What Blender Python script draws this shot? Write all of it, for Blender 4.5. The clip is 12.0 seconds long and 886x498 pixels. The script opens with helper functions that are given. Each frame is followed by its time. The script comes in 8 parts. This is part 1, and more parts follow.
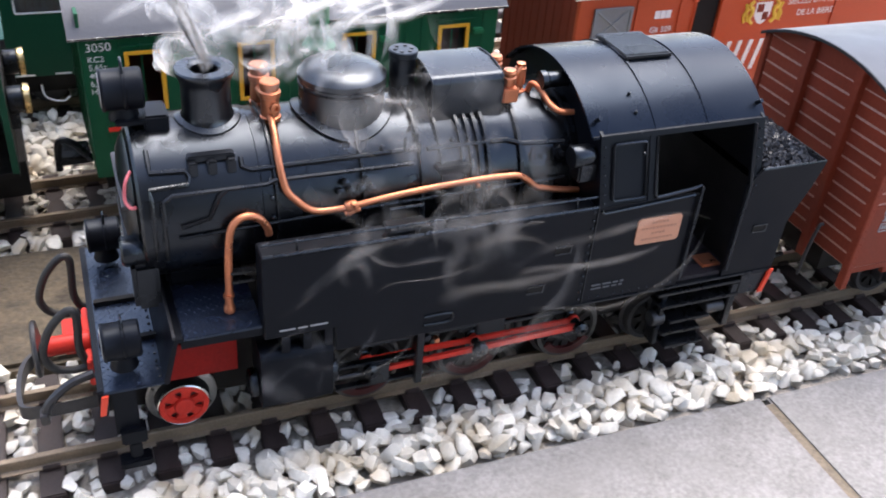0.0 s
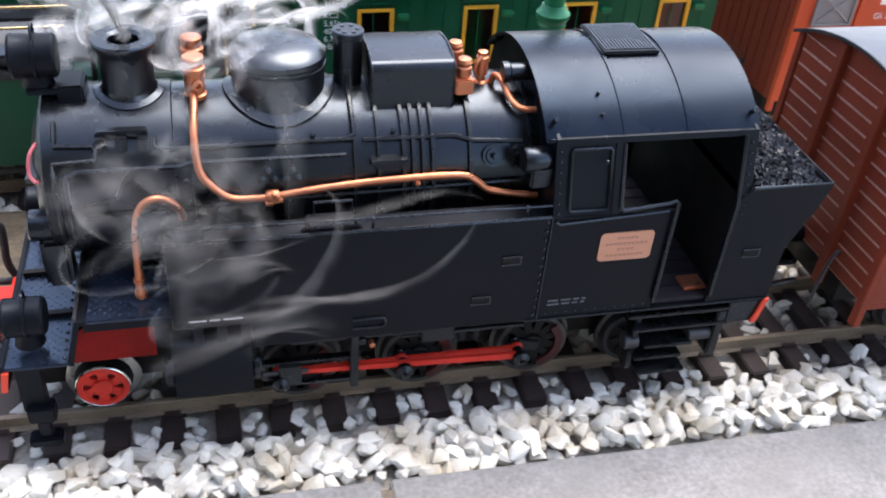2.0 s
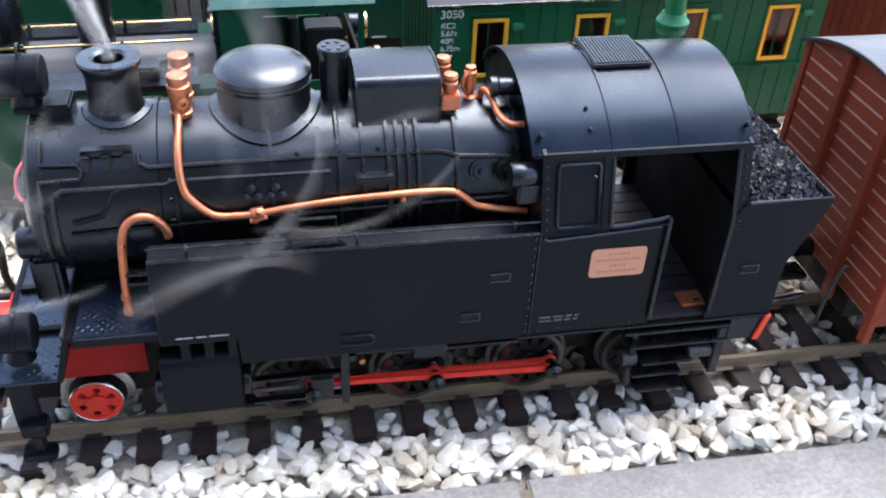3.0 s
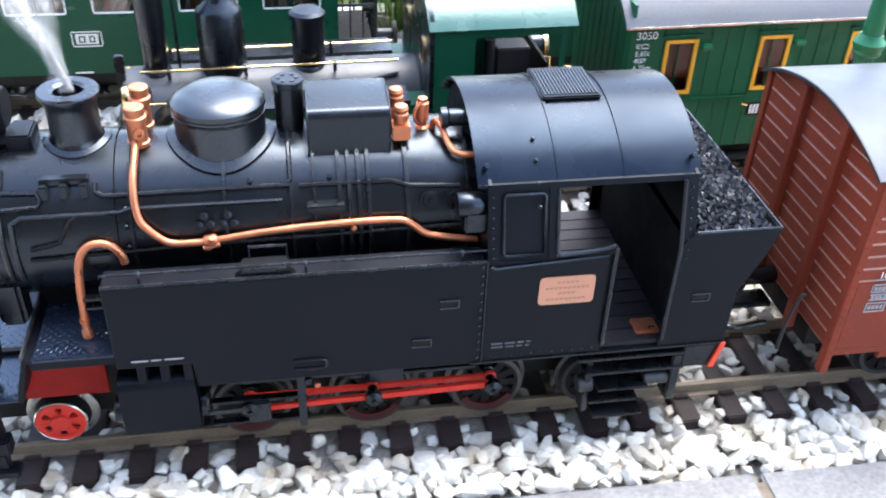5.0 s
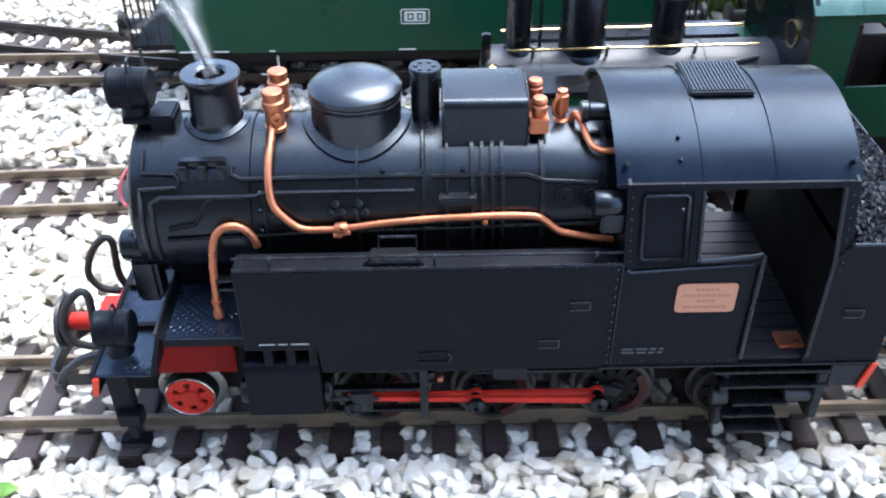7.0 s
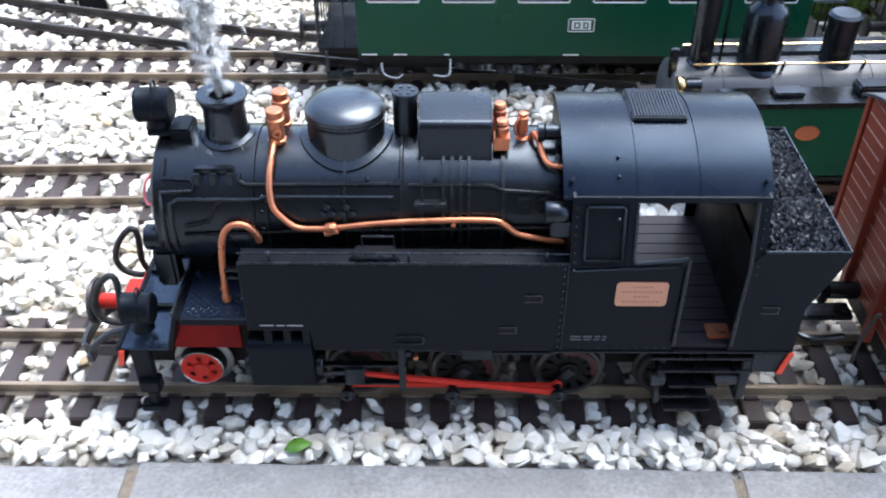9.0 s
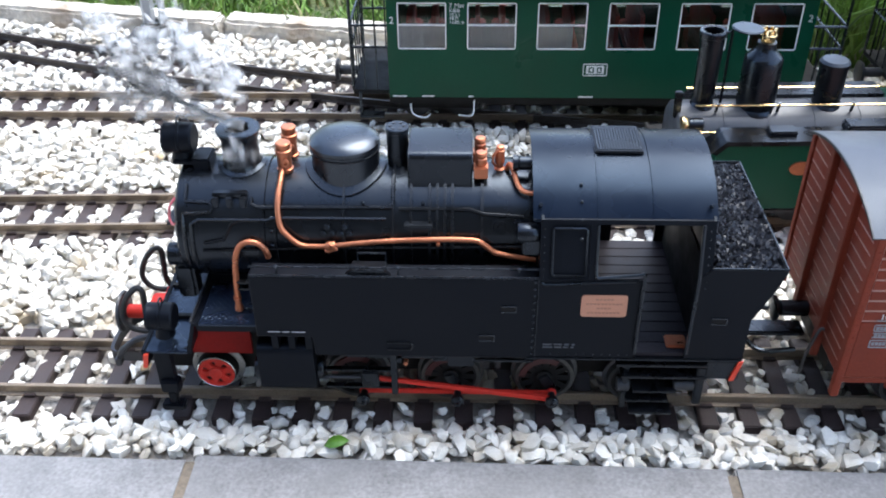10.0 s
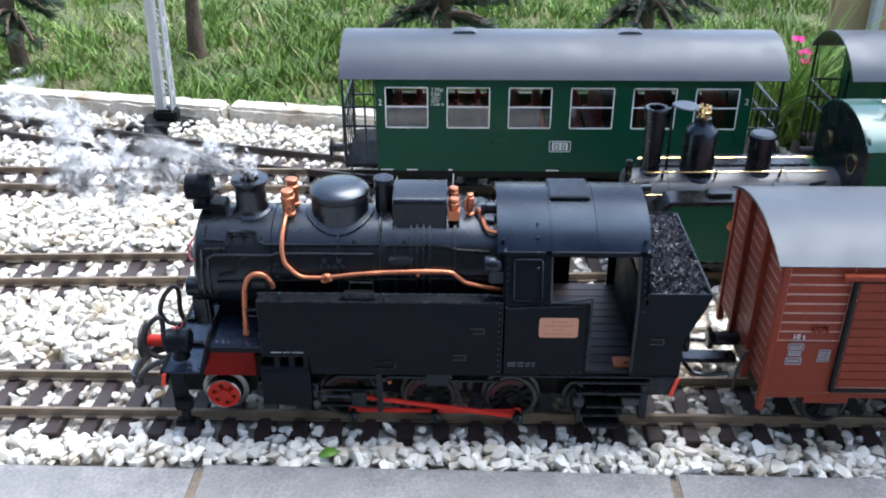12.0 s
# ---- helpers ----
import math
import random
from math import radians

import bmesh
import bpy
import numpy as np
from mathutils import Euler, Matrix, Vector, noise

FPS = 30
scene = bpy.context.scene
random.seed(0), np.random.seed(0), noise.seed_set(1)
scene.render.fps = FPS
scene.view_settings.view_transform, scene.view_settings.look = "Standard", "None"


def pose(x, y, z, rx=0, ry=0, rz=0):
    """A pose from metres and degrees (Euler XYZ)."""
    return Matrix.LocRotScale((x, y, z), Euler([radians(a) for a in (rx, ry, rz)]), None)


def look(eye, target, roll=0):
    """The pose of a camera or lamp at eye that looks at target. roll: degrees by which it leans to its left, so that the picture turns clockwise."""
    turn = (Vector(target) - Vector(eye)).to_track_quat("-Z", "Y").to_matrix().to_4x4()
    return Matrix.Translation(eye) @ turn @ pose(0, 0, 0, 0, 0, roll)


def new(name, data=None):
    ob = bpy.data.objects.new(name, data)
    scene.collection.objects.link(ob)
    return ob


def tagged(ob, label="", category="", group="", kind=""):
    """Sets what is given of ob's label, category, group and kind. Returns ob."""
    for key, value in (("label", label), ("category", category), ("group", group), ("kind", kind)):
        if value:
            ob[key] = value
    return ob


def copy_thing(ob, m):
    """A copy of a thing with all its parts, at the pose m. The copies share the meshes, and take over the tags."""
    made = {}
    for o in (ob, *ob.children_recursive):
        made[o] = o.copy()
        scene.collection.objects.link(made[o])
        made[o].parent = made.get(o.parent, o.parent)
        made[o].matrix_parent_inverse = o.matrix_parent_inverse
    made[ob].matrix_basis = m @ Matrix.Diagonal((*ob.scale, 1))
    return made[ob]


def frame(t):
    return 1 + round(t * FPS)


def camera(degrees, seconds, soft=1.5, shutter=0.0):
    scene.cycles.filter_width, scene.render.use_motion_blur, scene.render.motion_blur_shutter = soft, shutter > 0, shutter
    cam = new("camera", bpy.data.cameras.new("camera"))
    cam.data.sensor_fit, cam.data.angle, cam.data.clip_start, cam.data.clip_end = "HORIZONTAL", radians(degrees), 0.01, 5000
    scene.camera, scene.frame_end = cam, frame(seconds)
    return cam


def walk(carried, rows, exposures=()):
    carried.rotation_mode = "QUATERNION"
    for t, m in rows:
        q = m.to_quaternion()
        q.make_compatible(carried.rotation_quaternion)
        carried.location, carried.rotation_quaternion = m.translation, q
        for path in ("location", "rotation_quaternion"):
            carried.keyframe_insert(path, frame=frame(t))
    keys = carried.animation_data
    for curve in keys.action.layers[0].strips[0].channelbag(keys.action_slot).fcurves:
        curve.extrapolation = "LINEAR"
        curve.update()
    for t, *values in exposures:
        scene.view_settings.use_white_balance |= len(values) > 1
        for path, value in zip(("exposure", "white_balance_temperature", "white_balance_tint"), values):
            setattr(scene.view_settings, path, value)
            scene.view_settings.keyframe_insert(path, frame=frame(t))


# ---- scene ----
cam = camera(50.9, 12.0, soft=1.9, shutter=0.4)
walk(cam, [
    (0.0, pose(0.6681, -0.3892, 0.3569, 55.866, -4.346, -21.435)),
    (0.5, pose(0.6560, -0.3868, 0.3580, 55.330, -4.134, -19.283)),
    (1.0, pose(0.6452, -0.3834, 0.3560, 54.553, -4.107, -16.848)),
    (1.5, pose(0.6333, -0.3824, 0.3562, 53.772, -4.081, -14.531)),
    (2.0, pose(0.6103, -0.3774, 0.3541, 53.461, -4.194, -12.917)),
    (2.5, pose(0.5893, -0.3756, 0.3559, 53.578, -3.206, -11.472)),
    (3.4, pose(0.5420, -0.3800, 0.3580, 54.000, -2.200, -10.350)),
    (4.5, pose(0.4778, -0.3862, 0.3661, 54.961, -1.784, -9.554)),
    (5.0, pose(0.4475, -0.3877, 0.3677, 54.729, -1.852, -9.159)),
    (5.5, pose(0.4091, -0.3831, 0.3618, 52.945, -1.205, -6.908)),
    (6.0, pose(0.3757, -0.3813, 0.3617, 53.173, -0.078, -4.354)),
    (6.5, pose(0.3423, -0.3776, 0.3652, 53.580, 0.343, -2.678)),
    (7.0, pose(0.2963, -0.3734, 0.3655, 53.498, 0.327, -1.252)),
    (8.0, pose(0.2320, -0.3880, 0.3830, 52.950, 0.050, -0.400)),
    (9.0, pose(0.1715, -0.4246, 0.4166, 52.167, 0.125, 0.490)),
    (9.5, pose(0.1526, -0.4493, 0.4321, 52.947, 0.531, 2.502)),
    (10.0, pose(0.1689, -0.4863, 0.4454, 54.724, 0.495, 1.743)),
    (10.5, pose(0.1685, -0.5124, 0.4403, 56.598, 0.688, 1.863)),
    (11.0, pose(0.1649, -0.5328, 0.4521, 57.987, 0.810, 1.321)),
    (11.5, pose(0.1705, -0.5648, 0.4507, 59.331, 0.333, 1.299)),
    (12.0, pose(0.1791, -0.5953, 0.4602, 61.071, 0.086, 1.158)),
], exposures=((0.0, 1.86, 6700, 14), (2.5, 2.08, 6500, 12), (4.5, 2.6, 6250, 10), (5.0, 2.68, 6250, 9), (5.5, 2.42, 6200, 9), (7.0, 2.22, 5900, 8), (9.5, 1.9, 6000, 8), (10.5, 1.72, 6000, 8), (12.0, 1.71, 6000, 8)))

# ---- light ----
SUN_ELEV, SUN_ROT = radians(66), radians(48)
world = bpy.data.worlds.new("sky")
scene.world = world
world.use_nodes = True
wn = world.node_tree.nodes
sky = wn.new("ShaderNodeTexSky")
sky.sky_type, sky.sun_disc = "NISHITA", False
sky.sun_elevation, sky.sun_rotation = SUN_ELEV, SUN_ROT
sky.dust_density, sky.air_density = 2.0, 1.0
wn["Background"].inputs["Strength"].default_value = 0.15
soft_sky = wn.new("ShaderNodeHueSaturation")
soft_sky.inputs["Saturation"].default_value = 0.85
world.node_tree.links.new(sky.outputs[0], soft_sky.inputs["Color"])
world.node_tree.links.new(soft_sky.outputs[0], wn["Background"].inputs["Color"])
sun = new("sun", bpy.data.lights.new("sun", "SUN"))
sun.data.energy, sun.data.angle, sun.data.color = 1.5, radians(45), (1.0, 0.96, 0.9)
sun.matrix_world = look((0, 0, 0), (-math.sin(SUN_ROT) * math.cos(SUN_ELEV), -math.cos(SUN_ROT) * math.cos(SUN_ELEV), -math.sin(SUN_ELEV)))


# ---- materials ----
def material(name, col, rough=0.5, metal=0.0, var=0.15, scale=60.0, fine=600.0, bump=0.15, depth=0.0006, dirt_or_shade=None, dirt_or_shade_amount=0.3,
             spec=0.5, island=0.0, obrand=0.0, rvar=0.12, coat=0.0, sky_tint=(1, 1, 1)):
    m = bpy.data.materials.new(name)
    m.use_nodes = True
    n, l = m.node_tree.nodes, m.node_tree.links
    b = n["Principled BSDF"]
    b.inputs["Metallic"].default_value = metal
    b.inputs["Specular IOR Level"].default_value = spec
    b.inputs["Coat Weight"].default_value = coat
    # bluish specular tint puts blue sky into the reflections
    b.inputs["Specular Tint"].default_value = (*sky_tint, 1)
    tc = n.new("ShaderNodeTexCoord")
    big = n.new("ShaderNodeTexNoise")
    big.inputs["Scale"].default_value, big.inputs["Detail"].default_value = scale, 5
    sm = n.new("ShaderNodeTexNoise")
    sm.inputs["Scale"].default_value, sm.inputs["Detail"].default_value = fine, 3
    l.new(tc.outputs["Object"], big.inputs["Vector"])
    l.new(tc.outputs["Object"], sm.inputs["Vector"])
    mul = n.new("ShaderNodeMath")
    mul.operation = "ADD"
    l.new(big.outputs["Fac"], mul.inputs[0])
    l.new(sm.outputs["Fac"], mul.inputs[1])
    ramp = n.new("ShaderNodeMapRange")
    ramp.inputs["From Min"].default_value, ramp.inputs["From Max"].default_value = 0.6, 1.4
    ramp.inputs["To Min"].default_value, ramp.inputs["To Max"].default_value = 1 - var, 1 + var
    l.new(mul.outputs[0], ramp.inputs["Value"])
    last = ramp.outputs[0]
    for amount, kind in ((island, "g"), (obrand, "o")):
        if amount:
            g = n.new("ShaderNodeNewGeometry" if kind == "g" else "ShaderNodeObjectInfo")
            r2 = n.new("ShaderNodeMapRange")
            r2.inputs["To Min"].default_value, r2.inputs["To Max"].default_value = 1 - amount, 1 + amount * 0.4
            l.new(g.outputs["Random Per Island" if kind == "g" else "Random"], r2.inputs["Value"])
            mm = n.new("ShaderNodeMath")
            mm.operation = "MULTIPLY"
            l.new(last, mm.inputs[0])
            l.new(r2.outputs[0], mm.inputs[1])
            last = mm.outputs[0]
    sc = n.new("ShaderNodeVectorMath")
    sc.operation = "SCALE"
    sc.inputs[0].default_value = col
    l.new(last, sc.inputs["Scale"])
    colour = sc.outputs[0]
    if dirt_or_shade:
        d = n.new("ShaderNodeTexNoise")
        d.inputs["Scale"].default_value, d.inputs["Detail"].default_value = scale * 0.4, 6
        l.new(tc.outputs["Object"], d.inputs["Vector"])
        dr = n.new("ShaderNodeMapRange")
        dr.inputs["From Min"].default_value, dr.inputs["From Max"].default_value = 0.5, 0.72
        dr.inputs["To Max"].default_value = dirt_or_shade_amount
        l.new(d.outputs["Fac"], dr.inputs["Value"])
        mx = n.new("ShaderNodeMix")
        mx.data_type = "RGBA"
        l.new(dr.outputs[0], mx.inputs["Factor"])
        l.new(colour, mx.inputs["A"])
        mx.inputs["B"].default_value = (*dirt_or_shade, 1)
        colour = mx.outputs["Result"]
    l.new(colour, b.inputs["Base Color"])
    rr = n.new("ShaderNodeMapRange")
    rr.inputs["From Min"].default_value, rr.inputs["From Max"].default_value = 0.3, 0.7
    rr.inputs["To Min"].default_value, rr.inputs["To Max"].default_value = max(0.02, rough - rvar), min(1, rough + rvar)
    l.new(big.outputs["Fac"], rr.inputs["Value"])
    l.new(rr.outputs[0], b.inputs["Roughness"])
    if bump:
        bp = n.new("ShaderNodeBump")
        bp.inputs["Strength"].default_value, bp.inputs["Distance"].default_value = bump, depth
        l.new(sm.outputs["Fac"], bp.inputs["Height"])
        l.new(bp.outputs[0], b.inputs["Normal"])
    return m


BLACK = material("black_satin_paint", (0.0035, 0.0037, 0.0045), 0.28, spec=0.58, sky_tint=(0.72, 0.84, 1.0), rvar=0.07, var=0.25, scale=40, fine=900, bump=0.06, depth=0.0003, dirt_or_shade=(0.009, 0.0095, 0.011), dirt_or_shade_amount=0.35)
BLACK_TANK = material("black_matt_paint", (0.0042, 0.0046, 0.0066), 0.42, spec=0.18, sky_tint=(0.72, 0.84, 1.0), var=0.2, scale=30, fine=1200, bump=0.08, depth=0.0002, dirt_or_shade=(0.0065, 0.0066, 0.008), dirt_or_shade_amount=0.4)
# base colour also carries the blue of the sky's reflection
ROOFBLACK = material("black_roof_paint", (0.004, 0.0056, 0.0098), 0.3, spec=0.23, sky_tint=(0.45, 0.66, 1.0), rvar=0.08, var=0.25, scale=35, fine=800, bump=0.06, depth=0.0003, dirt_or_shade=(0.01, 0.011, 0.014), dirt_or_shade_amount=0.4)
# lighter black paints the highlights on rims, rails, slots and rivets
EDGELIT = material("worn_black_edge", (0.013, 0.0145, 0.018), 0.25, spec=0.6, sky_tint=(0.8, 0.9, 1.0), var=0.3, scale=120)
DULLGREY = material("dim_grey_lettering", (0.075, 0.08, 0.09), 0.6, var=0.3, scale=300, bump=0)
WORNWHITE = material("dull_white_lettering", (0.3, 0.3, 0.31), 0.6, var=0.2, scale=300, bump=0)
DARKRAIL = material("dark_brown_rail", (0.07, 0.058, 0.05), 0.5, metal=0.3, var=0.3, scale=50, fine=700, bump=0.2)
# lighter black paints the light that bands, pipes and steps catch
BANDBLACK = material("rubbed_black_paint", (0.0065, 0.0068, 0.008), 0.3, spec=0.5, sky_tint=(0.85, 0.92, 1.0), var=0.35, scale=120, fine=900, bump=0.05)
# darker steel for the driving wheels' tyres
DRIVETYRE = material("oily_dark_tyre", (0.09, 0.09, 0.088), 0.4, metal=0.8, var=0.35, scale=120)
# lighter, bluer black: the plate's sky reflection is put into its colour
APRON = material("blue_black_chequer_plate", (0.011, 0.015, 0.027), 0.28, spec=0.7, sky_tint=(0.55, 0.75, 1.0), var=0.2, scale=40, fine=700, bump=0.08)
TYRE = material("dull_steel_tyre", (0.3, 0.3, 0.29), 0.35, metal=0.9, var=0.25, scale=120)
GLOSS = material("gloss_black_paint", (0.003, 0.0033, 0.0045), 0.29, spec=1.0, sky_tint=(0.78, 0.88, 1.0), rvar=0.05, var=0.2, scale=50, fine=900, bump=0.04, depth=0.0002)
INNER = material("dark_inside_paint", (0.007, 0.0065, 0.0065), 0.65, spec=0.25)
CABFLOOR = material("cab_floor_boards", (0.022, 0.019, 0.023), 0.42, spec=0.2, var=0.35, scale=90)
COPPER = material("copper", (0.56, 0.20, 0.10), 0.38, metal=0.75, var=0.22, scale=150, fine=1500, bump=0.2, depth=0.0003, dirt_or_shade=(0.35, 0.14, 0.08), dirt_or_shade_amount=0.5)
PLATE = material("copper_plate", (0.57, 0.28, 0.18), 0.45, metal=0.35, var=0.08, scale=80, dirt_or_shade=(0.5, 0.25, 0.17), dirt_or_shade_amount=0.4)
REDLET = material("dark_engraving", (0.4, 0.19, 0.12), 0.5)
RED = material("red_paint", (0.62, 0.035, 0.022), 0.42, spec=0.25, var=0.18, scale=80, dirt_or_shade=(0.25, 0.02, 0.015), dirt_or_shade_amount=0.5)
# darker copy of the red: shade on the splasher put into its colour
SHADERED = material("deep_red_paint", (0.24, 0.010, 0.008), 0.45, spec=0.12, var=0.2, scale=80)
# pale colour paints the light caught along the plank joints
LITJOINT = material("pale_plank_joint", (0.46, 0.26, 0.21), 0.6, var=0.3, scale=120)
ORANGERED = material("bright_red_paint", (0.75, 0.06, 0.025), 0.45, var=0.1)
STEEL = material("bright_steel", (0.62, 0.62, 0.6), 0.22, metal=1.0, var=0.15, scale=120, bump=0.05)
DARKSTEEL = material("dark_steel", (0.05, 0.05, 0.054), 0.42, metal=0.5, var=0.2)
RAILM = material("weathered_rail", (0.26, 0.2, 0.14), 0.48, metal=0.45, var=0.25, scale=50, fine=700, bump=0.2, dirt_or_shade=(0.1, 0.075, 0.055), dirt_or_shade_amount=0.6)
SLEEPER = material("brown_sleeper_plastic", (0.035, 0.022, 0.02), 0.62, var=0.3, scale=70, fine=700, bump=0.3, dirt_or_shade=(0.09, 0.07, 0.06), dirt_or_shade_amount=0.4, obrand=0.25)
STONE = material("white_marble_gravel", (0.79, 0.75, 0.665), 0.55, var=0.14, scale=70, fine=500, bump=0.5, depth=0.0008, dirt_or_shade=(0.42, 0.32, 0.18), dirt_or_shade_amount=0.8, island=0.36)
BED = material("gravel_bed", (0.33, 0.3, 0.26), 0.9, var=0.4, scale=90, fine=300, bump=0.8, depth=0.003)
SLAB = material("grey_paving_slab", (0.2, 0.194, 0.19), 0.7, var=0.42, scale=38, fine=420, bump=0.35, depth=0.0006, dirt_or_shade=(0.19, 0.185, 0.18), dirt_or_shade_amount=0.6, obrand=0.1)
GROUT = material("sandy_joint", (0.16, 0.13, 0.095), 0.9, var=0.35, scale=60, fine=400, bump=0.8, depth=0.001)
# dark blotches paint the shade of pits on the flat patch
SOIL = material("brown_rough_concrete", (0.09, 0.07, 0.045), 0.85, var=0.4, scale=130, fine=260, bump=0.8, depth=0.002, dirt_or_shade=(0.022, 0.017, 0.012), dirt_or_shade_amount=0.9)
KERB = material("pale_kerb_stone", (0.6, 0.55, 0.47), 0.8, var=0.25, scale=40, fine=160, bump=0.8, depth=0.003, dirt_or_shade=(0.3, 0.2, 0.11), dirt_or_shade_amount=0.8)
LAWN = material("lawn_soil", (0.10, 0.12, 0.04), 0.9, var=0.5, scale=9, fine=120, bump=1.0, depth=0.01, dirt_or_shade=(0.15, 0.11, 0.06), dirt_or_shade_amount=0.8)
GRASS = material("grass_blade", (0.19, 0.31, 0.055), 0.5, var=0.3, scale=3, fine=40, bump=0, island=0.6)
GRASSDRY = material("dry_grass_blade", (0.36, 0.33, 0.14), 0.6, var=0.3, scale=3, fine=40, bump=0, island=0.5)
LEAFM = material("green_leaf", (0.1, 0.22, 0.025), 0.45, var=0.25, scale=60)
BARK = material("bark", (0.11, 0.075, 0.05), 0.85, var=0.4, scale=40, fine=150, bump=1.0, depth=0.003)
NEEDLE = material("conifer_needles", (0.025, 0.05, 0.018), 0.55, var=0.3, scale=20, bump=0, island=0.5)
PINK = material("pink_petal", (0.85, 0.03, 0.28), 0.5, var=0.15, scale=60)
GREEN2 = material("dark_green_coach_paint", (0.006, 0.062, 0.032), 0.36, spec=0.2, var=0.12, scale=25, fine=700, bump=0.04, dirt_or_shade=(0.012, 0.05, 0.03), dirt_or_shade_amount=0.5)
GREEN1 = material("green_coach_paint", (0.008, 0.082, 0.036), 0.36, spec=0.25, var=0.12, scale=30, fine=700, bump=0.05, dirt_or_shade=(0.01, 0.055, 0.03), dirt_or_shade_amount=0.5)
GREENPOST = material("bright_green_paint", (0.012, 0.14, 0.055), 0.35, var=0.12)
GREYROOF = material("grey_roof_paint", (0.064, 0.07, 0.085), 0.42, spec=0.3, sky_tint=(0.8, 0.9, 1.0), var=0.1, scale=25, fine=900, bump=0.08, dirt_or_shade=(0.09, 0.09, 0.096), dirt_or_shade_amount=0.5)
BLUEROOF = material("grey_carriage_roof", (0.085, 0.09, 0.105), 0.42, spec=0.15, var=0.12, scale=20, dirt_or_shade=(0.11, 0.10, 0.09), dirt_or_shade_amount=0.5)
WHITEROOF = material("off_white_roof", (0.72, 0.72, 0.7), 0.5, var=0.08)
BROWN = material("oxide_brown_wagon_paint", (0.22, 0.04, 0.020), 0.5, spec=0.2, var=0.15, scale=50, fine=500, bump=0.15, dirt_or_shade=(0.14, 0.04, 0.03), dirt_or_shade_amount=0.4, obrand=0.12)
ORANGE = material("orange_red_wagon_paint", (0.5, 0.075, 0.022), 0.42, var=0.08, scale=30)
YELLOW = material("yellow_window_frame", (0.8, 0.4, 0.03), 0.4, var=0.06)
GOLD = material("polished_brass", (0.78, 0.57, 0.27), 0.2, metal=1.0, var=0.1)
WHITE = material("white_lettering", (0.8, 0.8, 0.78), 0.5, var=0.03, bump=0)
CREST = material("yellow_lettering", (0.75, 0.5, 0.06), 0.5, var=0.05, bump=0)
GREYDET = material("grey_shutter", (0.22, 0.23, 0.23), 0.5, var=0.12)
CURTAIN = material("grey_curtain", (0.34, 0.33, 0.38), 0.8, var=0.12, scale=120)
SEATRED = material("dark_red_seat", (0.32, 0.04, 0.025), 0.6, var=0.3)
COAL = material("coal", (0.012, 0.0135, 0.019), 0.38, spec=0.4, var=0.4, scale=200, fine=900, bump=0.3, island=0.5)
MASTGREY = material("grey_mast_paint", (0.5, 0.5, 0.49), 0.5, var=0.12, scale=60)
WOODPOST = material("weathered_wood", (0.42, 0.3, 0.16), 0.75, var=0.3, scale=25)
RUBBER = material("black_rubber", (0.018, 0.018, 0.018), 0.6, var=0.2)
PINKWIRE = material("pink_wire", (0.6, 0.14, 0.16), 0.45, var=0.1)
# dark surface for the added wall, so that black paint mirrors less light
SKYBLOCK = material("dull_plaster", (0.075, 0.068, 0.06), 0.85, var=0.2, scale=3, fine=60, bump=0.4, depth=0.003)
LAMPGLASS = material("lamp_glass", (0.55, 0.55, 0.5), 0.1, var=0.05)


def glass(name, tint):
    m = bpy.data.materials.new(name)
    m.use_nodes = True
    n, l = m.node_tree.nodes, m.node_tree.links
    n.remove(n["Principled BSDF"])
    tr, gl, mx, fr = n.new("ShaderNodeBsdfTransparent"), n.new("ShaderNodeBsdfGlossy"), n.new("ShaderNodeMixShader"), n.new("ShaderNodeFresnel")
    tr.inputs["Color"].default_value = (*tint, 1)
    gl.inputs["Roughness"].default_value = 0.04
    fr.inputs["IOR"].default_value = 1.5
    l.new(fr.outputs[0], mx.inputs["Fac"])
    l.new(tr.outputs[0], mx.inputs[1])
    l.new(gl.outputs[0], mx.inputs[2])
    l.new(mx.outputs[0], n["Material Output"].inputs["Surface"])
    return m


GLASS = glass("window_glass", (0.85, 0.88, 0.88))


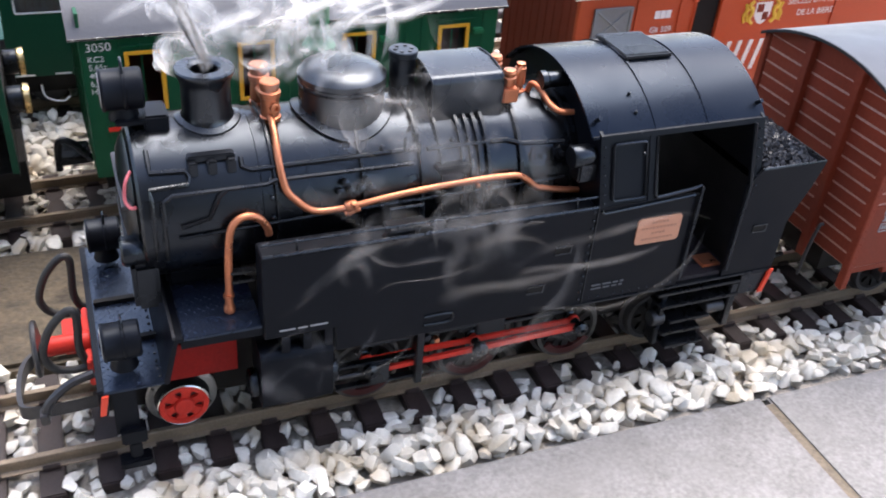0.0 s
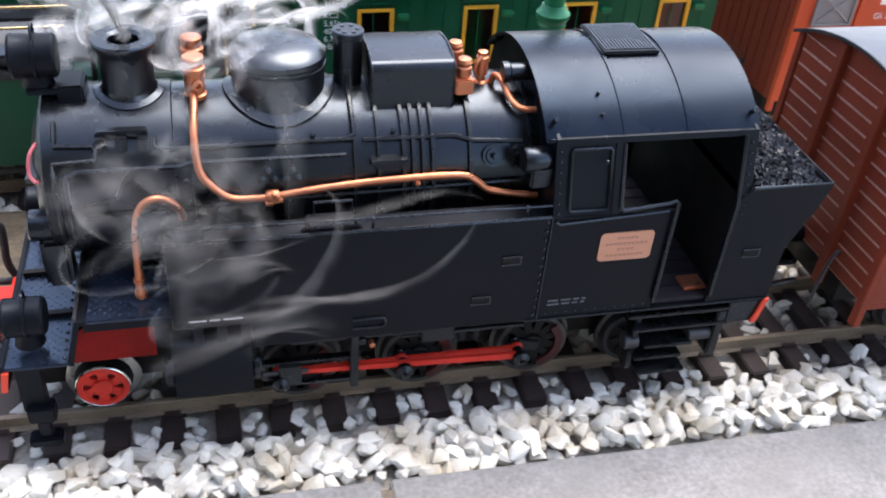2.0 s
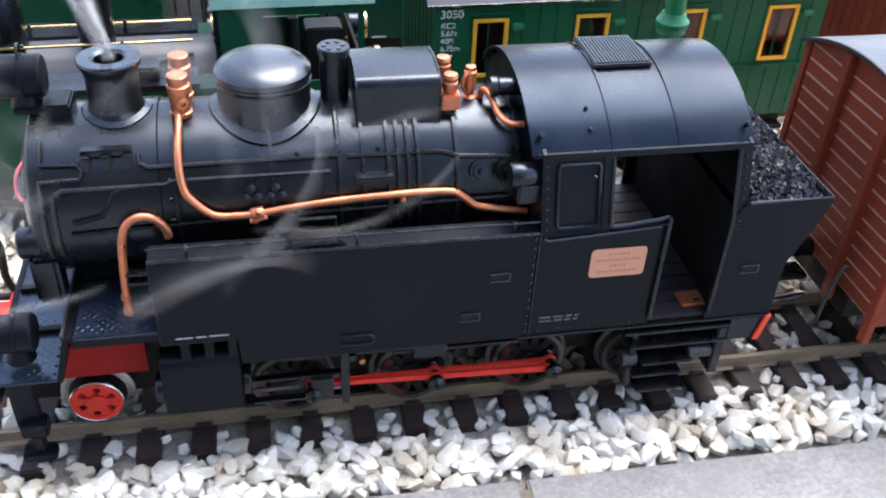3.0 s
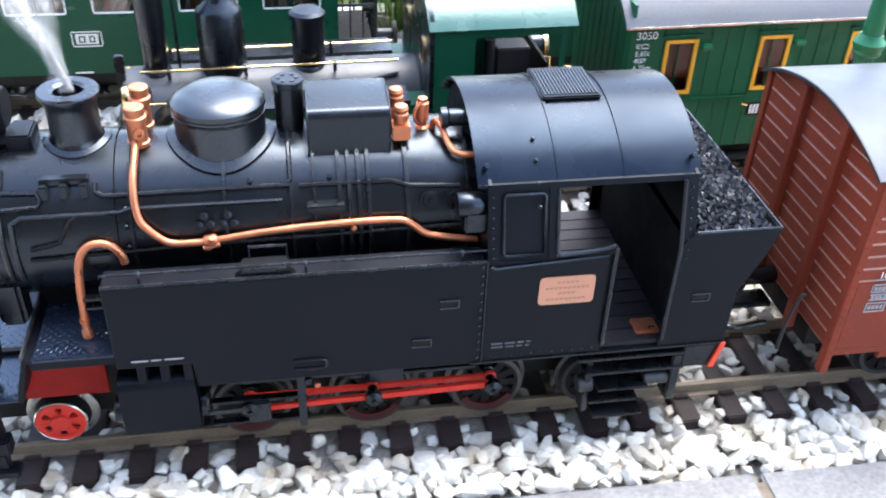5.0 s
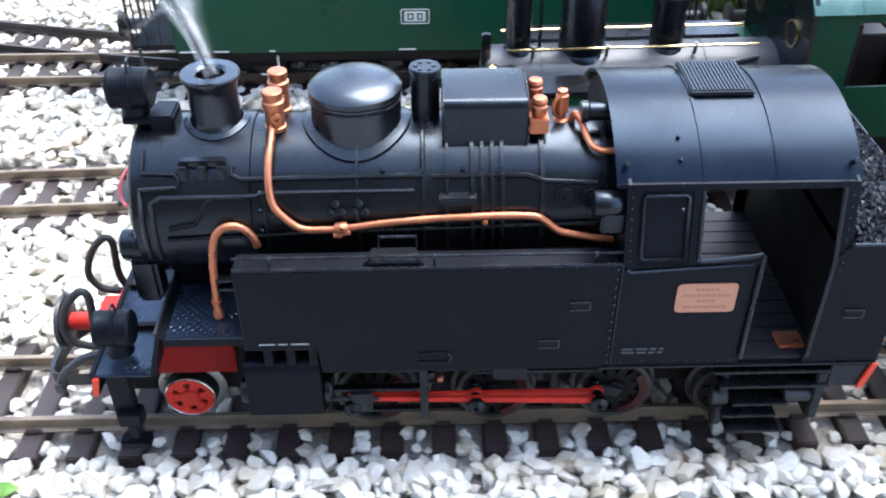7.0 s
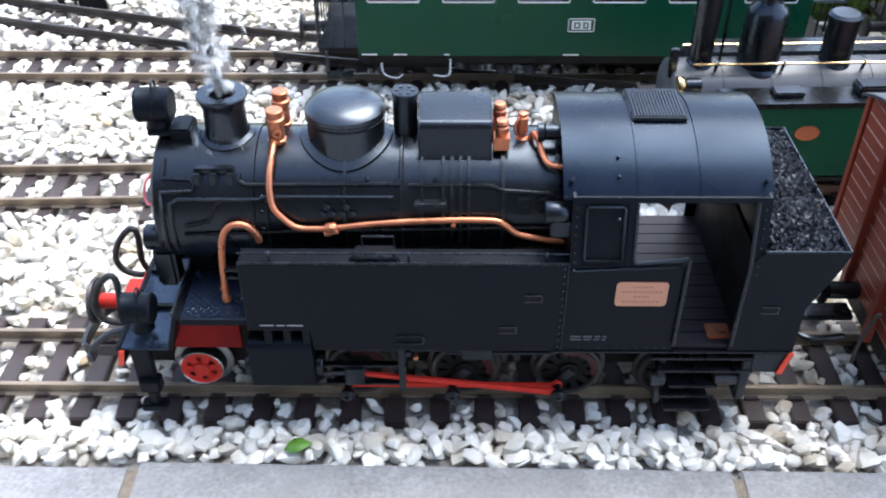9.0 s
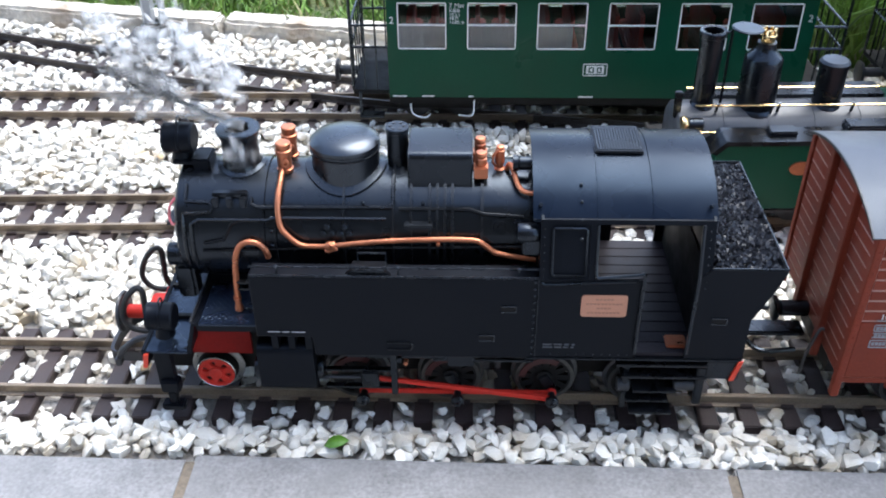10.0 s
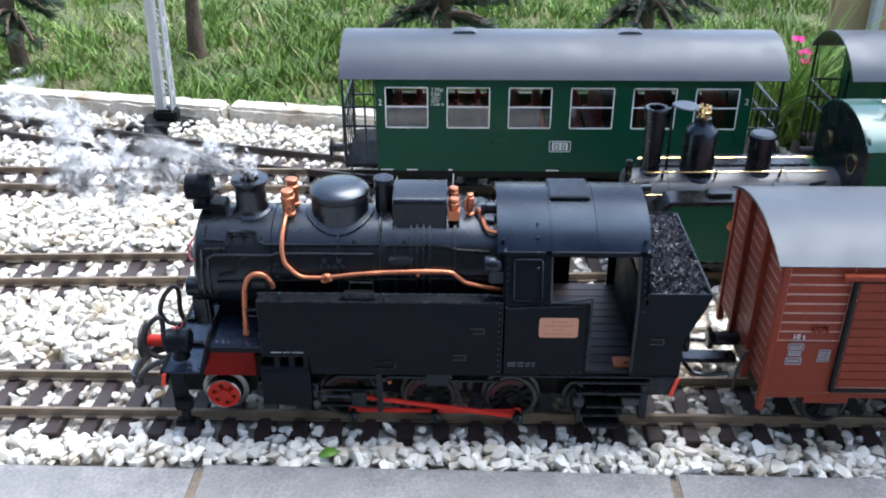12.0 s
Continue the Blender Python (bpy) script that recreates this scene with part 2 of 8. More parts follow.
def smoke_material(name, density, noise_scale, lo=0.4, hi=0.72, pu=0.8, pv=1.6):
    m = bpy.data.materials.new(name)
    m.use_nodes = True
    n, l = m.node_tree.nodes, m.node_tree.links
    out = n["Material Output"]
    n.remove(n["Principled BSDF"])
    uv = n.new("ShaderNodeUVMap")
    sep = n.new("ShaderNodeSeparateXYZ")
    l.new(uv.outputs[0], sep.inputs[0])

    def hump(sock, power):
        a = n.new("ShaderNodeMath")
        a.operation = "MULTIPLY"
        a.inputs[1].default_value = math.pi
        l.new(sock, a.inputs[0])
        s = n.new("ShaderNodeMath")
        s.operation = "SINE"
        l.new(a.outputs[0], s.inputs[0])
        p = n.new("ShaderNodeMath")
        p.operation = "POWER"
        p.use_clamp = True
        p.inputs[1].default_value = power
        l.new(s.outputs[0], p.inputs[0])
        return p.outputs[0]
    hu, hv = hump(sep.outputs["X"], pu), hump(sep.outputs["Y"], pv)
    tc = n.new("ShaderNodeTexCoord")
    ns = n.new("ShaderNodeTexNoise")
    ns.inputs["Scale"].default_value, ns.inputs["Detail"].default_value, ns.inputs["Distortion"].default_value = noise_scale, 6, 1.2
    l.new(tc.outputs["Object"], ns.inputs["Vector"])
    nr = n.new("ShaderNodeMapRange")
    nr.inputs["From Min"].default_value, nr.inputs["From Max"].default_value = lo, hi
    nr.inputs["To Max"].default_value = density
    l.new(ns.outputs["Fac"], nr.inputs["Value"])
    a = n.new("ShaderNodeMath")
    a.operation = "MULTIPLY"
    l.new(hu, a.inputs[0])
    l.new(hv, a.inputs[1])
    c = n.new("ShaderNodeMath")
    c.operation, c.use_clamp = "MULTIPLY", True
    l.new(a.outputs[0], c.inputs[0])
    l.new(nr.outputs[0], c.inputs[1])
    tr = n.new("ShaderNodeBsdfTransparent")
    df = n.new("ShaderNodeBsdfDiffuse")
    df.inputs["Color"].default_value = (0.95, 0.935, 0.92, 1)
    tl = n.new("ShaderNodeBsdfTranslucent")
    tl.inputs["Color"].default_value = (0.95, 0.935, 0.92, 1)
    ad = n.new("ShaderNodeMixShader")
    l.new(df.outputs[0], ad.inputs[1])
    l.new(tl.outputs[0], ad.inputs[2])
    mx = n.new("ShaderNodeMixShader")
    l.new(c.outputs[0], mx.inputs["Fac"])
    l.new(tr.outputs[0], mx.inputs[1])
    l.new(ad.outputs[0], mx.inputs[2])
    l.new(mx.outputs[0], out.inputs["Surface"])
    return m


SMOKE = smoke_material("white_smoke", 1.0, 40, 0.36, 0.78)
SMOKEDENSE = smoke_material("dense_white_smoke", 0.82, 48, 0.12, 0.7, 1.8, 1.8)
SMOKEWISP = smoke_material("rising_smoke", 0.45, 45, 0.25, 0.75, 1.2, 1.8)
SMOKETHIN = smoke_material("thin_smoke", 0.16, 26, 0.3, 0.8)
SMOKESOFT = smoke_material("soft_smoke", 0.1, 30, 0.33, 0.7)
# very dark red: shade under the tank and in wheel holes, painted
WEIGHTRED = material("oily_red_paint", (0.05, 0.006, 0.006), 0.5, var=0.3, scale=80)


# ---- mesh helpers ----
def box(bm, x0, x1, y0, y1, z0, z1, bev=0.0):
    vs = [bm.verts.new((x, y, z)) for x in (x0, x1) for y in (y0, y1) for z in (z0, z1)]
    fs = [bm.faces.new([vs[i] for i in q]) for q in ((0, 1, 3, 2), (4, 6, 7, 5), (0, 4, 5, 1), (2, 3, 7, 6), (0, 2, 6, 4), (1, 5, 7, 3))]
    if bev:
        bmesh.ops.bevel(bm, geom=list({e for f in fs for e in f.edges}), offset=bev, segments=2, affect="EDGES")


def rings(bm, loops, close=True, caps=True):
    """Skin a list of vertex loops."""
    vv = [[bm.verts.new(p) for p in lp] for lp in loops]
    k = len(vv[0])
    for a, b in zip(vv, vv[1:]):
        for i in range(k if close else k - 1):
            j = (i + 1) % k
            bm.faces.new((a[i], a[j], b[j], b[i]))
    if caps:
        bm.faces.new(list(reversed(vv[0])))
        bm.faces.new(vv[-1])


def frame_of(d):
    d = Vector(d).normalized()
    u = d.cross(Vector((0, 0, 1)) if abs(d.z) < 0.9 else Vector((1, 0, 0))).normalized()
    return d, u, d.cross(u)


def lathe(bm, p, axis, prof, seg=28, caps=True):
    """prof: (distance along the axis from p, radius)."""
    d, u, v = frame_of(axis)
    p = Vector(p)
    rings(bm, [[p + d * h + (u * math.cos(2 * math.pi * i / seg) + v * math.sin(2 * math.pi * i / seg)) * r for i in range(seg)] for h, r in prof], caps=caps)


def cyl(bm, p0, p1, r, seg=16):
    d = Vector(p1) - Vector(p0)
    b = min(r * 0.12, d.length * 0.2)
    lathe(bm, p0, d, [(0, r - b), (b, r), (d.length - b, r), (d.length, r - b)], seg)


def spline(pts, n=6):
    P = [Vector(p) for p in pts]
    P = [P[0] * 2 - P[1]] + P + [P[-1] * 2 - P[-2]]
    out = []
    for i in range(1, len(P) - 2):
        for k in range(n):
            t = k / n
            a, b, c, d = P[i - 1:i + 3]
            out.append(0.5 * ((2 * b) + (c - a) * t + (2 * a - 5 * b + 4 * c - d) * t * t + (3 * b - a - 3 * c + d) * t ** 3))
    return out + [P[-2]]


def tube(bm, pts, r, seg=8, n=6, smooth=True):
    P = spline(pts, n) if smooth and len(pts) > 2 else [Vector(p) for p in pts]
    loops, u = [], None
    for i, p in enumerate(P):
        d = (P[min(i + 1, len(P) - 1)] - P[max(i - 1, 0)]).normalized()
        if u is None:
            _, u, _ = frame_of(d)
        u = (u - d * u.dot(d)).normalized()
        v = d.cross(u)
        loops.append([p + (u * math.cos(2 * math.pi * k / seg) + v * math.sin(2 * math.pi * k / seg)) * r for k in range(seg)])
    rings(bm, loops)


def prism(bm, poly, axis, a, b):
    """Extrude a polygon, given in the two other axes in order, along an axis."""
    def put(p, h):
        return {"x": (h, *p), "y": (p[0], h, p[1]), "z": (*p, h)}[axis]
    rings(bm, [[put(p, a) for p in poly], [put(p, b) for p in poly]])


def arc_shell(bm, x0, x1, half, rise, z, yc, thick, seg=24):
    """A roof: an arc over y, along x, with thickness."""
    R = (half * half + rise * rise) / (2 * rise)
    a0 = math.asin(min(1, half / R)) if rise <= R else math.pi - math.asin(half / R)
    outer, inner = [], []
    for i in range(seg + 1):
        a = -a0 + 2 * a0 * i / seg
        outer.append((yc + R * math.sin(a), z + rise - R + R * math.cos(a)))
        inner.append((yc + (R - thick) * math.sin(a), z + rise - R + (R - thick) * math.cos(a)))
    prism(bm, outer + inner[::-1], "x", x0, x1)


def wall(bm, x0, x1, z0, z1, y0, y1, holes):
    """An upright wall along x, in one piece, with rectangular holes (x0, x1, z0, z1)."""
    xs = sorted({x0, x1, *[h[0] for h in holes], *[h[1] for h in holes]})
    zs = sorted({z0, z1, *[h[2] for h in holes], *[h[3] for h in holes]})
    solid = {(i, k) for i in range(len(xs) - 1) for k in range(len(zs) - 1)
             if not any(h[0] <= xs[i] < h[1] and h[2] <= zs[k] < h[3] for h in holes)}
    v = {}

    def at(i, k, s):
        if (i, k, s) not in v:
            v[i, k, s] = bm.verts.new((xs[i], (y0, y1)[s], zs[k]))
        return v[i, k, s]
    for i, k in solid:
        for s in (0, 1):
            bm.faces.new([at(a, b, s) for a, b in ((i, k), (i + 1, k), (i + 1, k + 1), (i, k + 1))])
        for (a, b), (c, d), n in (((i, k), (i + 1, k), (i, k - 1)), ((i + 1, k), (i + 1, k + 1), (i + 1, k)), ((i, k + 1), (i + 1, k + 1), (i, k + 1)), ((i, k), (i, k + 1), (i - 1, k))):
            if n not in solid:
                bm.faces.new((at(a, b, 0), at(c, d, 0), at(c, d, 1), at(a, b, 1)))


def part(name, bm, mat, parent=None, label="", angle=35):
    bmesh.ops.recalc_face_normals(bm, faces=bm.faces)
    me = bpy.data.meshes.new(name)
    bm.to_mesh(me)
    bm.free()
    me.shade_smooth()
    me.set_sharp_from_angle(angle=radians(angle))
    me.materials.append(mat)
    ob = new(name, me)
    ob.parent = parent
    if label:
        ob["label"] = label
    return ob


def P(name, mat, parent, make, label="", angle=35):
    bm = bmesh.new()
    make(bm)
    return part(name, bm, mat, parent, label, angle)


def again(ob, x=0.0, y=0.0, z=0.0, rz=0.0):
    """Another piece on the same mesh, under the same parent."""
    c = new(ob.name.split(".")[0], ob.data)
    c.parent = ob.parent
    c.matrix_basis = pose(x, y, z, 0, 0, rz)
    return c


def empty(name, label, category, m=None, group=""):
    e = new(name)
    e.empty_display_size = 0.02
    if m is not None:
        e.matrix_basis = m
    return tagged(e, label, category, group)


def letters(words, size, m, mat, parent, name="lettering"):
    cu = bpy.data.curves.new("text", "FONT")
    cu.body, cu.size, cu.extrude = words, size, 0.0001
    ob = new("text", cu)
    me = bpy.data.meshes.new_from_object(ob.evaluated_get(bpy.context.evaluated_depsgraph_get()))
    bpy.data.objects.remove(ob)
    me.materials.clear()
    me.materials.append(mat)
    t = new(name, me)
    t.parent = parent
    t.matrix_basis = m
    return t


def side_text(words, size, x, y, z, mat, parent):
    return letters(words, size, pose(x, y, z, 90, 0, 0), mat, parent)


# way of the train: its forward run by the second
RUN = ((0.0, 0.6959), (0.5, 0.6583), (1.0, 0.6224), (1.5, 0.5858), (2.0, 0.5453), (2.5, 0.5103), (4.5, 0.3584), (5.0, 0.3217), (5.5, 0.2854),
       (6.0, 0.2508), (6.5, 0.2110), (7.0, 0.1718), (8.8, 0.0369), (9.0, 0.0235), (9.5, 0.0024), (9.9, 0.0), (12.0, 0.0))


def run(t):
    return float(np.interp(t, [a for a, _ in RUN], [b for _, b in RUN]))


STEPS = [i * 0.2 for i in range(61)]


# ---- ground, ballast, paving ----
def sheet(name, x0, x1, y0, y1, z, mat, label, category, nx=40, ny=20, rough=0.0):
    bm = bmesh.new()
    vs = [[bm.verts.new((x0 + (x1 - x0) * i / nx, y0 + (y1 - y0) * j / ny, z + rough * noise.noise((i * 0.7, j * 0.7, z * 99)))) for j in range(ny + 1)] for i in range(nx + 1)]
    for i in range(nx):
        for j in range(ny):
            bm.faces.new((vs[i][j], vs[i + 1][j], vs[i + 1][j + 1], vs[i][j + 1]))
    return tagged(part(name, bm, mat), label, category, kind="structure")


sheet("ground", -400, 400, -400, 400, -0.03, LAWN, "grassy garden soil reaching far around the railway", "ground", 8, 8)
sheet("ballast_bed", -2.6, 3.2, -0.088, 0.66, -0.0155, BED, "sandy bed under the white gravel", "ballast", 140, 40, 0.003)

SLAB_Y = -0.0795


def pavement():
    base = P("pavement", GROUT, None, lambda bm: prism(bm, [(-2.4, -1.9), (3.2, -1.9), (3.2, SLAB_Y - 0.006 - 0.0135 * 3.15), (0.05, SLAB_Y - 0.006), (-2.4, SLAB_Y - 0.006)], "z", -0.03, -0.0066))
    tagged(base, "grey stone paving with sandy joints beside the gravel", "paving", kind="structure")
    bm = bmesh.new()
    box(bm, 0.002, 0.3392, -0.46, 0, -0.028, -0.0057, 0.0012)
    slab = part("slab", bm, SLAB, base)
    for i in range(-6, 9):
        for j in range(4):
            s = slab if (i, j) == (-6, 0) else again(slab)
            s.matrix_basis = pose(-0.008 + i * 0.3415 + (0.17 if j % 2 else 0), SLAB_Y - j * 0.4625 - 0.0135 * max(0.0, i * 0.3415 - 0.05), (noise.noise((i, j, 3)) * 0.0006), 0, 0, -0.75)


pavement()
# added, unseen: keeps sky out of the reflections on the near sides
tagged(P("wall_house", SKYBLOCK, None, lambda bm: box(bm, -4.5, 1.15, -2.15, -1.9, -0.03, 2.7, 0.005)), "unseen plain dark wall added behind the paving to block sky", "wall", kind="structure")
P("soil_patch", SOIL, None, lambda bm: box(bm, 0.46, 0.72, 0.052, 0.168, -0.02, -0.0045, 0.003))
tagged(bpy.data.objects["soil_patch"], "brown rough pitted concrete between the tracks", "concrete", kind="structure")


def kerb_front(x):
    """The kerb's face: it runs towards the tracks behind the mast and further on."""
    return 0.604 - 0.178 * (x + 0.155) if x < -0.14 else max(0.52, 0.608 - 0.17 * (x + 0.14))


def kerb():
    xs = [-1.3, -1.02, -0.74, -0.455, -0.142, 0.08, 0.36, 0.66, 1.0, 1.4]
    for a, b in zip(xs, xs[1:]):
        ya, yb = kerb_front(a + 0.002), kerb_front(b - 0.002)
        high = 0.014
        bm = bmesh.new()
        w = math.hypot(b - a, yb - ya)
        box(bm, 0, w - 0.008, 0.0, 0.034, -0.03, high, 0.004)
        bmesh.ops.subdivide_edges(bm, edges=bm.edges, cuts=7, use_grid_fill=True)
        bmesh.ops.subdivide_edges(bm, edges=bm.edges, cuts=2, use_grid_fill=True)
        for v in bm.verts:
            face = 1.0 if v.co.y < 0.004 else 0.35
            v.co += noise.noise_vector(v.co * 45 + Vector((a * 9, 0, 0))) * 0.0022 * face + noise.noise_vector(v.co * 110) * 0.003 * face + noise.noise_vector(v.co * 260) * 0.001
        k = tagged(part("kerb_stone", bm, KERB, None, angle=60), "pale weathered kerb stone edging the lawn", "kerb", "kerb stones")
        k.matrix_basis = pose(a, ya, 0, 0, 0, math.degrees(math.atan2(yb - ya, b - a)))


kerb()
lawn = sheet("lawn", -2.6, 3.2, 0.52, 2.4, -0.002, LAWN, "rough lawn with bare brown earth", "lawn", 90, 60, 0.012)
for v in lawn.data.vertices:
    v.co.y = max(v.co.y, kerb_front(v.co.x) + 0.024)


# ---- tracks ----
RAIL_PROFILE = ((-0.003, -0.0083), (0.003, -0.0083), (0.003, -0.0076), (0.0007, -0.0067), (0.0007, -0.0028), (0.0016, -0.0021), (0.0016, -0.0003), (0.0012, 0.0),
                (-0.0012, 0.0), (-0.0016, -0.0003), (-0.0016, -0.0021), (-0.0007, -0.0028), (-0.0007, -0.0067), (-0.003, -0.0076))


def sleeper_mesh():
    bm = bmesh.new()
    box(bm, -0.0062, 0.0062, -0.0455, 0.0455, -0.0175, -0.0083, 0.0008)
    for s in (-1, 1):
        for o in (-1, 1):
            box(bm, -0.0042, 0.0042, s * 0.024 + o * 0.0034 - 0.0012, s * 0.024 + o * 0.0034 + 0.0012, -0.0085, -0.0058, 0.0004)
    bmesh.ops.recalc_face_normals(bm, faces=bm.faces)
    me = bpy.data.meshes.new("sleeper")
    bm.to_mesh(me)
    bm.free()
    me.materials.append(SLEEPER)
    return me


SLEEPER_MESH = sleeper_mesh()


def track(name, way, label, first, count, pitch=0.02733, rail_mat=RAILM):
    """way(s) gives x, y, heading at s metres along it."""
    base = empty(name, label, "railway track")
    base["kind"] = "structure"
    lo, hi = first - 0.4, first + count * pitch + 0.4
    for s in (-1, 1):
        bm = bmesh.new()
        loops = []
        for i in range(41):
            x, y, h = way(lo + (hi - lo) * i / 40)
            loops.append([(x - math.sin(h) * (s * 0.024 + a), y + math.cos(h) * (s * 0.024 + a), z) for a, z in RAIL_PROFILE])
        rings(bm, loops)
        part("rail", bm, rail_mat, base, "weathered brown rail")
    for i in range(count):
        x, y, h = way(first + i * pitch)
        o = new("sleeper", SLEEPER_MESH)
        o.parent = base
        o.matrix_basis = pose(x, y, 0, 0, 0, math.degrees(h))


def t2y(x):
    return 0.198 + 0.035 * (x + 0.2)


T2A = math.degrees(math.atan(0.035))
track("track_main", lambda s: (s, 0.0, 0.0), "model railway track with dark brown sleepers on white gravel", 0.6572 - 55 * 0.02733, 88)
track("track_middle", lambda s: (s, t2y(s), math.atan(0.035)), "model railway track with dark brown sleepers between gravel", -0.75, 60)
track("track_back", lambda s: (s, 0.4115, 0.0), "model railway track with dark sleepers under the green coach", -0.9, 75)


def branch(s):
    # leaves the back track and bends away to the lawn
    x = 0.16 - s
    return x, 0.425 + 0.19 * s + 0.12 * s * s, math.pi - math.atan(0.19 + 0.24 * s)


track("track_branch", branch, "curved turnout branch with dark rails and sleepers", 0.1, 26, rail_mat=DARKRAIL)


# ---- locomotive ----
YC, ZB, RB = 0.010, 0.120, 0.0385
SIDE = -0.0525
loco = empty("steam_locomotive", "black model tank steam locomotive with copper pipes and red wheels", "locomotive")


def on_boiler(x, deg, r=RB):
    """A point of the boiler's skin; degrees from the top towards the near side."""
    a = radians(deg)
    return Vector((x, YC - r * math.sin(a), ZB + r * math.cos(a)))


def boiler_ring(bm, x, w, r=RB + 0.0010, seg=56):
    lathe(bm, (x, YC, ZB), (1, 0, 0), [(0, r - 0.001), (0, r), (w, r), (w, r - 0.001)], seg)


def build_boiler():
    P("boiler", BLACK, loco, lambda bm: lathe(bm, (-0.0105, YC, ZB), (1, 0, 0), [(0, 0.012), (0.0005, 0.031), (0.001, RB - 0.0012), (0.0022, RB), (0.055, RB), (0.0555, RB - 0.0008), (0.222, RB - 0.0008)], 64))
    for x, w in ((0.0505, 0.0012), (0.0918, 0.0014), (0.1215, 0.0012), (0.1321, 0.0014), (0.1745, 0.0018), (0.2035, 0.0014)):
        P("boiler_band", BANDBLACK, loco, lambda bm: boiler_ring(bm, x, w, RB + 0.0013))
    for i in range(4):
        P("boiler_rib", BANDBLACK, loco, lambda bm: boiler_ring(bm, 0.1433 + i * 0.0045, 0.0016, RB + 0.0016))
    # smokebox door with its hinge and wire
    P("smokebox_door", BLACK, loco, lambda bm: lathe(bm, (-0.0105, YC, ZB), (-1, 0, 0), [(0, 0.032), (0.001, 0.031), (0.004, 0.024), (0.0055, 0.01), (0.006, 0.004)], 40))
    for dz in (-0.012, 0.012):
        P("door_hinge", DARKSTEEL, loco, lambda bm: box(bm, -0.0165, -0.0112, YC - 0.03, YC + 0.022, ZB + dz - 0.0012, ZB + dz + 0.0012, 0.0004))
    P("wire", PINKWIRE, loco, lambda bm: tube(bm, [(-0.0105, YC - 0.023, ZB + 0.0265), (-0.0135, YC - 0.0265, ZB + 0.0225), (-0.0145, YC - 0.0285, ZB + 0.0155), (-0.0125, YC - 0.031, ZB + 0.0125), (-0.0105, YC - 0.0325, ZB + 0.0135)], 0.0008), "pink wire")
    # thin pipes that lie on the skin
    def skin(pts, r=0.0011):
        def make(bm):
            path = []
            for (x0, d0), (x1, d1) in zip(pts, pts[1:]):
                n = max(2, int(abs(d1 - d0) / 6) + 1)
                path += [on_boiler(x0 + (x1 - x0) * k / n, d0 + (d1 - d0) * k / n, RB + 0.0009) for k in range(n)]
            path.append(on_boiler(*pts[-1], RB + 0.0009))
            tube(bm, path, r, 6, smooth=False)
        P("boiler_pipe", BANDBLACK, loco, make)
    skin([(-0.003, 30), (-0.003, 46), (0.012, 47), (0.0135, 51), (0.0125, 56), (-0.004, 57), (-0.004, 110)])
    skin([(0.037, 42), (0.037, 48), (0.0405, 51), (0.122, 50)])
    skin([(0.122, 20), (0.122, 47), (0.117, 50.5)])
    skin([(0.0005, 110), (0.0005, 66), (0.005, 62), (0.047, 62), (0.051, 60), (0.118, 60)])
    skin([(0.0075, 84), (0.02, 80), (0.025, 66), (0.029, 62)])
    skin([(0.126, 51), (0.168, 51), (0.1765, 55), (0.2, 57)])
    skin([(0.006, 92), (0.07, 88), (0.2, 84)], 0.0008)
    for x, d in ((0.0, 74), (0.0, 92), (0.049, 60), (0.049, 72), (0.049, 86), (0.104, 46), (0.14, 46), (0.198, 74)):
        P("rivet_head", BLACK, loco, lambda bm: lathe(bm, on_boiler(x, d, RB - 0.001), on_boiler(0, d, 1) - on_boiler(0, d, 0), [(0, 0.0012), (0.0018, 0.0012), (0.0024, 0.0006)], 8))
    for x in (0.083, 0.0935):
        def valve(bm):
            c = on_boiler(x, 71, RB)
            d = on_boiler(0, 71, 1) - on_boiler(0, 71, 0)
            for dx, dz in ((0, 0.003), (0.0026, -0.0015), (-0.0026, -0.0015)):
                lathe(bm, c + Vector((dx, 0, dz)), d, [(-0.001, 0.0018), (0.003, 0.0018), (0.0034, 0.001)], 10)
        P("wash_out_cover", BLACK, loco, valve)
    for x in (0.186, 0.1975):
        P("wash_out_plug", BLACK, loco, lambda bm: lathe(bm, on_boiler(x, 66, RB - 0.001), on_boiler(0, 66, 1) - on_boiler(0, 66, 0), [(0, 0.0052), (0.002, 0.0052), (0.002, 0.004), (0.003, 0.0036), (0.003, 0.0015), (0.006, 0.0012)], 20))
    def bracket(bm):
        for dx in (-0.0085, 0.0, 0.0085):
            c = on_boiler(0.024 + dx, 45, RB)
            box(bm, c.x - 0.002, c.x + 0.002, c.y - 0.0035, c.y + 0.004, c.z - 0.0035, c.z + 0.0035, 0.0006)
        c = on_boiler(0.024, 42, RB + 0.001)
        box(bm, c.x - 0.0105, c.x + 0.0105, c.y - 0.001, c.y + 0.004, c.z, c.z + 0.003, 0.0006)
    P("lamp_bracket", BLACK, loco, bracket)
    def clack(bm):
        c = on_boiler(0.1375, 66, RB)
        box(bm, 0.129, 0.146, c.y - 0.004, c.y + 0.004, c.z - 0.0005, c.z + 0.0022, 0.0006)
        box(bm, 0.131, 0.144, c.y - 0.0025, c.y + 0.004, c.z - 0.003, c.z, 0.0006)
    P("pipe_bracket", BLACK, loco, clack)


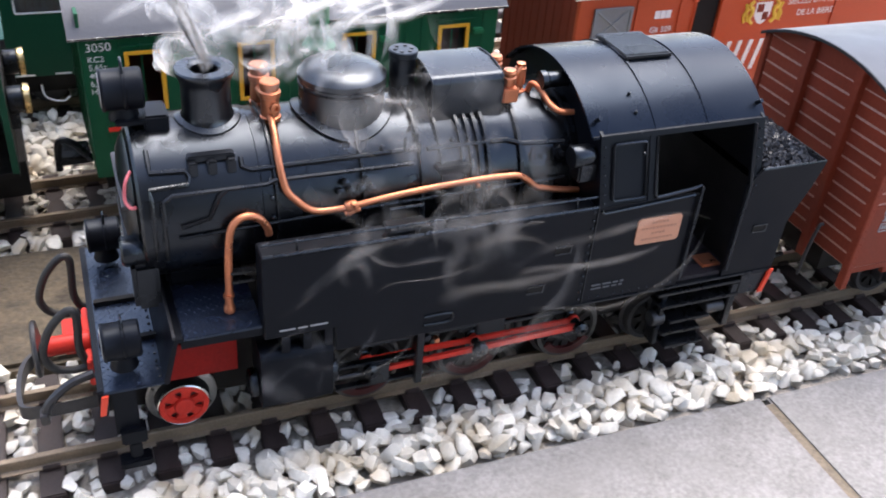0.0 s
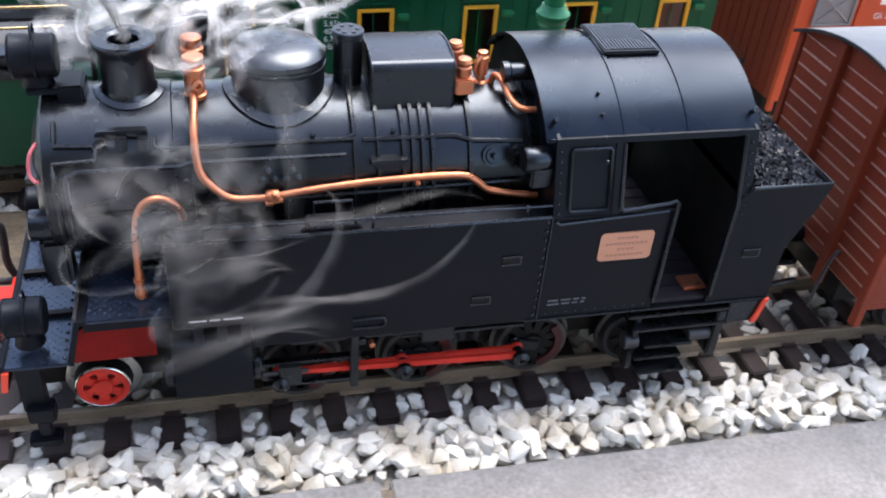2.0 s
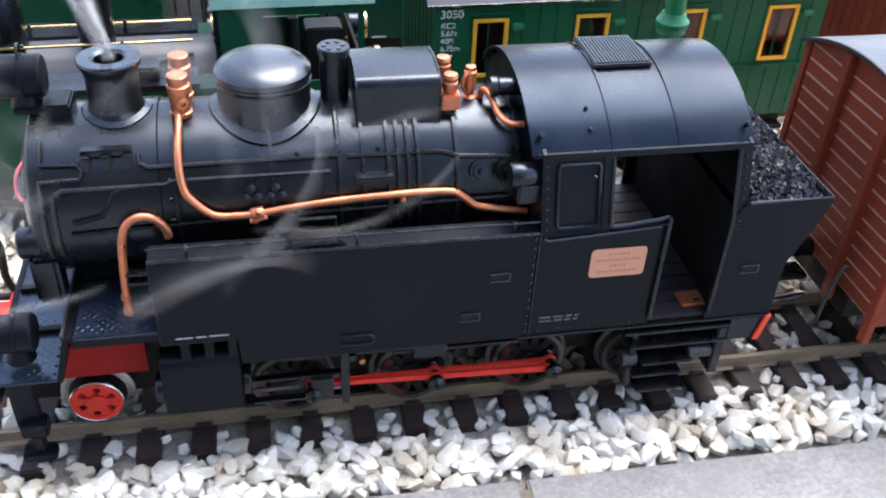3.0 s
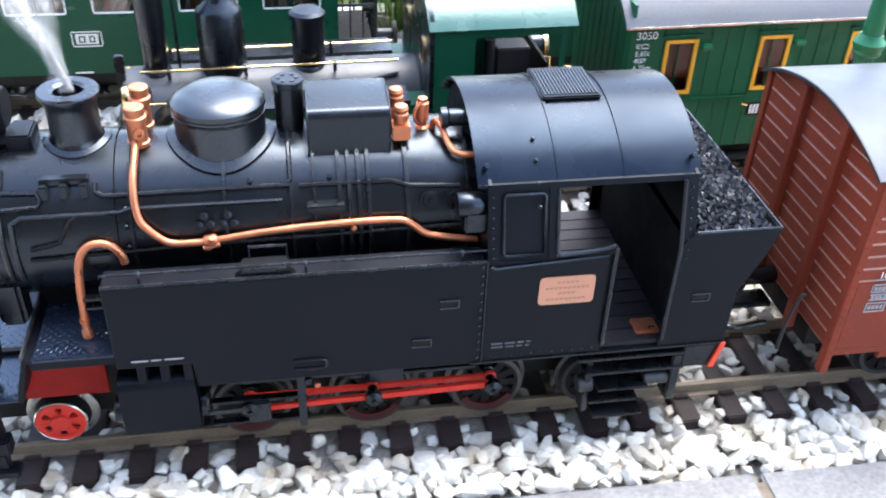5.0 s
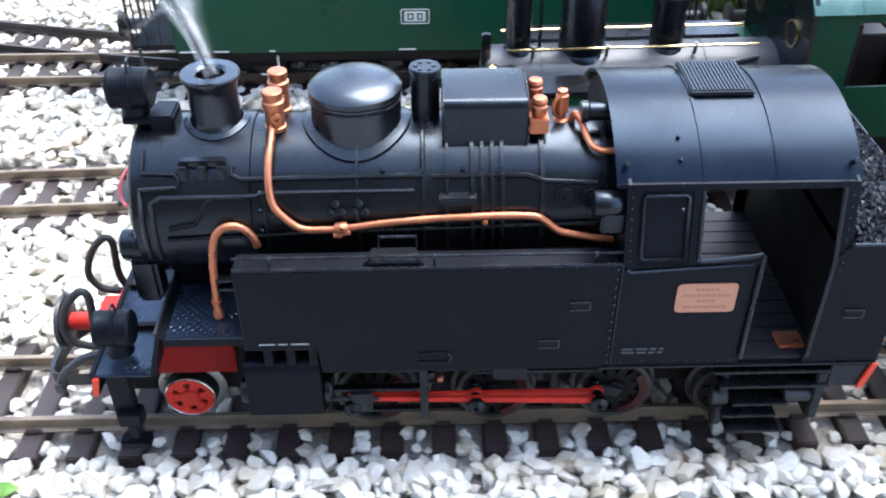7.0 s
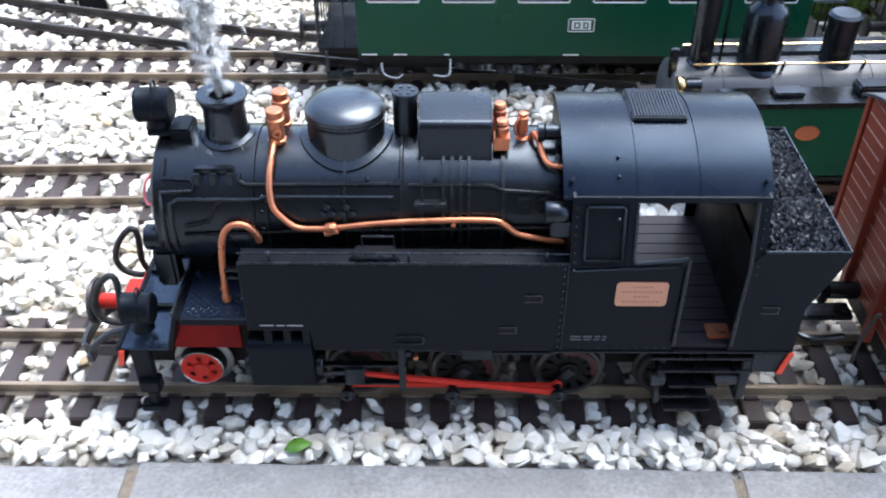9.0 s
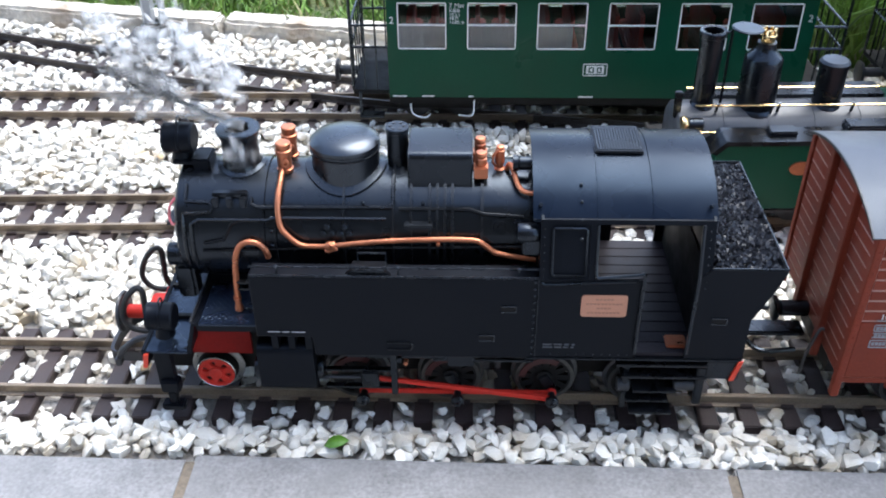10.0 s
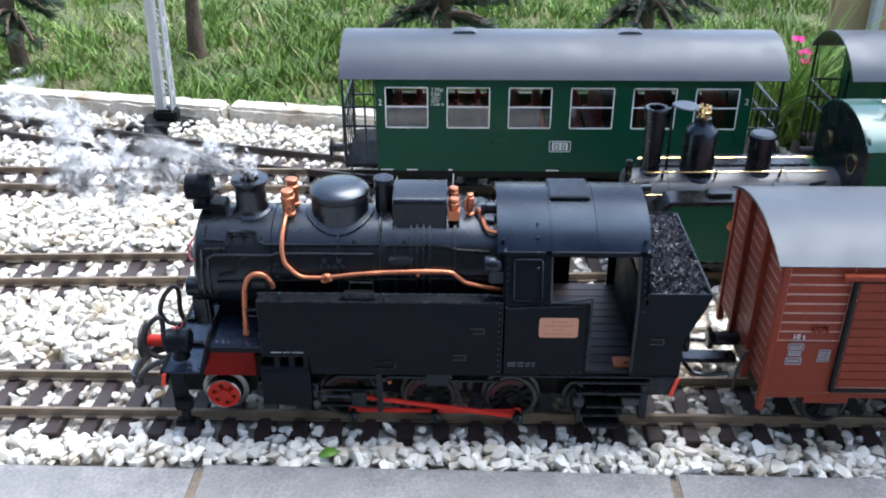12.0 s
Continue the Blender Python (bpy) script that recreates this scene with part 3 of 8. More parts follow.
def build_boiler_top():
    P("chimney", GLOSS, loco, lambda bm: lathe(bm, (0.0275, YC, ZB + RB - 0.006), (0, 0, 1), [(0, 0.0138), (0.004, 0.0130), (0.0062, 0.0116), (0.0085, 0.0112), (0.0225, 0.0112), (0.0258, 0.0122), (0.0278, 0.0133), (0.0293, 0.0135), (0.0301, 0.0130),
        (0.0302, 0.0078), (0.0290, 0.0064), (0.012, 0.0064)], 40, caps=False))
    P("chimney_bottom", INNER, loco, lambda bm: lathe(bm, (0.0275, YC, ZB + RB + 0.006), (0, 0, 1), [(0, 0.0001), (0.0002, 0.0068)], 20))
    P("dome", GLOSS, loco, lambda bm: lathe(bm, (0.0918, YC, ZB + RB - 0.012), (0, 0, 1), [(0, 0.0215), (0.003, 0.0208), (0.0252, 0.0207), (0.0262, 0.0214), (0.0285, 0.0213), (0.0308, 0.019), (0.0326, 0.014), (0.0336, 0.007), (0.0339, 0.001)], 48))
    P("chimney_flange", BLACK, loco, lambda bm: rings(bm, [[on_boiler(0.0275 + r * math.cos(a), math.degrees(math.asin(-r * math.sin(a) / RB)), RB + h) for a in [2 * math.pi * i / 40 for i in range(40)]]
        for r, h in ((0.0152, 0.0), (0.0149, 0.0008), (0.0122, 0.0016))], caps=False))
    P("dome_seam", BANDBLACK, loco, lambda bm: lathe(bm, (0.0918, YC, ZB + RB + 0.0105), (0, 0, 1), [(0, 0.0205), (0.0003, 0.0213), (0.0012, 0.0214), (0.0015, 0.0205)], 48))
    P("dome_flange", BLACK, loco, lambda bm: rings(bm, [[on_boiler(0.0918 + r * math.cos(a), math.degrees(math.asin(max(-0.95, min(0.95, -r * math.sin(a) / RB)))), RB + h) for a in [2 * math.pi * i / 48 for i in range(48)]]
        for r, h in ((0.0250, 0.0), (0.0247, 0.0007), (0.0205, 0.0010))], caps=False))
    P("generator", BLACK, loco, lambda bm: lathe(bm, (0.1236, YC + 0.003, ZB + RB - 0.004), (0, 0, 1), [(0, 0.0085), (0.003, 0.0066), (0.0245, 0.0066), (0.025, 0.0072), (0.0275, 0.0073), (0.028, 0.0068)], 28))
    def stack_cap(bm):
        for k in range(6):
            a = k * math.pi / 3
            lathe(bm, (0.1236 + 0.0042 * math.cos(a), YC + 0.003 + 0.0042 * math.sin(a), ZB + RB + 0.0238), (0, 0, 1), [(0, 0.0011), (0.0006, 0.0011)], 8)
    P("stack_cap", DARKSTEEL, loco, stack_cap)
    def housing(bm):
        poly = [(-0.0085, 0.1525), (-0.0085, 0.170)]
        poly += [(-0.0045 - 0.004 * math.cos(a), 0.1705 + 0.0045 * math.sin(a)) for a in [radians(15 * i) for i in range(1, 7)]]
        poly += [(0.01, 0.1768), (0.0245, 0.175)] + [(0.0245 + 0.004 * math.sin(a), 0.1708 + 0.0042 * math.cos(a)) for a in [radians(15 * i) for i in range(1, 7)]] + [(0.0285, 0.1525)]
        prism(bm, poly, "x", 0.1312, 0.1692)
    P("pump_housing", BLACK, loco, housing)
    for x in (0.1314, 0.1690):
        P("housing_rim", BANDBLACK, loco, lambda bm: tube(bm, [(x, -0.0086, 0.1530), (x, -0.0086, 0.1702), (x, -0.0045, 0.1748), (x, 0.01, 0.1769), (x, 0.0245, 0.1750), (x, 0.0286, 0.1708)], 0.0005, 6, 4))
    # copper fittings
    def fitting(x, y, z, h):
        def make(bm):
            lathe(bm, (x, y, z), (0, 0, 1), [(0, 0.0028), (0.001, 0.0048), (0.003, 0.005), (0.0034, 0.0042), (0.005, 0.0044), (h * 0.6, 0.0043), (h * 0.6 + 0.0005, 0.005), (h * 0.75, 0.0051), (h * 0.78, 0.0042),
                                            (h * 0.9, 0.0046), (h - 0.0005, 0.0046), (h, 0.004)], 24)
            lathe(bm, (x + 0.001, y - 0.0035, z + h * 0.42), (0.25, -1, 0.1), [(0, 0.0024), (0.0022, 0.0024), (0.0024, 0.0013), (0.001, 0.001)], 14)
        P("safety_valve", COPPER, loco, make, "copper safety valve")
    fitting(0.0553, 0.003, ZB + RB - 0.0025, 0.0205)
    fitting(0.0549, 0.025, ZB + RB - 0.005, 0.0222)
    P("valve_bridge", COPPER, loco, lambda bm: cyl(bm, (0.0555, 0.003, 0.164), (0.0545, 0.025, 0.164), 0.0026))
    def block(x, y, z):
        def make(bm):
            box(bm, x - 0.0042, x + 0.0042, y - 0.0045, y + 0.0045, z, z + 0.0075, 0.0006)
            lathe(bm, (x, y, z + 0.0073), (0, 0, 1), [(0, 0.003), (0.002, 0.0036), (0.005, 0.0036), (0.0056, 0.003), (0.0075, 0.0036), (0.009, 0.003), (0.0094, 0.001)], 18)
        P("injector_valve", COPPER, loco, make, "copper injector valve")
    block(0.1745, -0.0035, 0.1580)
    block(0.1740, 0.0125, 0.1590)
    def whistle(bm):
        lathe(bm, (0.186, 0.007, ZB + RB - 0.003), (0, 0, 1), [(0, 0.0035), (0.002, 0.0035), (0.003, 0.0022), (0.0055, 0.0022), (0.006, 0.003), (0.0145, 0.003), (0.015, 0.0024), (0.017, 0.0024), (0.0175, 0.0012)], 18)
        tube(bm, [(0.1845, 0.004, 0.160), (0.182, 0.003, 0.163), (0.182, 0.003, 0.168), (0.185, 0.004, 0.1715)], 0.0008)
    P("steam_whistle", COPPER, loco, whistle, "copper steam whistle")
    P("whistle_pipe", COPPER, loco, lambda bm: tube(bm, [(0.1905, 0.005, 0.1575), (0.1918, 0.0035, 0.1620), (0.1940, -0.0020, 0.1612), (0.1958, -0.0085, 0.1570), (0.1985, -0.0135, 0.1545), (0.2022, -0.0158, 0.1538), (0.2070, -0.0163, 0.1538)], 0.0016, 10), "bent copper pipe")
    P("feed_pipe", COPPER, loco, lambda bm: tube(bm, [(0.0552, 0.0020, 0.1585), (0.0545, 0.0012, 0.1606), (0.0542, -0.0093, 0.1568), (0.0535, -0.0180, 0.1507), (0.0537, -0.0246, 0.1428), (0.0553, -0.0283, 0.1358), (0.0590, -0.0301, 0.1313), (0.0645, -0.0312, 0.1264), (0.0695, -0.0314, 0.1245), (0.0770, -0.0314, 0.1243), (0.0850, -0.0314, 0.1247),
        (0.105, -0.0311, 0.1271), (0.1305, -0.0307, 0.1290), (0.1540, -0.0305, 0.1297), (0.1650, -0.0305, 0.1296), (0.1725, -0.0306, 0.1289), (0.1772, -0.0311, 0.1262), (0.1825, -0.0315, 0.1218), (0.1875, -0.0316, 0.1201), (0.1979, -0.0315, 0.1178), (0.2080, -0.0314, 0.1162)], 0.00175, 12), "long copper feed pipe")
    P("pipe_union", COPPER, loco, lambda bm: [lathe(bm, (0.0820, -0.0314, 0.1246), (1, 0, 0.10), [(0, 0.0024), (0.001, 0.003), (0.005, 0.003), (0.006, 0.0024)], 12), cyl(bm, (0.0835, -0.0322, 0.1212), (0.0858, -0.0330, 0.1274), 0.0017, 10), cyl(bm, (0.0815, -0.033, 0.1222), (0.0890, -0.033, 0.1238), 0.0013, 10)])
    P("pipe_clip", COPPER, loco, lambda bm: lathe(bm, (0.1495, -0.0312, 0.1274), (0, -1, 0), [(0, 0.0013), (0.0018, 0.0013), (0.0022, 0.0006)], 10))
    P("overflow_pipe", COPPER, loco, lambda bm: tube(bm, [(0.0248, -0.037, 0.0795), (0.0252, -0.0368, 0.0950), (0.0262, -0.0352, 0.1120), (0.0280, -0.0332, 0.1215), (0.0318, -0.0315, 0.1258), (0.0370, -0.0305, 0.1264), (0.0420, -0.0303, 0.1240), (0.0452, -0.0303, 0.1190), (0.0460, -0.0303, 0.1150)], 0.0019, 12), "hooked copper overflow pipe")
    P("pipe_clamp", BANDBLACK, loco, lambda bm: [box(bm, 0.0262, 0.0376, -0.0385, -0.0345, z, z + 0.0016, 0.0003) for z in (0.0955, 0.1005)])
    P("pipe_nut", COPPER, loco, lambda bm: lathe(bm, (0.0248, -0.037, 0.0786), (0, 0, 1), [(0, 0.0017), (0.001, 0.0027), (0.004, 0.0027), (0.005, 0.002), (0.009, 0.002), (0.0095, 0.0026), (0.011, 0.0026)], 12))
    # lamp on the smokebox
    def headlamp(x, y, z, r, ln, stem):
        lamp = P("headlamp", BLACK_TANK, loco, lambda bm: [lathe(bm, (x, y, z), (1, 0, 0), [(0, r), (0.0012, r * 1.04), (0.002, r), (ln * 0.5, r), (ln * 0.52, r * 1.05), (ln * 0.58, r * 1.05), (ln * 0.6, r), (ln - 0.001, r), (ln, r * 0.9)], 30),
            lathe(bm, (x + ln * 0.5, y, z - stem), (0, 0, 1), [(0, r * 0.75), (stem * 0.35, r * 0.62), (stem, r * 0.62)], 16)], "round black lamp with a clear lens")
        P("lens", LAMPGLASS, lamp, lambda bm: lathe(bm, (x - 0.0006, y, z), (1, 0, 0), [(0, 0.001), (0.0003, r * 0.85), (0.0008, r * 0.86)], 24))
        P("lamp_handle", BLACK, lamp, lambda bm: tube(bm, [(x + ln * 0.55, y - r * 0.4, z + r * 0.9), (x + ln * 0.55, y - r * 0.25, z + r * 1.45), (x + ln * 0.55, y + r * 0.25, z + r * 1.45), (x + ln * 0.55, y + r * 0.4, z + r * 0.9)], 0.0006))
    headlamp(-0.0180, YC, 0.1752, 0.0093, 0.0182, 0.0135)
    P("lamp_shelf", BLACK_TANK, loco, lambda bm: [box(bm, -0.0135, 0.0095, YC - 0.008, YC + 0.008, 0.1605, 0.1632, 0.0006), box(bm, -0.0015, 0.0095, YC - 0.0085, YC + 0.0085, 0.156, 0.1645, 0.001)])
    headlamp(-0.0335, -0.0385, 0.0745, 0.0088, 0.017, 0.0145)
    headlamp(-0.0335, 0.052, 0.0745, 0.0088, 0.017, 0.0145)


def build_tanks():
    far = 2 * YC - SIDE
    for y0, y1 in ((SIDE, -0.0385), (2 * YC + 0.0385, far)):
        def tank(bm):
            prism(bm, [(0.0376, 0.0705), (0.0376, 0.1172), (0.209, 0.1172), (0.209, 0.0558), (0.0725, 0.0558), (0.0715, 0.0705)], "y", y0, y1)
        t = P("side_tank", BLACK_TANK, loco, tank, "matt black side water tank", 20)
        bv = t.modifiers.new("edge", "BEVEL")
        bv.width, bv.segments, bv.limit_method = 0.0009, 2, "ANGLE"
    P("tank_rim", EDGELIT, loco, lambda bm: tube(bm, [(0.038, SIDE + 0.0006, 0.1174), (0.209, SIDE + 0.0006, 0.1174)], 0.0009, 6, smooth=False))
    P("tank_handrail", EDGELIT, loco, lambda bm: [tube(bm, [(0.038, -0.0496, 0.1222), (0.209, -0.0496, 0.1222)], 0.0006, 6, smooth=False)] + [lathe(bm, (x, -0.0496, 0.1165), (0, 0, 1), [(0, 0.0007), (0.0048, 0.0006), (0.0051, 0.0011), (0.0063, 0.0012), (0.0069, 0.0006)], 8) for x in (0.0544, 0.1265, 0.1974)])
    def lid(bm):
        box(bm, 0.098, 0.119, -0.0475, -0.0385, 0.1168, 0.1195, 0.0008)
        prism(bm, [(0.095, 0.1172), (0.099, 0.1205), (0.118, 0.1205), (0.122, 0.1172)], "y", -0.0505, -0.0475)
    lid_part = P("tank_lid", BLACK, loco, lid)
    P("lid_handle", EDGELIT, lid_part, lambda bm: tube(bm, [(0.1018, -0.0395, 0.117), (0.1018, -0.0395, 0.1256), (0.1185, -0.0395, 0.1256), (0.1185, -0.0395, 0.117)], 0.0007, 6, smooth=False))
    for x, z in ((0.192, 0.0948), (0.1792, 0.0722), (0.3178, 0.0874)):
        def slot(bm):
            box(bm, x - 0.0048, x + 0.0048, SIDE - 0.0007, SIDE + 0.001, z - 0.0026, z - 0.0018)
            box(bm, x - 0.0048, x + 0.0048, SIDE - 0.0007, SIDE + 0.001, z + 0.0018, z + 0.0026)
            box(bm, x + 0.004, x + 0.0048, SIDE - 0.0007, SIDE + 0.001, z - 0.0018, z + 0.0018)
        s = P("step_slot", EDGELIT, loco, slot)
        P("slot_recess", INNER, s, lambda bm: box(bm, x - 0.0046, x + 0.004, SIDE - 0.0003, SIDE + 0.0004, z - 0.0018, z + 0.0018))
    def grip(bm):
        tube(bm, [(0.118, SIDE - 0.0004, 0.0622), (0.131, SIDE - 0.0004, 0.0622), (0.1335, SIDE - 0.0004, 0.0650), (0.131, SIDE - 0.0004, 0.0675), (0.118, SIDE - 0.0004, 0.0675)], 0.0007, 6)
    P("tank_grip", BANDBLACK, loco, grip)
    def bars(bm, x, z, lens, h=0.0011):
        for ln in lens:
            box(bm, x, x + ln, SIDE - 0.0004, SIDE + 0.0002, z, z + h)
            x += ln + 0.0014
    P("lettering", WORNWHITE, loco, lambda bm: bars(bm, 0.0448, 0.0745, (0.0075, 0.0045, 0.0085), 0.0007), "small white lettering")
    P("lettering", DULLGREY, loco, lambda bm: [bars(bm, 0.2135, 0.0672, (0.0055, 0.005, 0.003, 0.002), 0.0010), bars(bm, 0.2135, 0.0650, (0.006, 0.004, 0.003, 0.002), 0.0010)], "small grey lettering")


def build_cab():
    far = 2 * YC - SIDE
    top_near, top_far = -0.0425, 2 * YC + 0.0425
    W = 0.0016
    for s, (y, yt) in enumerate(((SIDE, top_near), (far, top_far))):
        d = W if s == 0 else -W
        def lower(bm):
            prism(bm, [(0.209, 0.0575), (0.209, 0.1172), (0.2695, 0.1172), (0.2695, 0.0575)], "y", y, y + d)
        P("cab_side", BLACK_TANK, loco, lower)
        def slanted(bm, x0, x1, z0, z1, out=0.0):
            f = lambda z: y + (yt - y) * (z - 0.1172) / (0.1525 - 0.1172) + (-out if s == 0 else out)
            rings(bm, [[(x0, f(z0), z0), (x1, f(z0), z0), (x1, f(z0) + d, z0), (x0, f(z0) + d, z0)], [(x0, f(z1), z1), (x1, f(z1), z1), (x1, f(z1) + d, z1), (x0, f(z1) + d, z1)]])
        P("cab_front_post", BLACK_TANK, loco, lambda bm: slanted(bm, 0.209, 0.2142, 0.1172, 0.1525))
        P("cab_window_post", BLACK_TANK, loco, lambda bm: slanted(bm, 0.2375, 0.2415, 0.1172, 0.1525))
        P("cab_top_rail", BLACK_TANK, loco, lambda bm: slanted(bm, 0.2142, 0.306, 0.1498, 0.1525))
        P("cab_rear_post", BLACK_TANK, loco, lambda bm: slanted(bm, 0.3015, 0.3085, 0.1172, 0.1525))
        pane = P("window_panel", BLACK_TANK, loco, lambda bm: slanted(bm, 0.2142, 0.2375, 0.1172, 0.1498, -0.0006))
        def bead(bm):
            f = lambda z: y + (yt - y) * (z - 0.1172) / (0.1525 - 0.1172) - (0.0006 if s == 0 else -0.0006)
            q = [(0.2162, 0.1212), (0.2172, 0.1200), (0.2345, 0.1200), (0.2355, 0.1212), (0.2355, 0.1468), (0.2345, 0.148), (0.2172, 0.148), (0.2162, 0.1468), (0.2162, 0.1212)]
            tube(bm, [(x, f(z), z) for x, z in q], 0.0007, 6, smooth=False)
        P("window_bead", BLACK, pane, bead)
        if s == 0:
            P("window_trim", BLACK, loco, lambda bm: tube(bm, [(0.2418, -0.0433, 0.1495), (0.2418, -0.0522, 0.1205), (0.2432, -0.0528, 0.1188), (0.266, -0.0528, 0.1212), (0.2695, -0.0528, 0.1222)], 0.0009, 6, smooth=False))
            P("cab_waist_strip", BLACK, loco, lambda bm: tube(bm, [(0.2105, SIDE - 0.0006, 0.1155), (0.2125, SIDE - 0.0006, 0.1138), (0.2665, SIDE - 0.0006, 0.1172)], 0.0008, 6, smooth=False))
            P("door_grab_rail", BLACK, loco, lambda bm: tube(bm, [(0.2697, SIDE - 0.0016, 0.0625), (0.2697, SIDE - 0.0016, 0.1225)], 0.0011, 6, smooth=False))
            P("door_grab_rail", BLACK, loco, lambda bm: tube(bm, [(0.3012, SIDE - 0.0014, 0.0625), (0.3012, SIDE - 0.0014, 0.118), (0.3012, -0.0448, 0.151)], 0.0011, 6, smooth=False))
            P("cab_seam", BLACK, loco, lambda bm: box(bm, 0.2086, 0.2092, SIDE - 0.0005, SIDE, 0.057, 0.118))
            for i in range(12):
                for x in (0.2068,):
                    z = 0.060 + i * 0.005
                    P("rivet", BANDBLACK, loco, lambda bm: lathe(bm, (x, SIDE + 0.0002, z), (0, -1, 0), [(0, 0.0009), (0.0006, 0.0009), (0.0012, 0.0003)], 8))
            for i in range(11):
                P("rivet", EDGELIT, loco, lambda bm: lathe(bm, (0.2135 + i * 0.0052, SIDE + 0.0002, 0.0600), (0, -1, 0), [(0, 0.0006), (0.0005, 0.0006), (0.0008, 0.0002)], 6))
            for i in range(7):
                f = -0.0525 + 0.01 * (i * 0.005) / 0.035
                P("rivet", EDGELIT, loco, lambda bm: lathe(bm, (0.2112, f + 0.0002, 0.1195 + i * 0.0046), (0, -1, 0), [(0, 0.0006), (0.0006, 0.0006), (0.0009, 0.0002)], 6))
            for i in range(8):
                P("rivet", EDGELIT, loco, lambda bm: lathe(bm, (0.3055, SIDE + 0.0092 * max(0, (0.112 + i * 0.005 - 0.1172) / 0.035) + 0.0002, 0.112 + i * 0.005), (0, -1, 0), [(0, 0.0006), (0.0006, 0.0006), (0.0009, 0.0002)], 6))
    def end_wall(x, z0):
        def make(bm):
            a = [(SIDE, z0), (far, z0), (far, 0.1172), (top_far, 0.1525)]
            R = 0.0526
            a += [(YC + 0.0425 * math.cos(t), 0.1525 + 0.0202 * math.sin(t)) for t in [math.pi * i / 12 for i in range(1, 12)]]
            a += [(top_near, 0.1525), (SIDE, 0.1172)]
            prism(bm, a, "x", x, x + W)
        P("cab_end_wall", BLACK_TANK, loco, make)
    end_wall(0.2092, 0.0585)
    end_wall(0.3068, 0.1215)
    P("bunker_front_wall", INNER, loco, lambda bm: box(bm, 0.3068, 0.3084, SIDE + 0.0018, far - 0.0018, 0.058, 0.1214))
    for i in range(12):
        P("floor_board", CABFLOOR, loco, lambda bm: box(bm, 0.2108, 0.3066, SIDE + 0.0018 + i * 0.01015, SIDE + 0.0018 + i * 0.01015 + 0.0097, 0.0575, 0.0605, 0.0003))
    # one copper block stands in for a lump and its reflection on the boards
    P("copper_floor_plate", COPPER, loco, lambda bm: box(bm, 0.2905, 0.3035, -0.0470, -0.0350, 0.0604, 0.0625, 0.0009), "copper lump and its orange reflection on the cab floor")
    P("backhead", INNER, loco, lambda bm: lathe(bm, (0.2108, YC, ZB), (1, 0, 0), [(0, 0.034), (0.006, 0.034), (0.008, 0.03)], 32))
    # roof
    roof = P("cab_roof", ROOFBLACK, loco, lambda bm: arc_shell(bm, 0.2045, 0.3095, 0.0515, 0.0222, 0.1518, YC, 0.0013, 40), "matt black arched cab roof")
    for x in (0.2412, 0.2728):
        P("roof_rib", ROOFBLACK, roof, lambda bm: arc_shell(bm, x, x + 0.0013, 0.0519, 0.0229, 0.1518, YC, 0.0012, 40))
    P("roof_edge", ROOFBLACK, roof, lambda bm: box(bm, 0.2045, 0.3095, YC - 0.0522, YC - 0.0508, 0.1505, 0.1522, 0.0004))
    hatch = P("roof_hatch", BLACK_TANK, roof, lambda bm: [box(bm, 0.2428, 0.2692, -0.002, 0.0285, 0.1670, 0.1732, 0.0006), box(bm, 0.2415, 0.2705, -0.0035, 0.030, 0.1732, 0.1750, 0.0007)], "raised ribbed roof hatch")
    for i in range(16):
        P("hatch_slat", BLACK, hatch, lambda bm: box(bm, 0.2432 + i * 0.00168, 0.2440 + i * 0.00168, -0.001, 0.028, 0.1749, 0.1755))
    for x, ys in ((0.2085, -0.036), (0.3055, -0.036)):
        P("roof_lug", BLACK, roof, lambda bm: cyl(bm, (x, ys, 0.158), (x, ys - 0.0035, 0.161), 0.0012, 8))
    for x in (0.2322,):
        for k in range(4):
            a = radians(-58 + 9 * k)
            R = (0.0515 ** 2 + 0.0235 ** 2) / (2 * 0.0235)
            P("roof_rivet", BANDBLACK, roof, lambda bm: lathe(bm, (x, YC + R * math.sin(a), 0.1518 + 0.0235 - R + R * math.cos(a) - 0.0003), (0, math.sin(a), math.cos(a)), [(0, 0.0010), (0.0010, 0.0009), (0.0015, 0.0003)], 8))
    P("cab_ventilator", BLACK, loco, lambda bm: [cyl(bm, (0.196, -0.001, 0.1655), (0.2095, -0.001, 0.1655), 0.0042, 16), lathe(bm, (0.1935, -0.001, 0.1655), (1, 0, 0), [(0, 0.005), (0.003, 0.005), (0.004, 0.0042)], 16)])
    P("cab_side_lamp", BLACK, loco, lambda bm: [lathe(bm, (0.196, -0.0385, 0.1405), (1, 0, 0), [(0, 0.0055), (0.001, 0.006), (0.010, 0.006), (0.013, 0.0045)], 18), box(bm, 0.199, 0.2095, -0.044, -0.034, 0.128, 0.139, 0.001)])
    # works plate with unreadable lines
    def rounded(x0, x1, z0, z1, r):
        pts = []
        for cx, cz, a0 in ((x1 - r, z1 - r, 0), (x0 + r, z1 - r, 90), (x0 + r, z0 + r, 180), (x1 - r, z0 + r, 270)):
            pts += [(cx + r * math.cos(radians(a0 + k * 22.5)), cz + r * math.sin(radians(a0 + k * 22.5))) for k in range(5)]
        return pts
    plate = P("works_plate", PLATE, loco, lambda bm: prism(bm, rounded(0.2346, 0.2618, 0.0903, 0.1065, 0.0022), "y", SIDE - 0.0007, SIDE + 0.0005), "copper works plate with worn lettering")
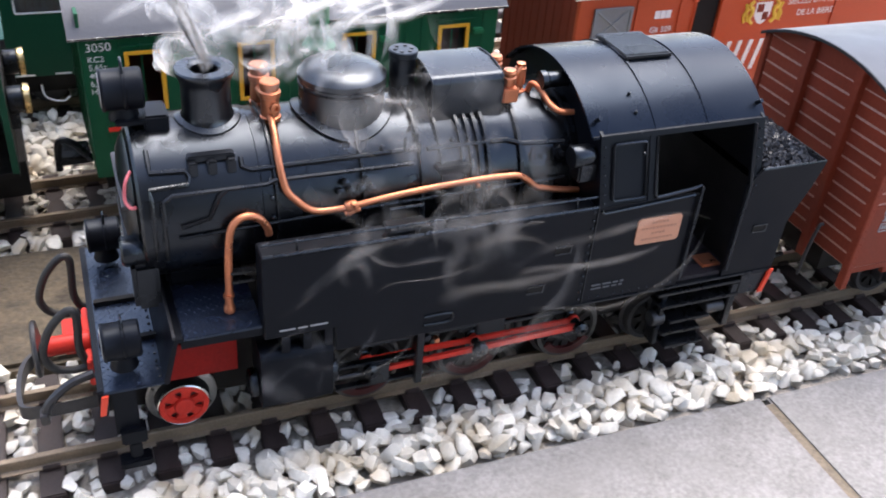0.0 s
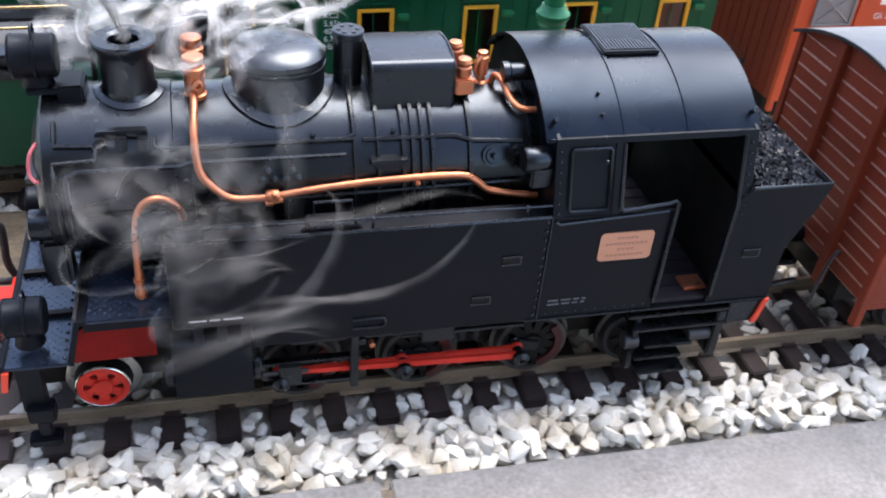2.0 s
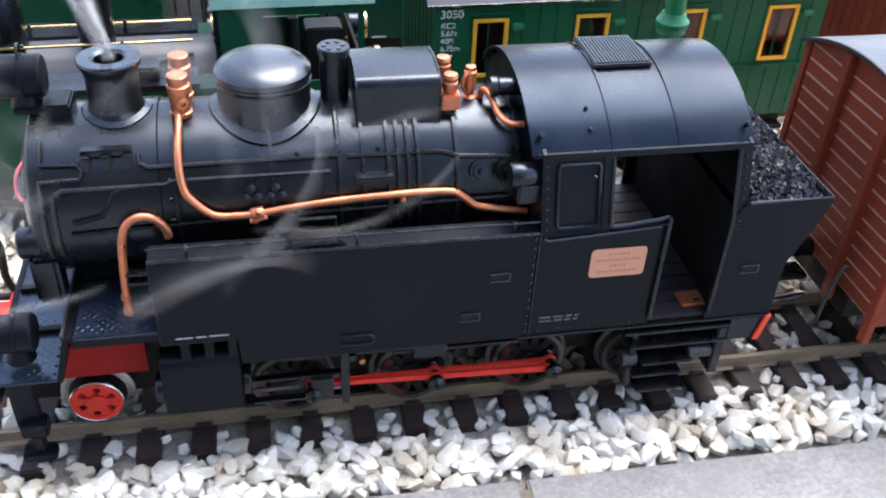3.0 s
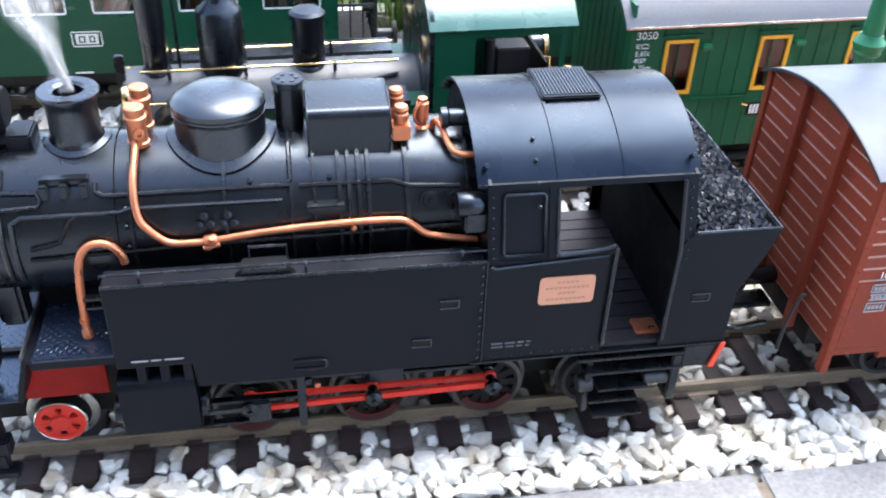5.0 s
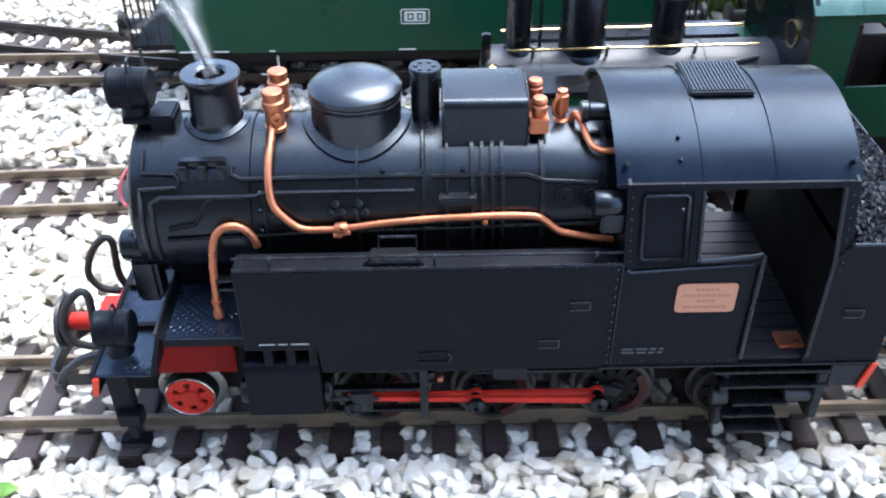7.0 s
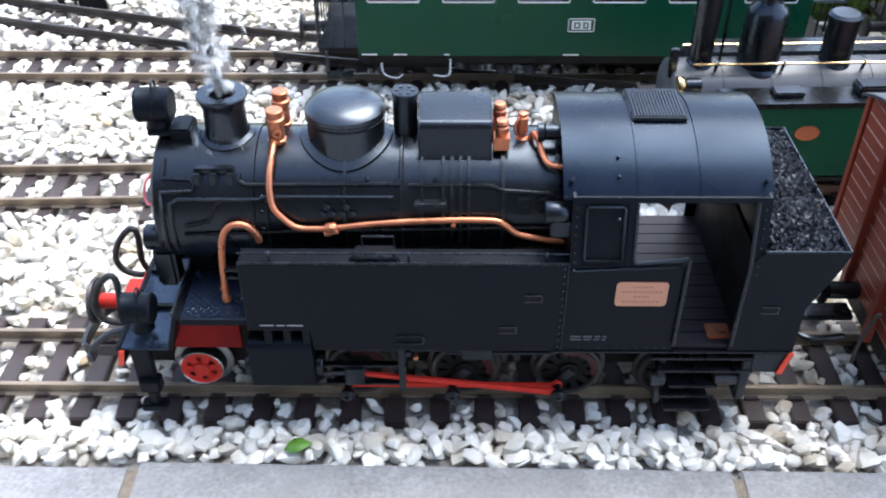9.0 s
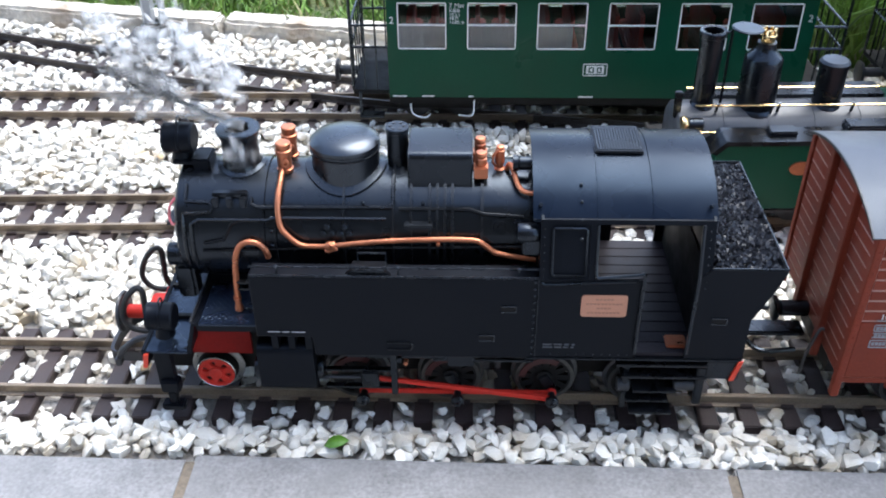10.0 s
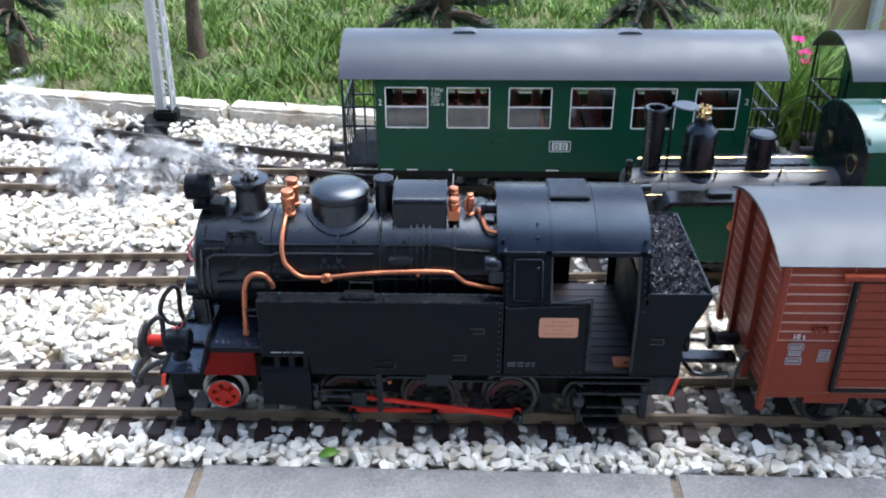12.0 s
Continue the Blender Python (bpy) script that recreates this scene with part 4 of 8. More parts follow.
    def lines(bm):
        for z, x0, x1 in ((0.1028, 0.243, 0.253), (0.0994, 0.2375, 0.2585), (0.0962, 0.244, 0.2525), (0.0928, 0.2385, 0.2575)):
            x = x0
            while x < x1:
                box(bm, x, x + 0.0016, SIDE - 0.0009, SIDE - 0.0006, z, z + 0.0011)
                x += 0.0022
    P("plate_lettering", REDLET, plate, lines)
    # bunker
    def bunker(bm):
        prism(bm, [(0.3005, 0.0575), (0.3005, 0.1172), (0.3085, 0.1252), (0.3518, 0.1252), (0.3475, 0.112), (0.3365, 0.088), (0.3365, 0.0575)], "y", SIDE, SIDE + W)
        prism(bm, [(0.3005, 0.0575), (0.3005, 0.1172), (0.3085, 0.1252), (0.3518, 0.1252), (0.3475, 0.112), (0.3365, 0.088), (0.3365, 0.0575)], "y", far - W, far)
        prism(bm, [(0.3350, 0.0575), (0.3350, 0.0882), (0.3502, 0.1252), (0.3518, 0.1252), (0.3365, 0.088), (0.3365, 0.0575)], "y", SIDE + W, far - W)
    P("coal_bunker", BLACK_TANK, loco, bunker, "flared black coal bunker")
    P("bunker_rim", BLACK, loco, lambda bm: tube(bm, [(0.309, SIDE + 0.0007, 0.1255), (0.3514, SIDE + 0.0007, 0.1255), (0.3514, far - 0.0007, 0.1255), (0.309, far - 0.0007, 0.1255)], 0.0009, 6, smooth=False))
    rnd = random.Random(3)
    bm = bmesh.new()
    for i in range(2600):
        x = rnd.uniform(0.3095, 0.3495)
        y = rnd.uniform(SIDE + 0.003, far - 0.003)
        heap = 0.1235 + 0.018 * max(0, 1 - (x - 0.3095) / 0.036) * max(0.0, 1 - ((y - YC) / 0.062) ** 2) + 0.003 * max(0.0, 1 - ((y - YC) / 0.062) ** 2)
        add_stone(bm, (x, y, heap + rnd.uniform(-0.001, 0.001)), rnd.uniform(0.0010, 0.0021), rnd)
    c = part("coal", bm, COAL, loco, "heap of small black coal", 20)
    P("coal_base", COAL, loco, lambda bm: prism(bm, [(0.3086, 0.117), (0.3086, 0.1240), (0.349, 0.1200), (0.349, 0.117)], "y", SIDE + 0.0022, far - 0.0022))


def add_stone(bm, c, r, rnd):
    """An angular lump: a stretched, jittered octahedron-like solid."""
    sx, sy, sz = (r * rnd.uniform(0.7, 1.3) for _ in range(3))
    a = rnd.uniform(0, 6.28)
    ca, sa = math.cos(a), math.sin(a)
    pts = []
    for x, y, z in ((1, 0.2, 0.1), (-0.2, 1, -0.1), (-1, -0.1, 0.2), (0.1, -1, 0), (0.5, 0.4, 0.8), (-0.5, -0.3, 0.9), (0.1, 0.1, -0.9)):
        x, y, z = (x + rnd.uniform(-.25, .25)) * sx, (y + rnd.uniform(-.25, .25)) * sy, z * sz
        pts.append(bm.verts.new((c[0] + x * ca - y * sa, c[1] + x * sa + y * ca, c[2] + z)))
    for q in ((0, 1, 4), (1, 2, 5), (1, 5, 4), (2, 3, 5), (3, 0, 4), (3, 4, 5), (1, 0, 6), (2, 1, 6), (3, 2, 6), (0, 3, 6)):
        bm.faces.new([pts[i] for i in q])


def build_front():
    # footplate: sloped apron with chequered plate, buffer beam
    near, farr = -0.0505, 0.0705
    P("apron", APRON, loco, lambda bm: box(bm, -0.0378, -0.0088, near, farr, 0.0535, 0.0553, 0.0004), "black chequered front footplate tinted with sky reflection")
    P("riser", BLACK_TANK, loco, lambda bm: prism(bm, [(-0.0088, 0.0535), (-0.0092, 0.0556), (-0.0028, 0.0785), (0.0012, 0.0785), (0.0012, 0.0765), (-0.0012, 0.0765), (-0.0068, 0.0535)], "y", near, farr))
    P("footplate", APRON, loco, lambda bm: box(bm, 0.0014, 0.0374, near, farr, 0.0765, 0.0785, 0.0004))
    P("riser_strip", DARKSTEEL, loco, lambda bm: box(bm, -0.0036, -0.0022, near, farr, 0.0784, 0.0806, 0.0003))
    P("valance", BLACK_TANK, loco, lambda bm: box(bm, 0.0, 0.0374, near + 0.0005, near + 0.002, 0.0722, 0.0764))
    def studs(bm):
        for x0, x1, z in ((-0.0368, -0.0100, 0.0553), (0.003, 0.0365, 0.0785)):
            nx = int((x1 - x0) / 0.0021)
            for i in range(nx):
                for j in range(27):
                    c = Vector((x0 + i * 0.0021, near + 0.003 + j * 0.0043 + (0.0021 if i % 2 else 0), z + 0.00025))
                    s = 1 if (i + j) % 2 else -1
                    u, v = Vector((0.7, 0.7 * s, 0)) * 0.0013, Vector((-0.7 * s, 0.7, 0)) * 0.0005
                    top = bm.verts.new(c + Vector((0, 0, 0.00005)))
                    rim = [bm.verts.new(c + a * u + b * v - Vector((0, 0, 0.0003))) for a, b in ((1, 0), (0, 1), (-1, 0), (0, -1))]
                    for k in range(4):
                        bm.faces.new((rim[k], rim[(k + 1) % 4], top))
    P("chequer_pattern", APRON, loco, studs)["kind"] = "stuff"
    for k in range(20):
        P("rivet", EDGELIT, loco, lambda bm: lathe(bm, (-0.0108, near + 0.004 + k * 0.0058, 0.0553), (0, 0, 1), [(0, 0.0008), (0.0007, 0.0007), (0.001, 0.0002)], 6))
    P("buffer_beam", BLACK_TANK, loco, lambda bm: box(bm, -0.0385, -0.0355, near, farr, 0.0425, 0.0562, 0.0006))
    P("buffer_beam_red", RED, loco, lambda bm: [box(bm, -0.0415, -0.0385, -0.022, 0.022, 0.036, 0.0515, 0.0006), box(bm, -0.0515, -0.0415, 0.0, 0.02, 0.0395, 0.0475, 0.0006)], "red buffer beam block")
    buf = P("centre_buffer", RED, loco, lambda bm: [cyl(bm, (-0.0385, -0.007, 0.0525), (-0.060, -0.007, 0.0525), 0.0048, 18)], "red buffer stock")
    P("buffer_head", DARKSTEEL, buf, lambda bm: lathe(bm, (-0.060, -0.007, 0.0525), (-1, 0, 0), [(0, 0.004), (0.002, 0.0135), (0.0035, 0.0142), (0.0045, 0.013), (0.005, 0.003)], 32))
    def coupler(bm):
        way = spline([(-0.0385, -0.0178, 0), (-0.060, -0.0186, 0), (-0.0725, -0.0172, 0), (-0.0755, -0.0100, 0), (-0.0752, 0.006, 0), (-0.0712, 0.020, 0), (-0.060, 0.0275, 0), (-0.0385, 0.030, 0)], 5)
        rings(bm, [[q + Vector((-0.0008 if abs(q.x) > 0.062 else 0, 0, 0.0182)), q + Vector((0.0016, 0, 0.0182)), q + Vector((0.0016, 0, 0.0262)), q + Vector((-0.0008, 0, 0.0262))] for q in way])
        tube(bm, [(-0.039, -0.028, 0.049), (-0.050, -0.029, 0.046), (-0.060, -0.030, 0.038), (-0.0635, -0.0305, 0.031)], 0.0022, 8)
        box(bm, -0.0655, -0.0615, -0.034, -0.027, 0.027, 0.033, 0.0005)
    P("coupler", DARKSTEEL, loco, coupler, "dark loop coupler")
    for y in (-0.018, 0.027):
        P("brake_hose", RUBBER, loco, lambda bm: tube(bm, [(-0.040, y, 0.046), (-0.0475, y, 0.0448), (-0.0560, y, 0.0478), (-0.0600, y, 0.0565), (-0.0565, y, 0.0685), (-0.0510, y, 0.0765), (-0.0458, y, 0.0805), (-0.0430, y, 0.0780), (-0.0430, y, 0.0700), (-0.0438, y, 0.0580), (-0.0420, y, 0.0500), (-0.0385, y, 0.0475)], 0.0020, 10), "looped black brake hose")
    P("marker_flag", ORANGERED, loco, lambda bm: prism(bm, [(-0.0388, 0.0425), (-0.0362, 0.0425), (-0.0340, 0.0535), (-0.0370, 0.0535)], "y", near - 0.0012, near + 0.0004), "small red corner mark")
    P("rail_guard", BLACK_TANK, loco, lambda bm: [box(bm, -0.033, -0.022, -0.047, -0.042, 0.024, 0.0535, 0.0006), box(bm, -0.0315, -0.0195, -0.0505, -0.042, 0.019, 0.0285, 0.001), box(bm, -0.0285, -0.0225, -0.049, -0.0445, 0.008, 0.019, 0.001), box(bm, -0.0335, -0.0185, -0.051, -0.043, 0.0035, 0.009, 0.001)])
    P("frame_saddle", BLACK_TANK, loco, lambda bm: box(bm, 0.0, 0.034, YC - 0.02, YC + 0.02, 0.0786, 0.09, 0.002))
    P("air_pump", BLACK, loco, lambda bm: [lathe(bm, (-0.0195, -0.018, 0.1085), (1, 0, 0), [(0, 0.006), (0.001, 0.0072), (0.012, 0.0072), (0.014, 0.006)], 22), box(bm, -0.016, -0.004, -0.025, -0.011, 0.0782, 0.1035, 0.002)])
    P("splasher", SHADERED, loco, lambda bm: prism(bm, [(-0.0118, 0.040), (-0.0112, 0.0490), (-0.0085, 0.0562), (-0.0030, 0.0612), (0.0020, 0.0618), (0.0275, 0.0618), (0.0275, 0.040)], "y", -0.0335, -0.0305), "red wheel splasher with shade in its colour")


def build_running_gear():
    far = 2 * YC - SIDE
    P("main_frame", INNER, loco, lambda bm: [box(bm, -0.035, 0.335, -0.018, -0.015, 0.014, 0.058), box(bm, -0.035, 0.335, 0.015, 0.018, 0.014, 0.058), box(bm, 0.0, 0.33, -0.03, 0.05, 0.05, 0.0562)])
    for s in (-1, 1):
        y0, y1 = (-0.0525, -0.031) if s < 0 else (0.031, 0.0525)
        def cylinder(bm):
            poly = [(y0 + 0.002, 0.0262), (y0, 0.0285), (y0, 0.0555)] + [(y0 + 0.006 - 0.006 * math.cos(a), 0.0555 + 0.0055 * math.sin(a)) for a in (0.5, 1.0, 1.57)] + [(y1, 0.061), (y1, 0.0262)]
            prism(bm, poly, "x", 0.0355, 0.0712)
        c = P("cylinder", BLACK_TANK, loco, cylinder, "black cylinder block")
        P("cylinder_neck", BLACK_TANK, c, lambda bm: [box(bm, x, x + 0.004, y0 + 0.001, y1, 0.060, 0.071) for x in (0.046, 0.0565, 0.067)])
        for xa, xb in ((0.0712, 0.0755), (0.031, 0.0355)):
            P("cylinder_cover", BLACK, c, lambda bm: cyl(bm, (xa, (y0 + y1) / 2, 0.0365), (xb, (y0 + y1) / 2, 0.0365), 0.0075, 20))
        yy = s * 0.0415
        P("slide_bar", BLACK, loco, lambda bm: [box(bm, 0.0755, 0.122, yy - 0.002, yy + 0.002, 0.034, 0.0358, 0.0003), box(bm, 0.0755, 0.122, yy - 0.002, yy + 0.002, 0.0195, 0.0212, 0.0003), box(bm, 0.1185, 0.1225, yy - 0.004, yy + 0.004, 0.016, 0.056, 0.0005)], "dark steel slide bars")
        P("piston_rod", DARKSTEEL, loco, lambda bm: cyl(bm, (0.07, yy, 0.0275), (0.098, yy, 0.0275), 0.0013, 10))
        P("valve_gear", BLACK, loco, lambda bm: [box(bm, 0.09, 0.165, s * 0.038 - 0.0012, s * 0.038 + 0.0012, 0.0425, 0.0448, 0.0003), box(bm, 0.155, 0.172, s * 0.038 - 0.0015, s * 0.038 + 0.0015, 0.036, 0.054, 0.0006), cyl(bm, (0.124, yy - 0.004, 0.046), (0.124, yy + 0.004, 0.046), 0.002, 10)])
        P("return_rod", BLACK, loco, lambda bm: box(bm, 0.145, 0.21, s * 0.0365 - 0.001, s * 0.0365 + 0.001, 0.0385, 0.0408, 0.0004), "black valve rod")
        P("brake_shoe", DARKSTEEL, loco, lambda bm: [box(bm, x, x + 0.004, s * 0.0265 - 0.002, s * 0.0265 + 0.002, 0.024, 0.034, 0.0008) for x in (0.1855, 0.178)])
    # steps under the cab
    for y0, y1 in ((SIDE, SIDE + 0.012), (far - 0.012, far)):
        for x0, x1, z, o in ((0.2600, 0.3175, 0.0495, 0.0), (0.264, 0.3175, 0.0405, 0.0008), (0.2725, 0.300, 0.0285, 0.001), (0.2685, 0.2955, 0.0205, 0.001), (0.2715, 0.2985, 0.0115, 0.003)):
            P("cab_step", BANDBLACK, loco, lambda bm: box(bm, x0, x1, y0 - (o if y0 < 0 else 0), y1, z, z + 0.002, 0.0004), "black step under the cab door")
        P("step_hanger", BLACK, loco, lambda bm: box(bm, 0.311, 0.3165, y0, y1, 0.018, 0.05, 0.0008))
        P("step_hanger", BLACK, loco, lambda bm: box(bm, 0.266, 0.2695, y0 + 0.003, y1, 0.0115, 0.05, 0.0006))
    P("ejector_cylinder", DARKSTEEL, loco, lambda bm: cyl(bm, (0.2985, -0.0475, 0.0315), (0.314, -0.0475, 0.0315), 0.0042, 18))
    P("ejector_cylinder", DARKSTEEL, loco, lambda bm: cyl(bm, (0.263, -0.046, 0.0295), (0.271, -0.046, 0.0295), 0.0048, 18))
    P("sill", BLACK, loco, lambda bm: box(bm, 0.2035, 0.3365, SIDE - 0.0008, SIDE + 0.003, 0.0555, 0.0572, 0.0004))
    P("rear_side_plate", BLACK, loco, lambda bm: box(bm, 0.316, 0.3365, SIDE, SIDE + 0.003, 0.0405, 0.0552, 0.0006))
    P("rear_side_plate", BLACK, loco, lambda bm: box(bm, 0.316, 0.3365, far - 0.003, far, 0.0405, 0.0556, 0.0006))
    P("rear_beam", BLACK_TANK, loco, lambda bm: box(bm, 0.3335, 0.3365, SIDE + 0.003, far - 0.003, 0.0405, 0.0572))
    P("tail_mark", ORANGERED, loco, lambda bm: prism(bm, [(0.3305, 0.0408), (0.3335, 0.0408), (0.3372, 0.0565), (0.3345, 0.0565)], "y", SIDE - 0.0016, SIDE - 0.0002), "small bright red corner mark")
    P("rear_coupler", BLACK, loco, lambda bm: [box(bm, 0.3365, 0.352, 0.004, 0.016, 0.030, 0.036, 0.001), cyl(bm, (0.3365, YC, 0.0485), (0.352, YC, 0.0485), 0.0045, 16), lathe(bm, (0.352, YC, 0.0485), (1, 0, 0), [(0, 0.004), (0.002, 0.011), (0.004, 0.0115), (0.005, 0.009)], 24)])
    P("drain_cock", COPPER, loco, lambda bm: cyl(bm, (0.1285, -0.0445, 0.0455), (0.1285, -0.048, 0.0455), 0.0015, 10))


def front_wheel(name, parent):
    """A small red disc wheel, axle along y, its face to -y, with a bright flange behind a dark tread."""
    w = P(name, TYRE, parent, lambda bm: lathe(bm, (0, -0.0035, 0), (0, 1, 0), [(0.0066, 0.0130), (0.0068, 0.0166), (0.0076, 0.0177), (0.0086, 0.0177), (0.0090, 0.0130)], 44, caps=False), "bright steel flange")
    # tread lies in shadow; the dark is put into its colour
    P("tread", INNER, w, lambda bm: lathe(bm, (0, -0.0035, 0), (0, 1, 0), [(0.0008, 0.0129), (0.0066, 0.0138), (0.0080, 0.0135)], 44, caps=False), "wheel tread coloured as in shadow")
    P("face_edge", STEEL, w, lambda bm: lathe(bm, (0, -0.0040, 0), (0, 1, 0), [(0.0004, 0.0121), (0, 0.0124), (0.0004, 0.0130), (0.0014, 0.0130)], 44, caps=False), "thin bright rim edge")
    def face(bm):
        lathe(bm, (0, -0.0040, 0), (0, 1, 0), [(0.0012, 0.0092), (0.0, 0.0096), (-0.0001, 0.0118), (0.0003, 0.0122), (0.0030, 0.0122)], 44, caps=False)
        lathe(bm, (0, -0.0054, 0), (0, 1, 0), [(0, 0.0043), (0.0005, 0.0049), (0.0030, 0.0052)], 28)
    P("wheel_face", RED, w, face, "red wheel face with round holes")
    for k in range(6):
        a = math.pi * k / 3
        d, n = Vector((math.cos(a), 0, math.sin(a))), Vector((-math.sin(a), 0, math.cos(a)))
        P("spoke", RED, w, lambda bm: rings(bm, [[d * q + n * h * o + Vector((0, yy, 0)) for o, yy in ((-1, -0.0036), (1, -0.0036), (1, 0.0), (-1, 0.0))] for q, h in ((0.0042, 0.0024), (0.0070, 0.0021), (0.0096, 0.0034))]))
    # dark disc paints the shade inside the face's holes
    P("wheel_back", WEIGHTRED, w, lambda bm: lathe(bm, (0, -0.0016, 0), (0, 1, 0), [(0, 0.001), (0.0001, 0.0121), (0.002, 0.0121), (0.0022, 0.001)], 36), "red wheel back darkened as shade in the holes")
    return w


def wheel(name, r, spokes, parent, pin=0.0, disc=False, dark=False):
    """A wheel about the origin, axle along y, its face to -y."""
    w = P(name, DRIVETYRE if pin else STEEL if not dark else DARKSTEEL, parent, lambda bm: lathe(bm, (0, -0.0035, 0), (0, 1, 0), [(0, r - 0.0028), (0, r - 0.0004), (0.0008, r), (0.0048, r + 0.0002), (0.0055, r + 0.0023), (0.007, r + 0.0023), (0.0074, r - 0.0026)], 40, caps=False), "dull steel tyre" if pin else "dark steel tyre" if dark else "bright steel tyre")
    def centre(bm):
        lathe(bm, (0, -0.0032, 0), (0, 1, 0), [(0, r - 0.0045), (0, r - 0.0026), (0.006, r - 0.0026), (0.006, r - 0.0045)], 40, caps=False)
        lathe(bm, (0, -0.0045, 0), (0, 1, 0), [(0, r * 0.22), (0.0005, r * 0.27), (0.006, r * 0.27)], 24)
        for k in range(spokes):
            a = 2 * math.pi * k / spokes
            d, n = Vector((math.cos(a), 0, math.sin(a))), Vector((-math.sin(a), 0, math.cos(a)))
            h = r * (0.11 if not disc else 0.14)
            rings(bm, [[d * q + n * h * o + Vector((0, yy, 0)) for o, yy in ((-1, -0.0026), (1, -0.0026), (1, 0.0005), (-1, 0.0005))] for q in (r * 0.2, r - 0.0035)])
        if disc:
            lathe(bm, (0, -0.0012, 0), (0, 1, 0), [(0, 0.001), (0.0001, r - 0.003), (0.003, r - 0.003), (0.0032, 0.001)], 32)
    if pin:
        P("wheel_spokes", INNER, w, centre, "dark wheel spokes")
        P("wheel_rim", INNER, w, lambda bm: lathe(bm, (0, -0.0028, 0), (0, 1, 0), [(0, r - 0.0034), (-0.0004, r - 0.0024), (0.0006, r - 0.0022), (0.0006, r - 0.0034)], 40, caps=False), "black wheel rim")
        arc = [math.radians(-148 + 116 * k / 14) for k in range(15)]
        P("balance_weight", WEIGHTRED, w, lambda bm: prism(bm, [((r - 0.0027) * math.cos(a), (r - 0.0027) * math.sin(a)) for a in arc] + [((r - 0.0068) * math.cos(a), (r - 0.0068) * math.sin(a)) for a in arc[::-1]], "y", -0.0046, -0.002), "red balance weight darkened as in shade")
    else:
        P("wheel_centre", INNER if dark else RED, w, centre, "dark wheel centre" if dark else "red spoked wheel centre")
    if pin:
        P("crank_pin", BLACK, w, lambda bm: [lathe(bm, (0, -0.0045, pin), (0, -1, 0), [(-0.004, 0.0034), (0, 0.0034), (0.0005, 0.0026), (0.0105, 0.0026), (0.011, 0.0044), (0.0135, 0.0044), (0.014, 0.0036), (0.015, 0.0015), (0.0165, 0.0012)], 20), box(bm, -0.0034, 0.0034, -0.006, -0.003, -0.003, pin, 0.0006)])
    return w


DRIVE_R, PIN_R, BOGIE_R = 0.0199, 0.0105, 0.0172
DRIVE_X = (0.0945, 0.1565, 0.2185)
WHEELS = []
RODS = []


def build_wheels():
    for x in DRIVE_X:
        for s in (-1, 1):
            w = wheel("driving_wheel", DRIVE_R, 12, loco, PIN_R, False, True)
            WHEELS.append((w, x, s * 0.0275, DRIVE_R, s))
    for x in (0.0, 0.277):
        for s in (-1, 1):
            w = front_wheel("carrying_wheel", loco) if x < 0.1 else wheel("carrying_wheel", BOGIE_R, 8, loco, 0.0, True, True)
            WHEELS.append((w, x, s * 0.0275, BOGIE_R + (0.0030 if x < 0.1 else 0.0), s))
        P("axle", DARKSTEEL, loco, lambda bm: cyl(bm, (x, -0.026, BOGIE_R), (x, 0.026, BOGIE_R), 0.0025, 12))
    for x in DRIVE_X:
        P("axle", DARKSTEEL, loco, lambda bm: cyl(bm, (x, -0.026, DRIVE_R), (x, 0.026, DRIVE_R), 0.003, 12))
    for s in (-1, 1):
        def coupling(bm):
            box(bm, DRIVE_X[0] - DRIVE_X[2], 0, s * 0.0355 - 0.001, s * 0.0355 + 0.001, -0.0018, 0.0018, 0.0004)
            for x in DRIVE_X:
                cyl(bm, (x - DRIVE_X[2], s * 0.0355 - 0.0014, 0), (x - DRIVE_X[2], s * 0.0355 + 0.0014, 0), 0.0034, 18)
        RODS.append((P("coupling_rod", RED, loco, coupling, "red coupling rod"), "couple"))
        RODS.append((P("main_rod", RED, loco, lambda bm: prism(bm, [(-0.119, -0.0013), (-0.119, 0.0013), (0, 0.0019), (0, -0.0019)], "y", s * 0.0412 - 0.001, s * 0.0412 + 0.001), "red main driving rod"), "main"))
        RODS.append((P("crosshead", BLACK, loco, lambda bm: box(bm, -0.006, 0.005, s * 0.0415 - 0.0035, s * 0.0415 + 0.0035, -0.007, 0.007, 0.0008)), "cross"))


build_boiler()
build_boiler_top()
build_tanks()
build_cab()
build_front()
build_running_gear()
build_wheels()


# ---- brown box wagon behind the engine ----
boxcar = empty("box_wagon", "oxide-brown planked wooden box wagon with a grey arched roof", "railway wagon")
BX0, BX1, BYN, BYF, BZ0, BZT = 0.396, 0.72, -0.0552, 0.0665, 0.0375, 0.1515
BCAR_WHEELS = []


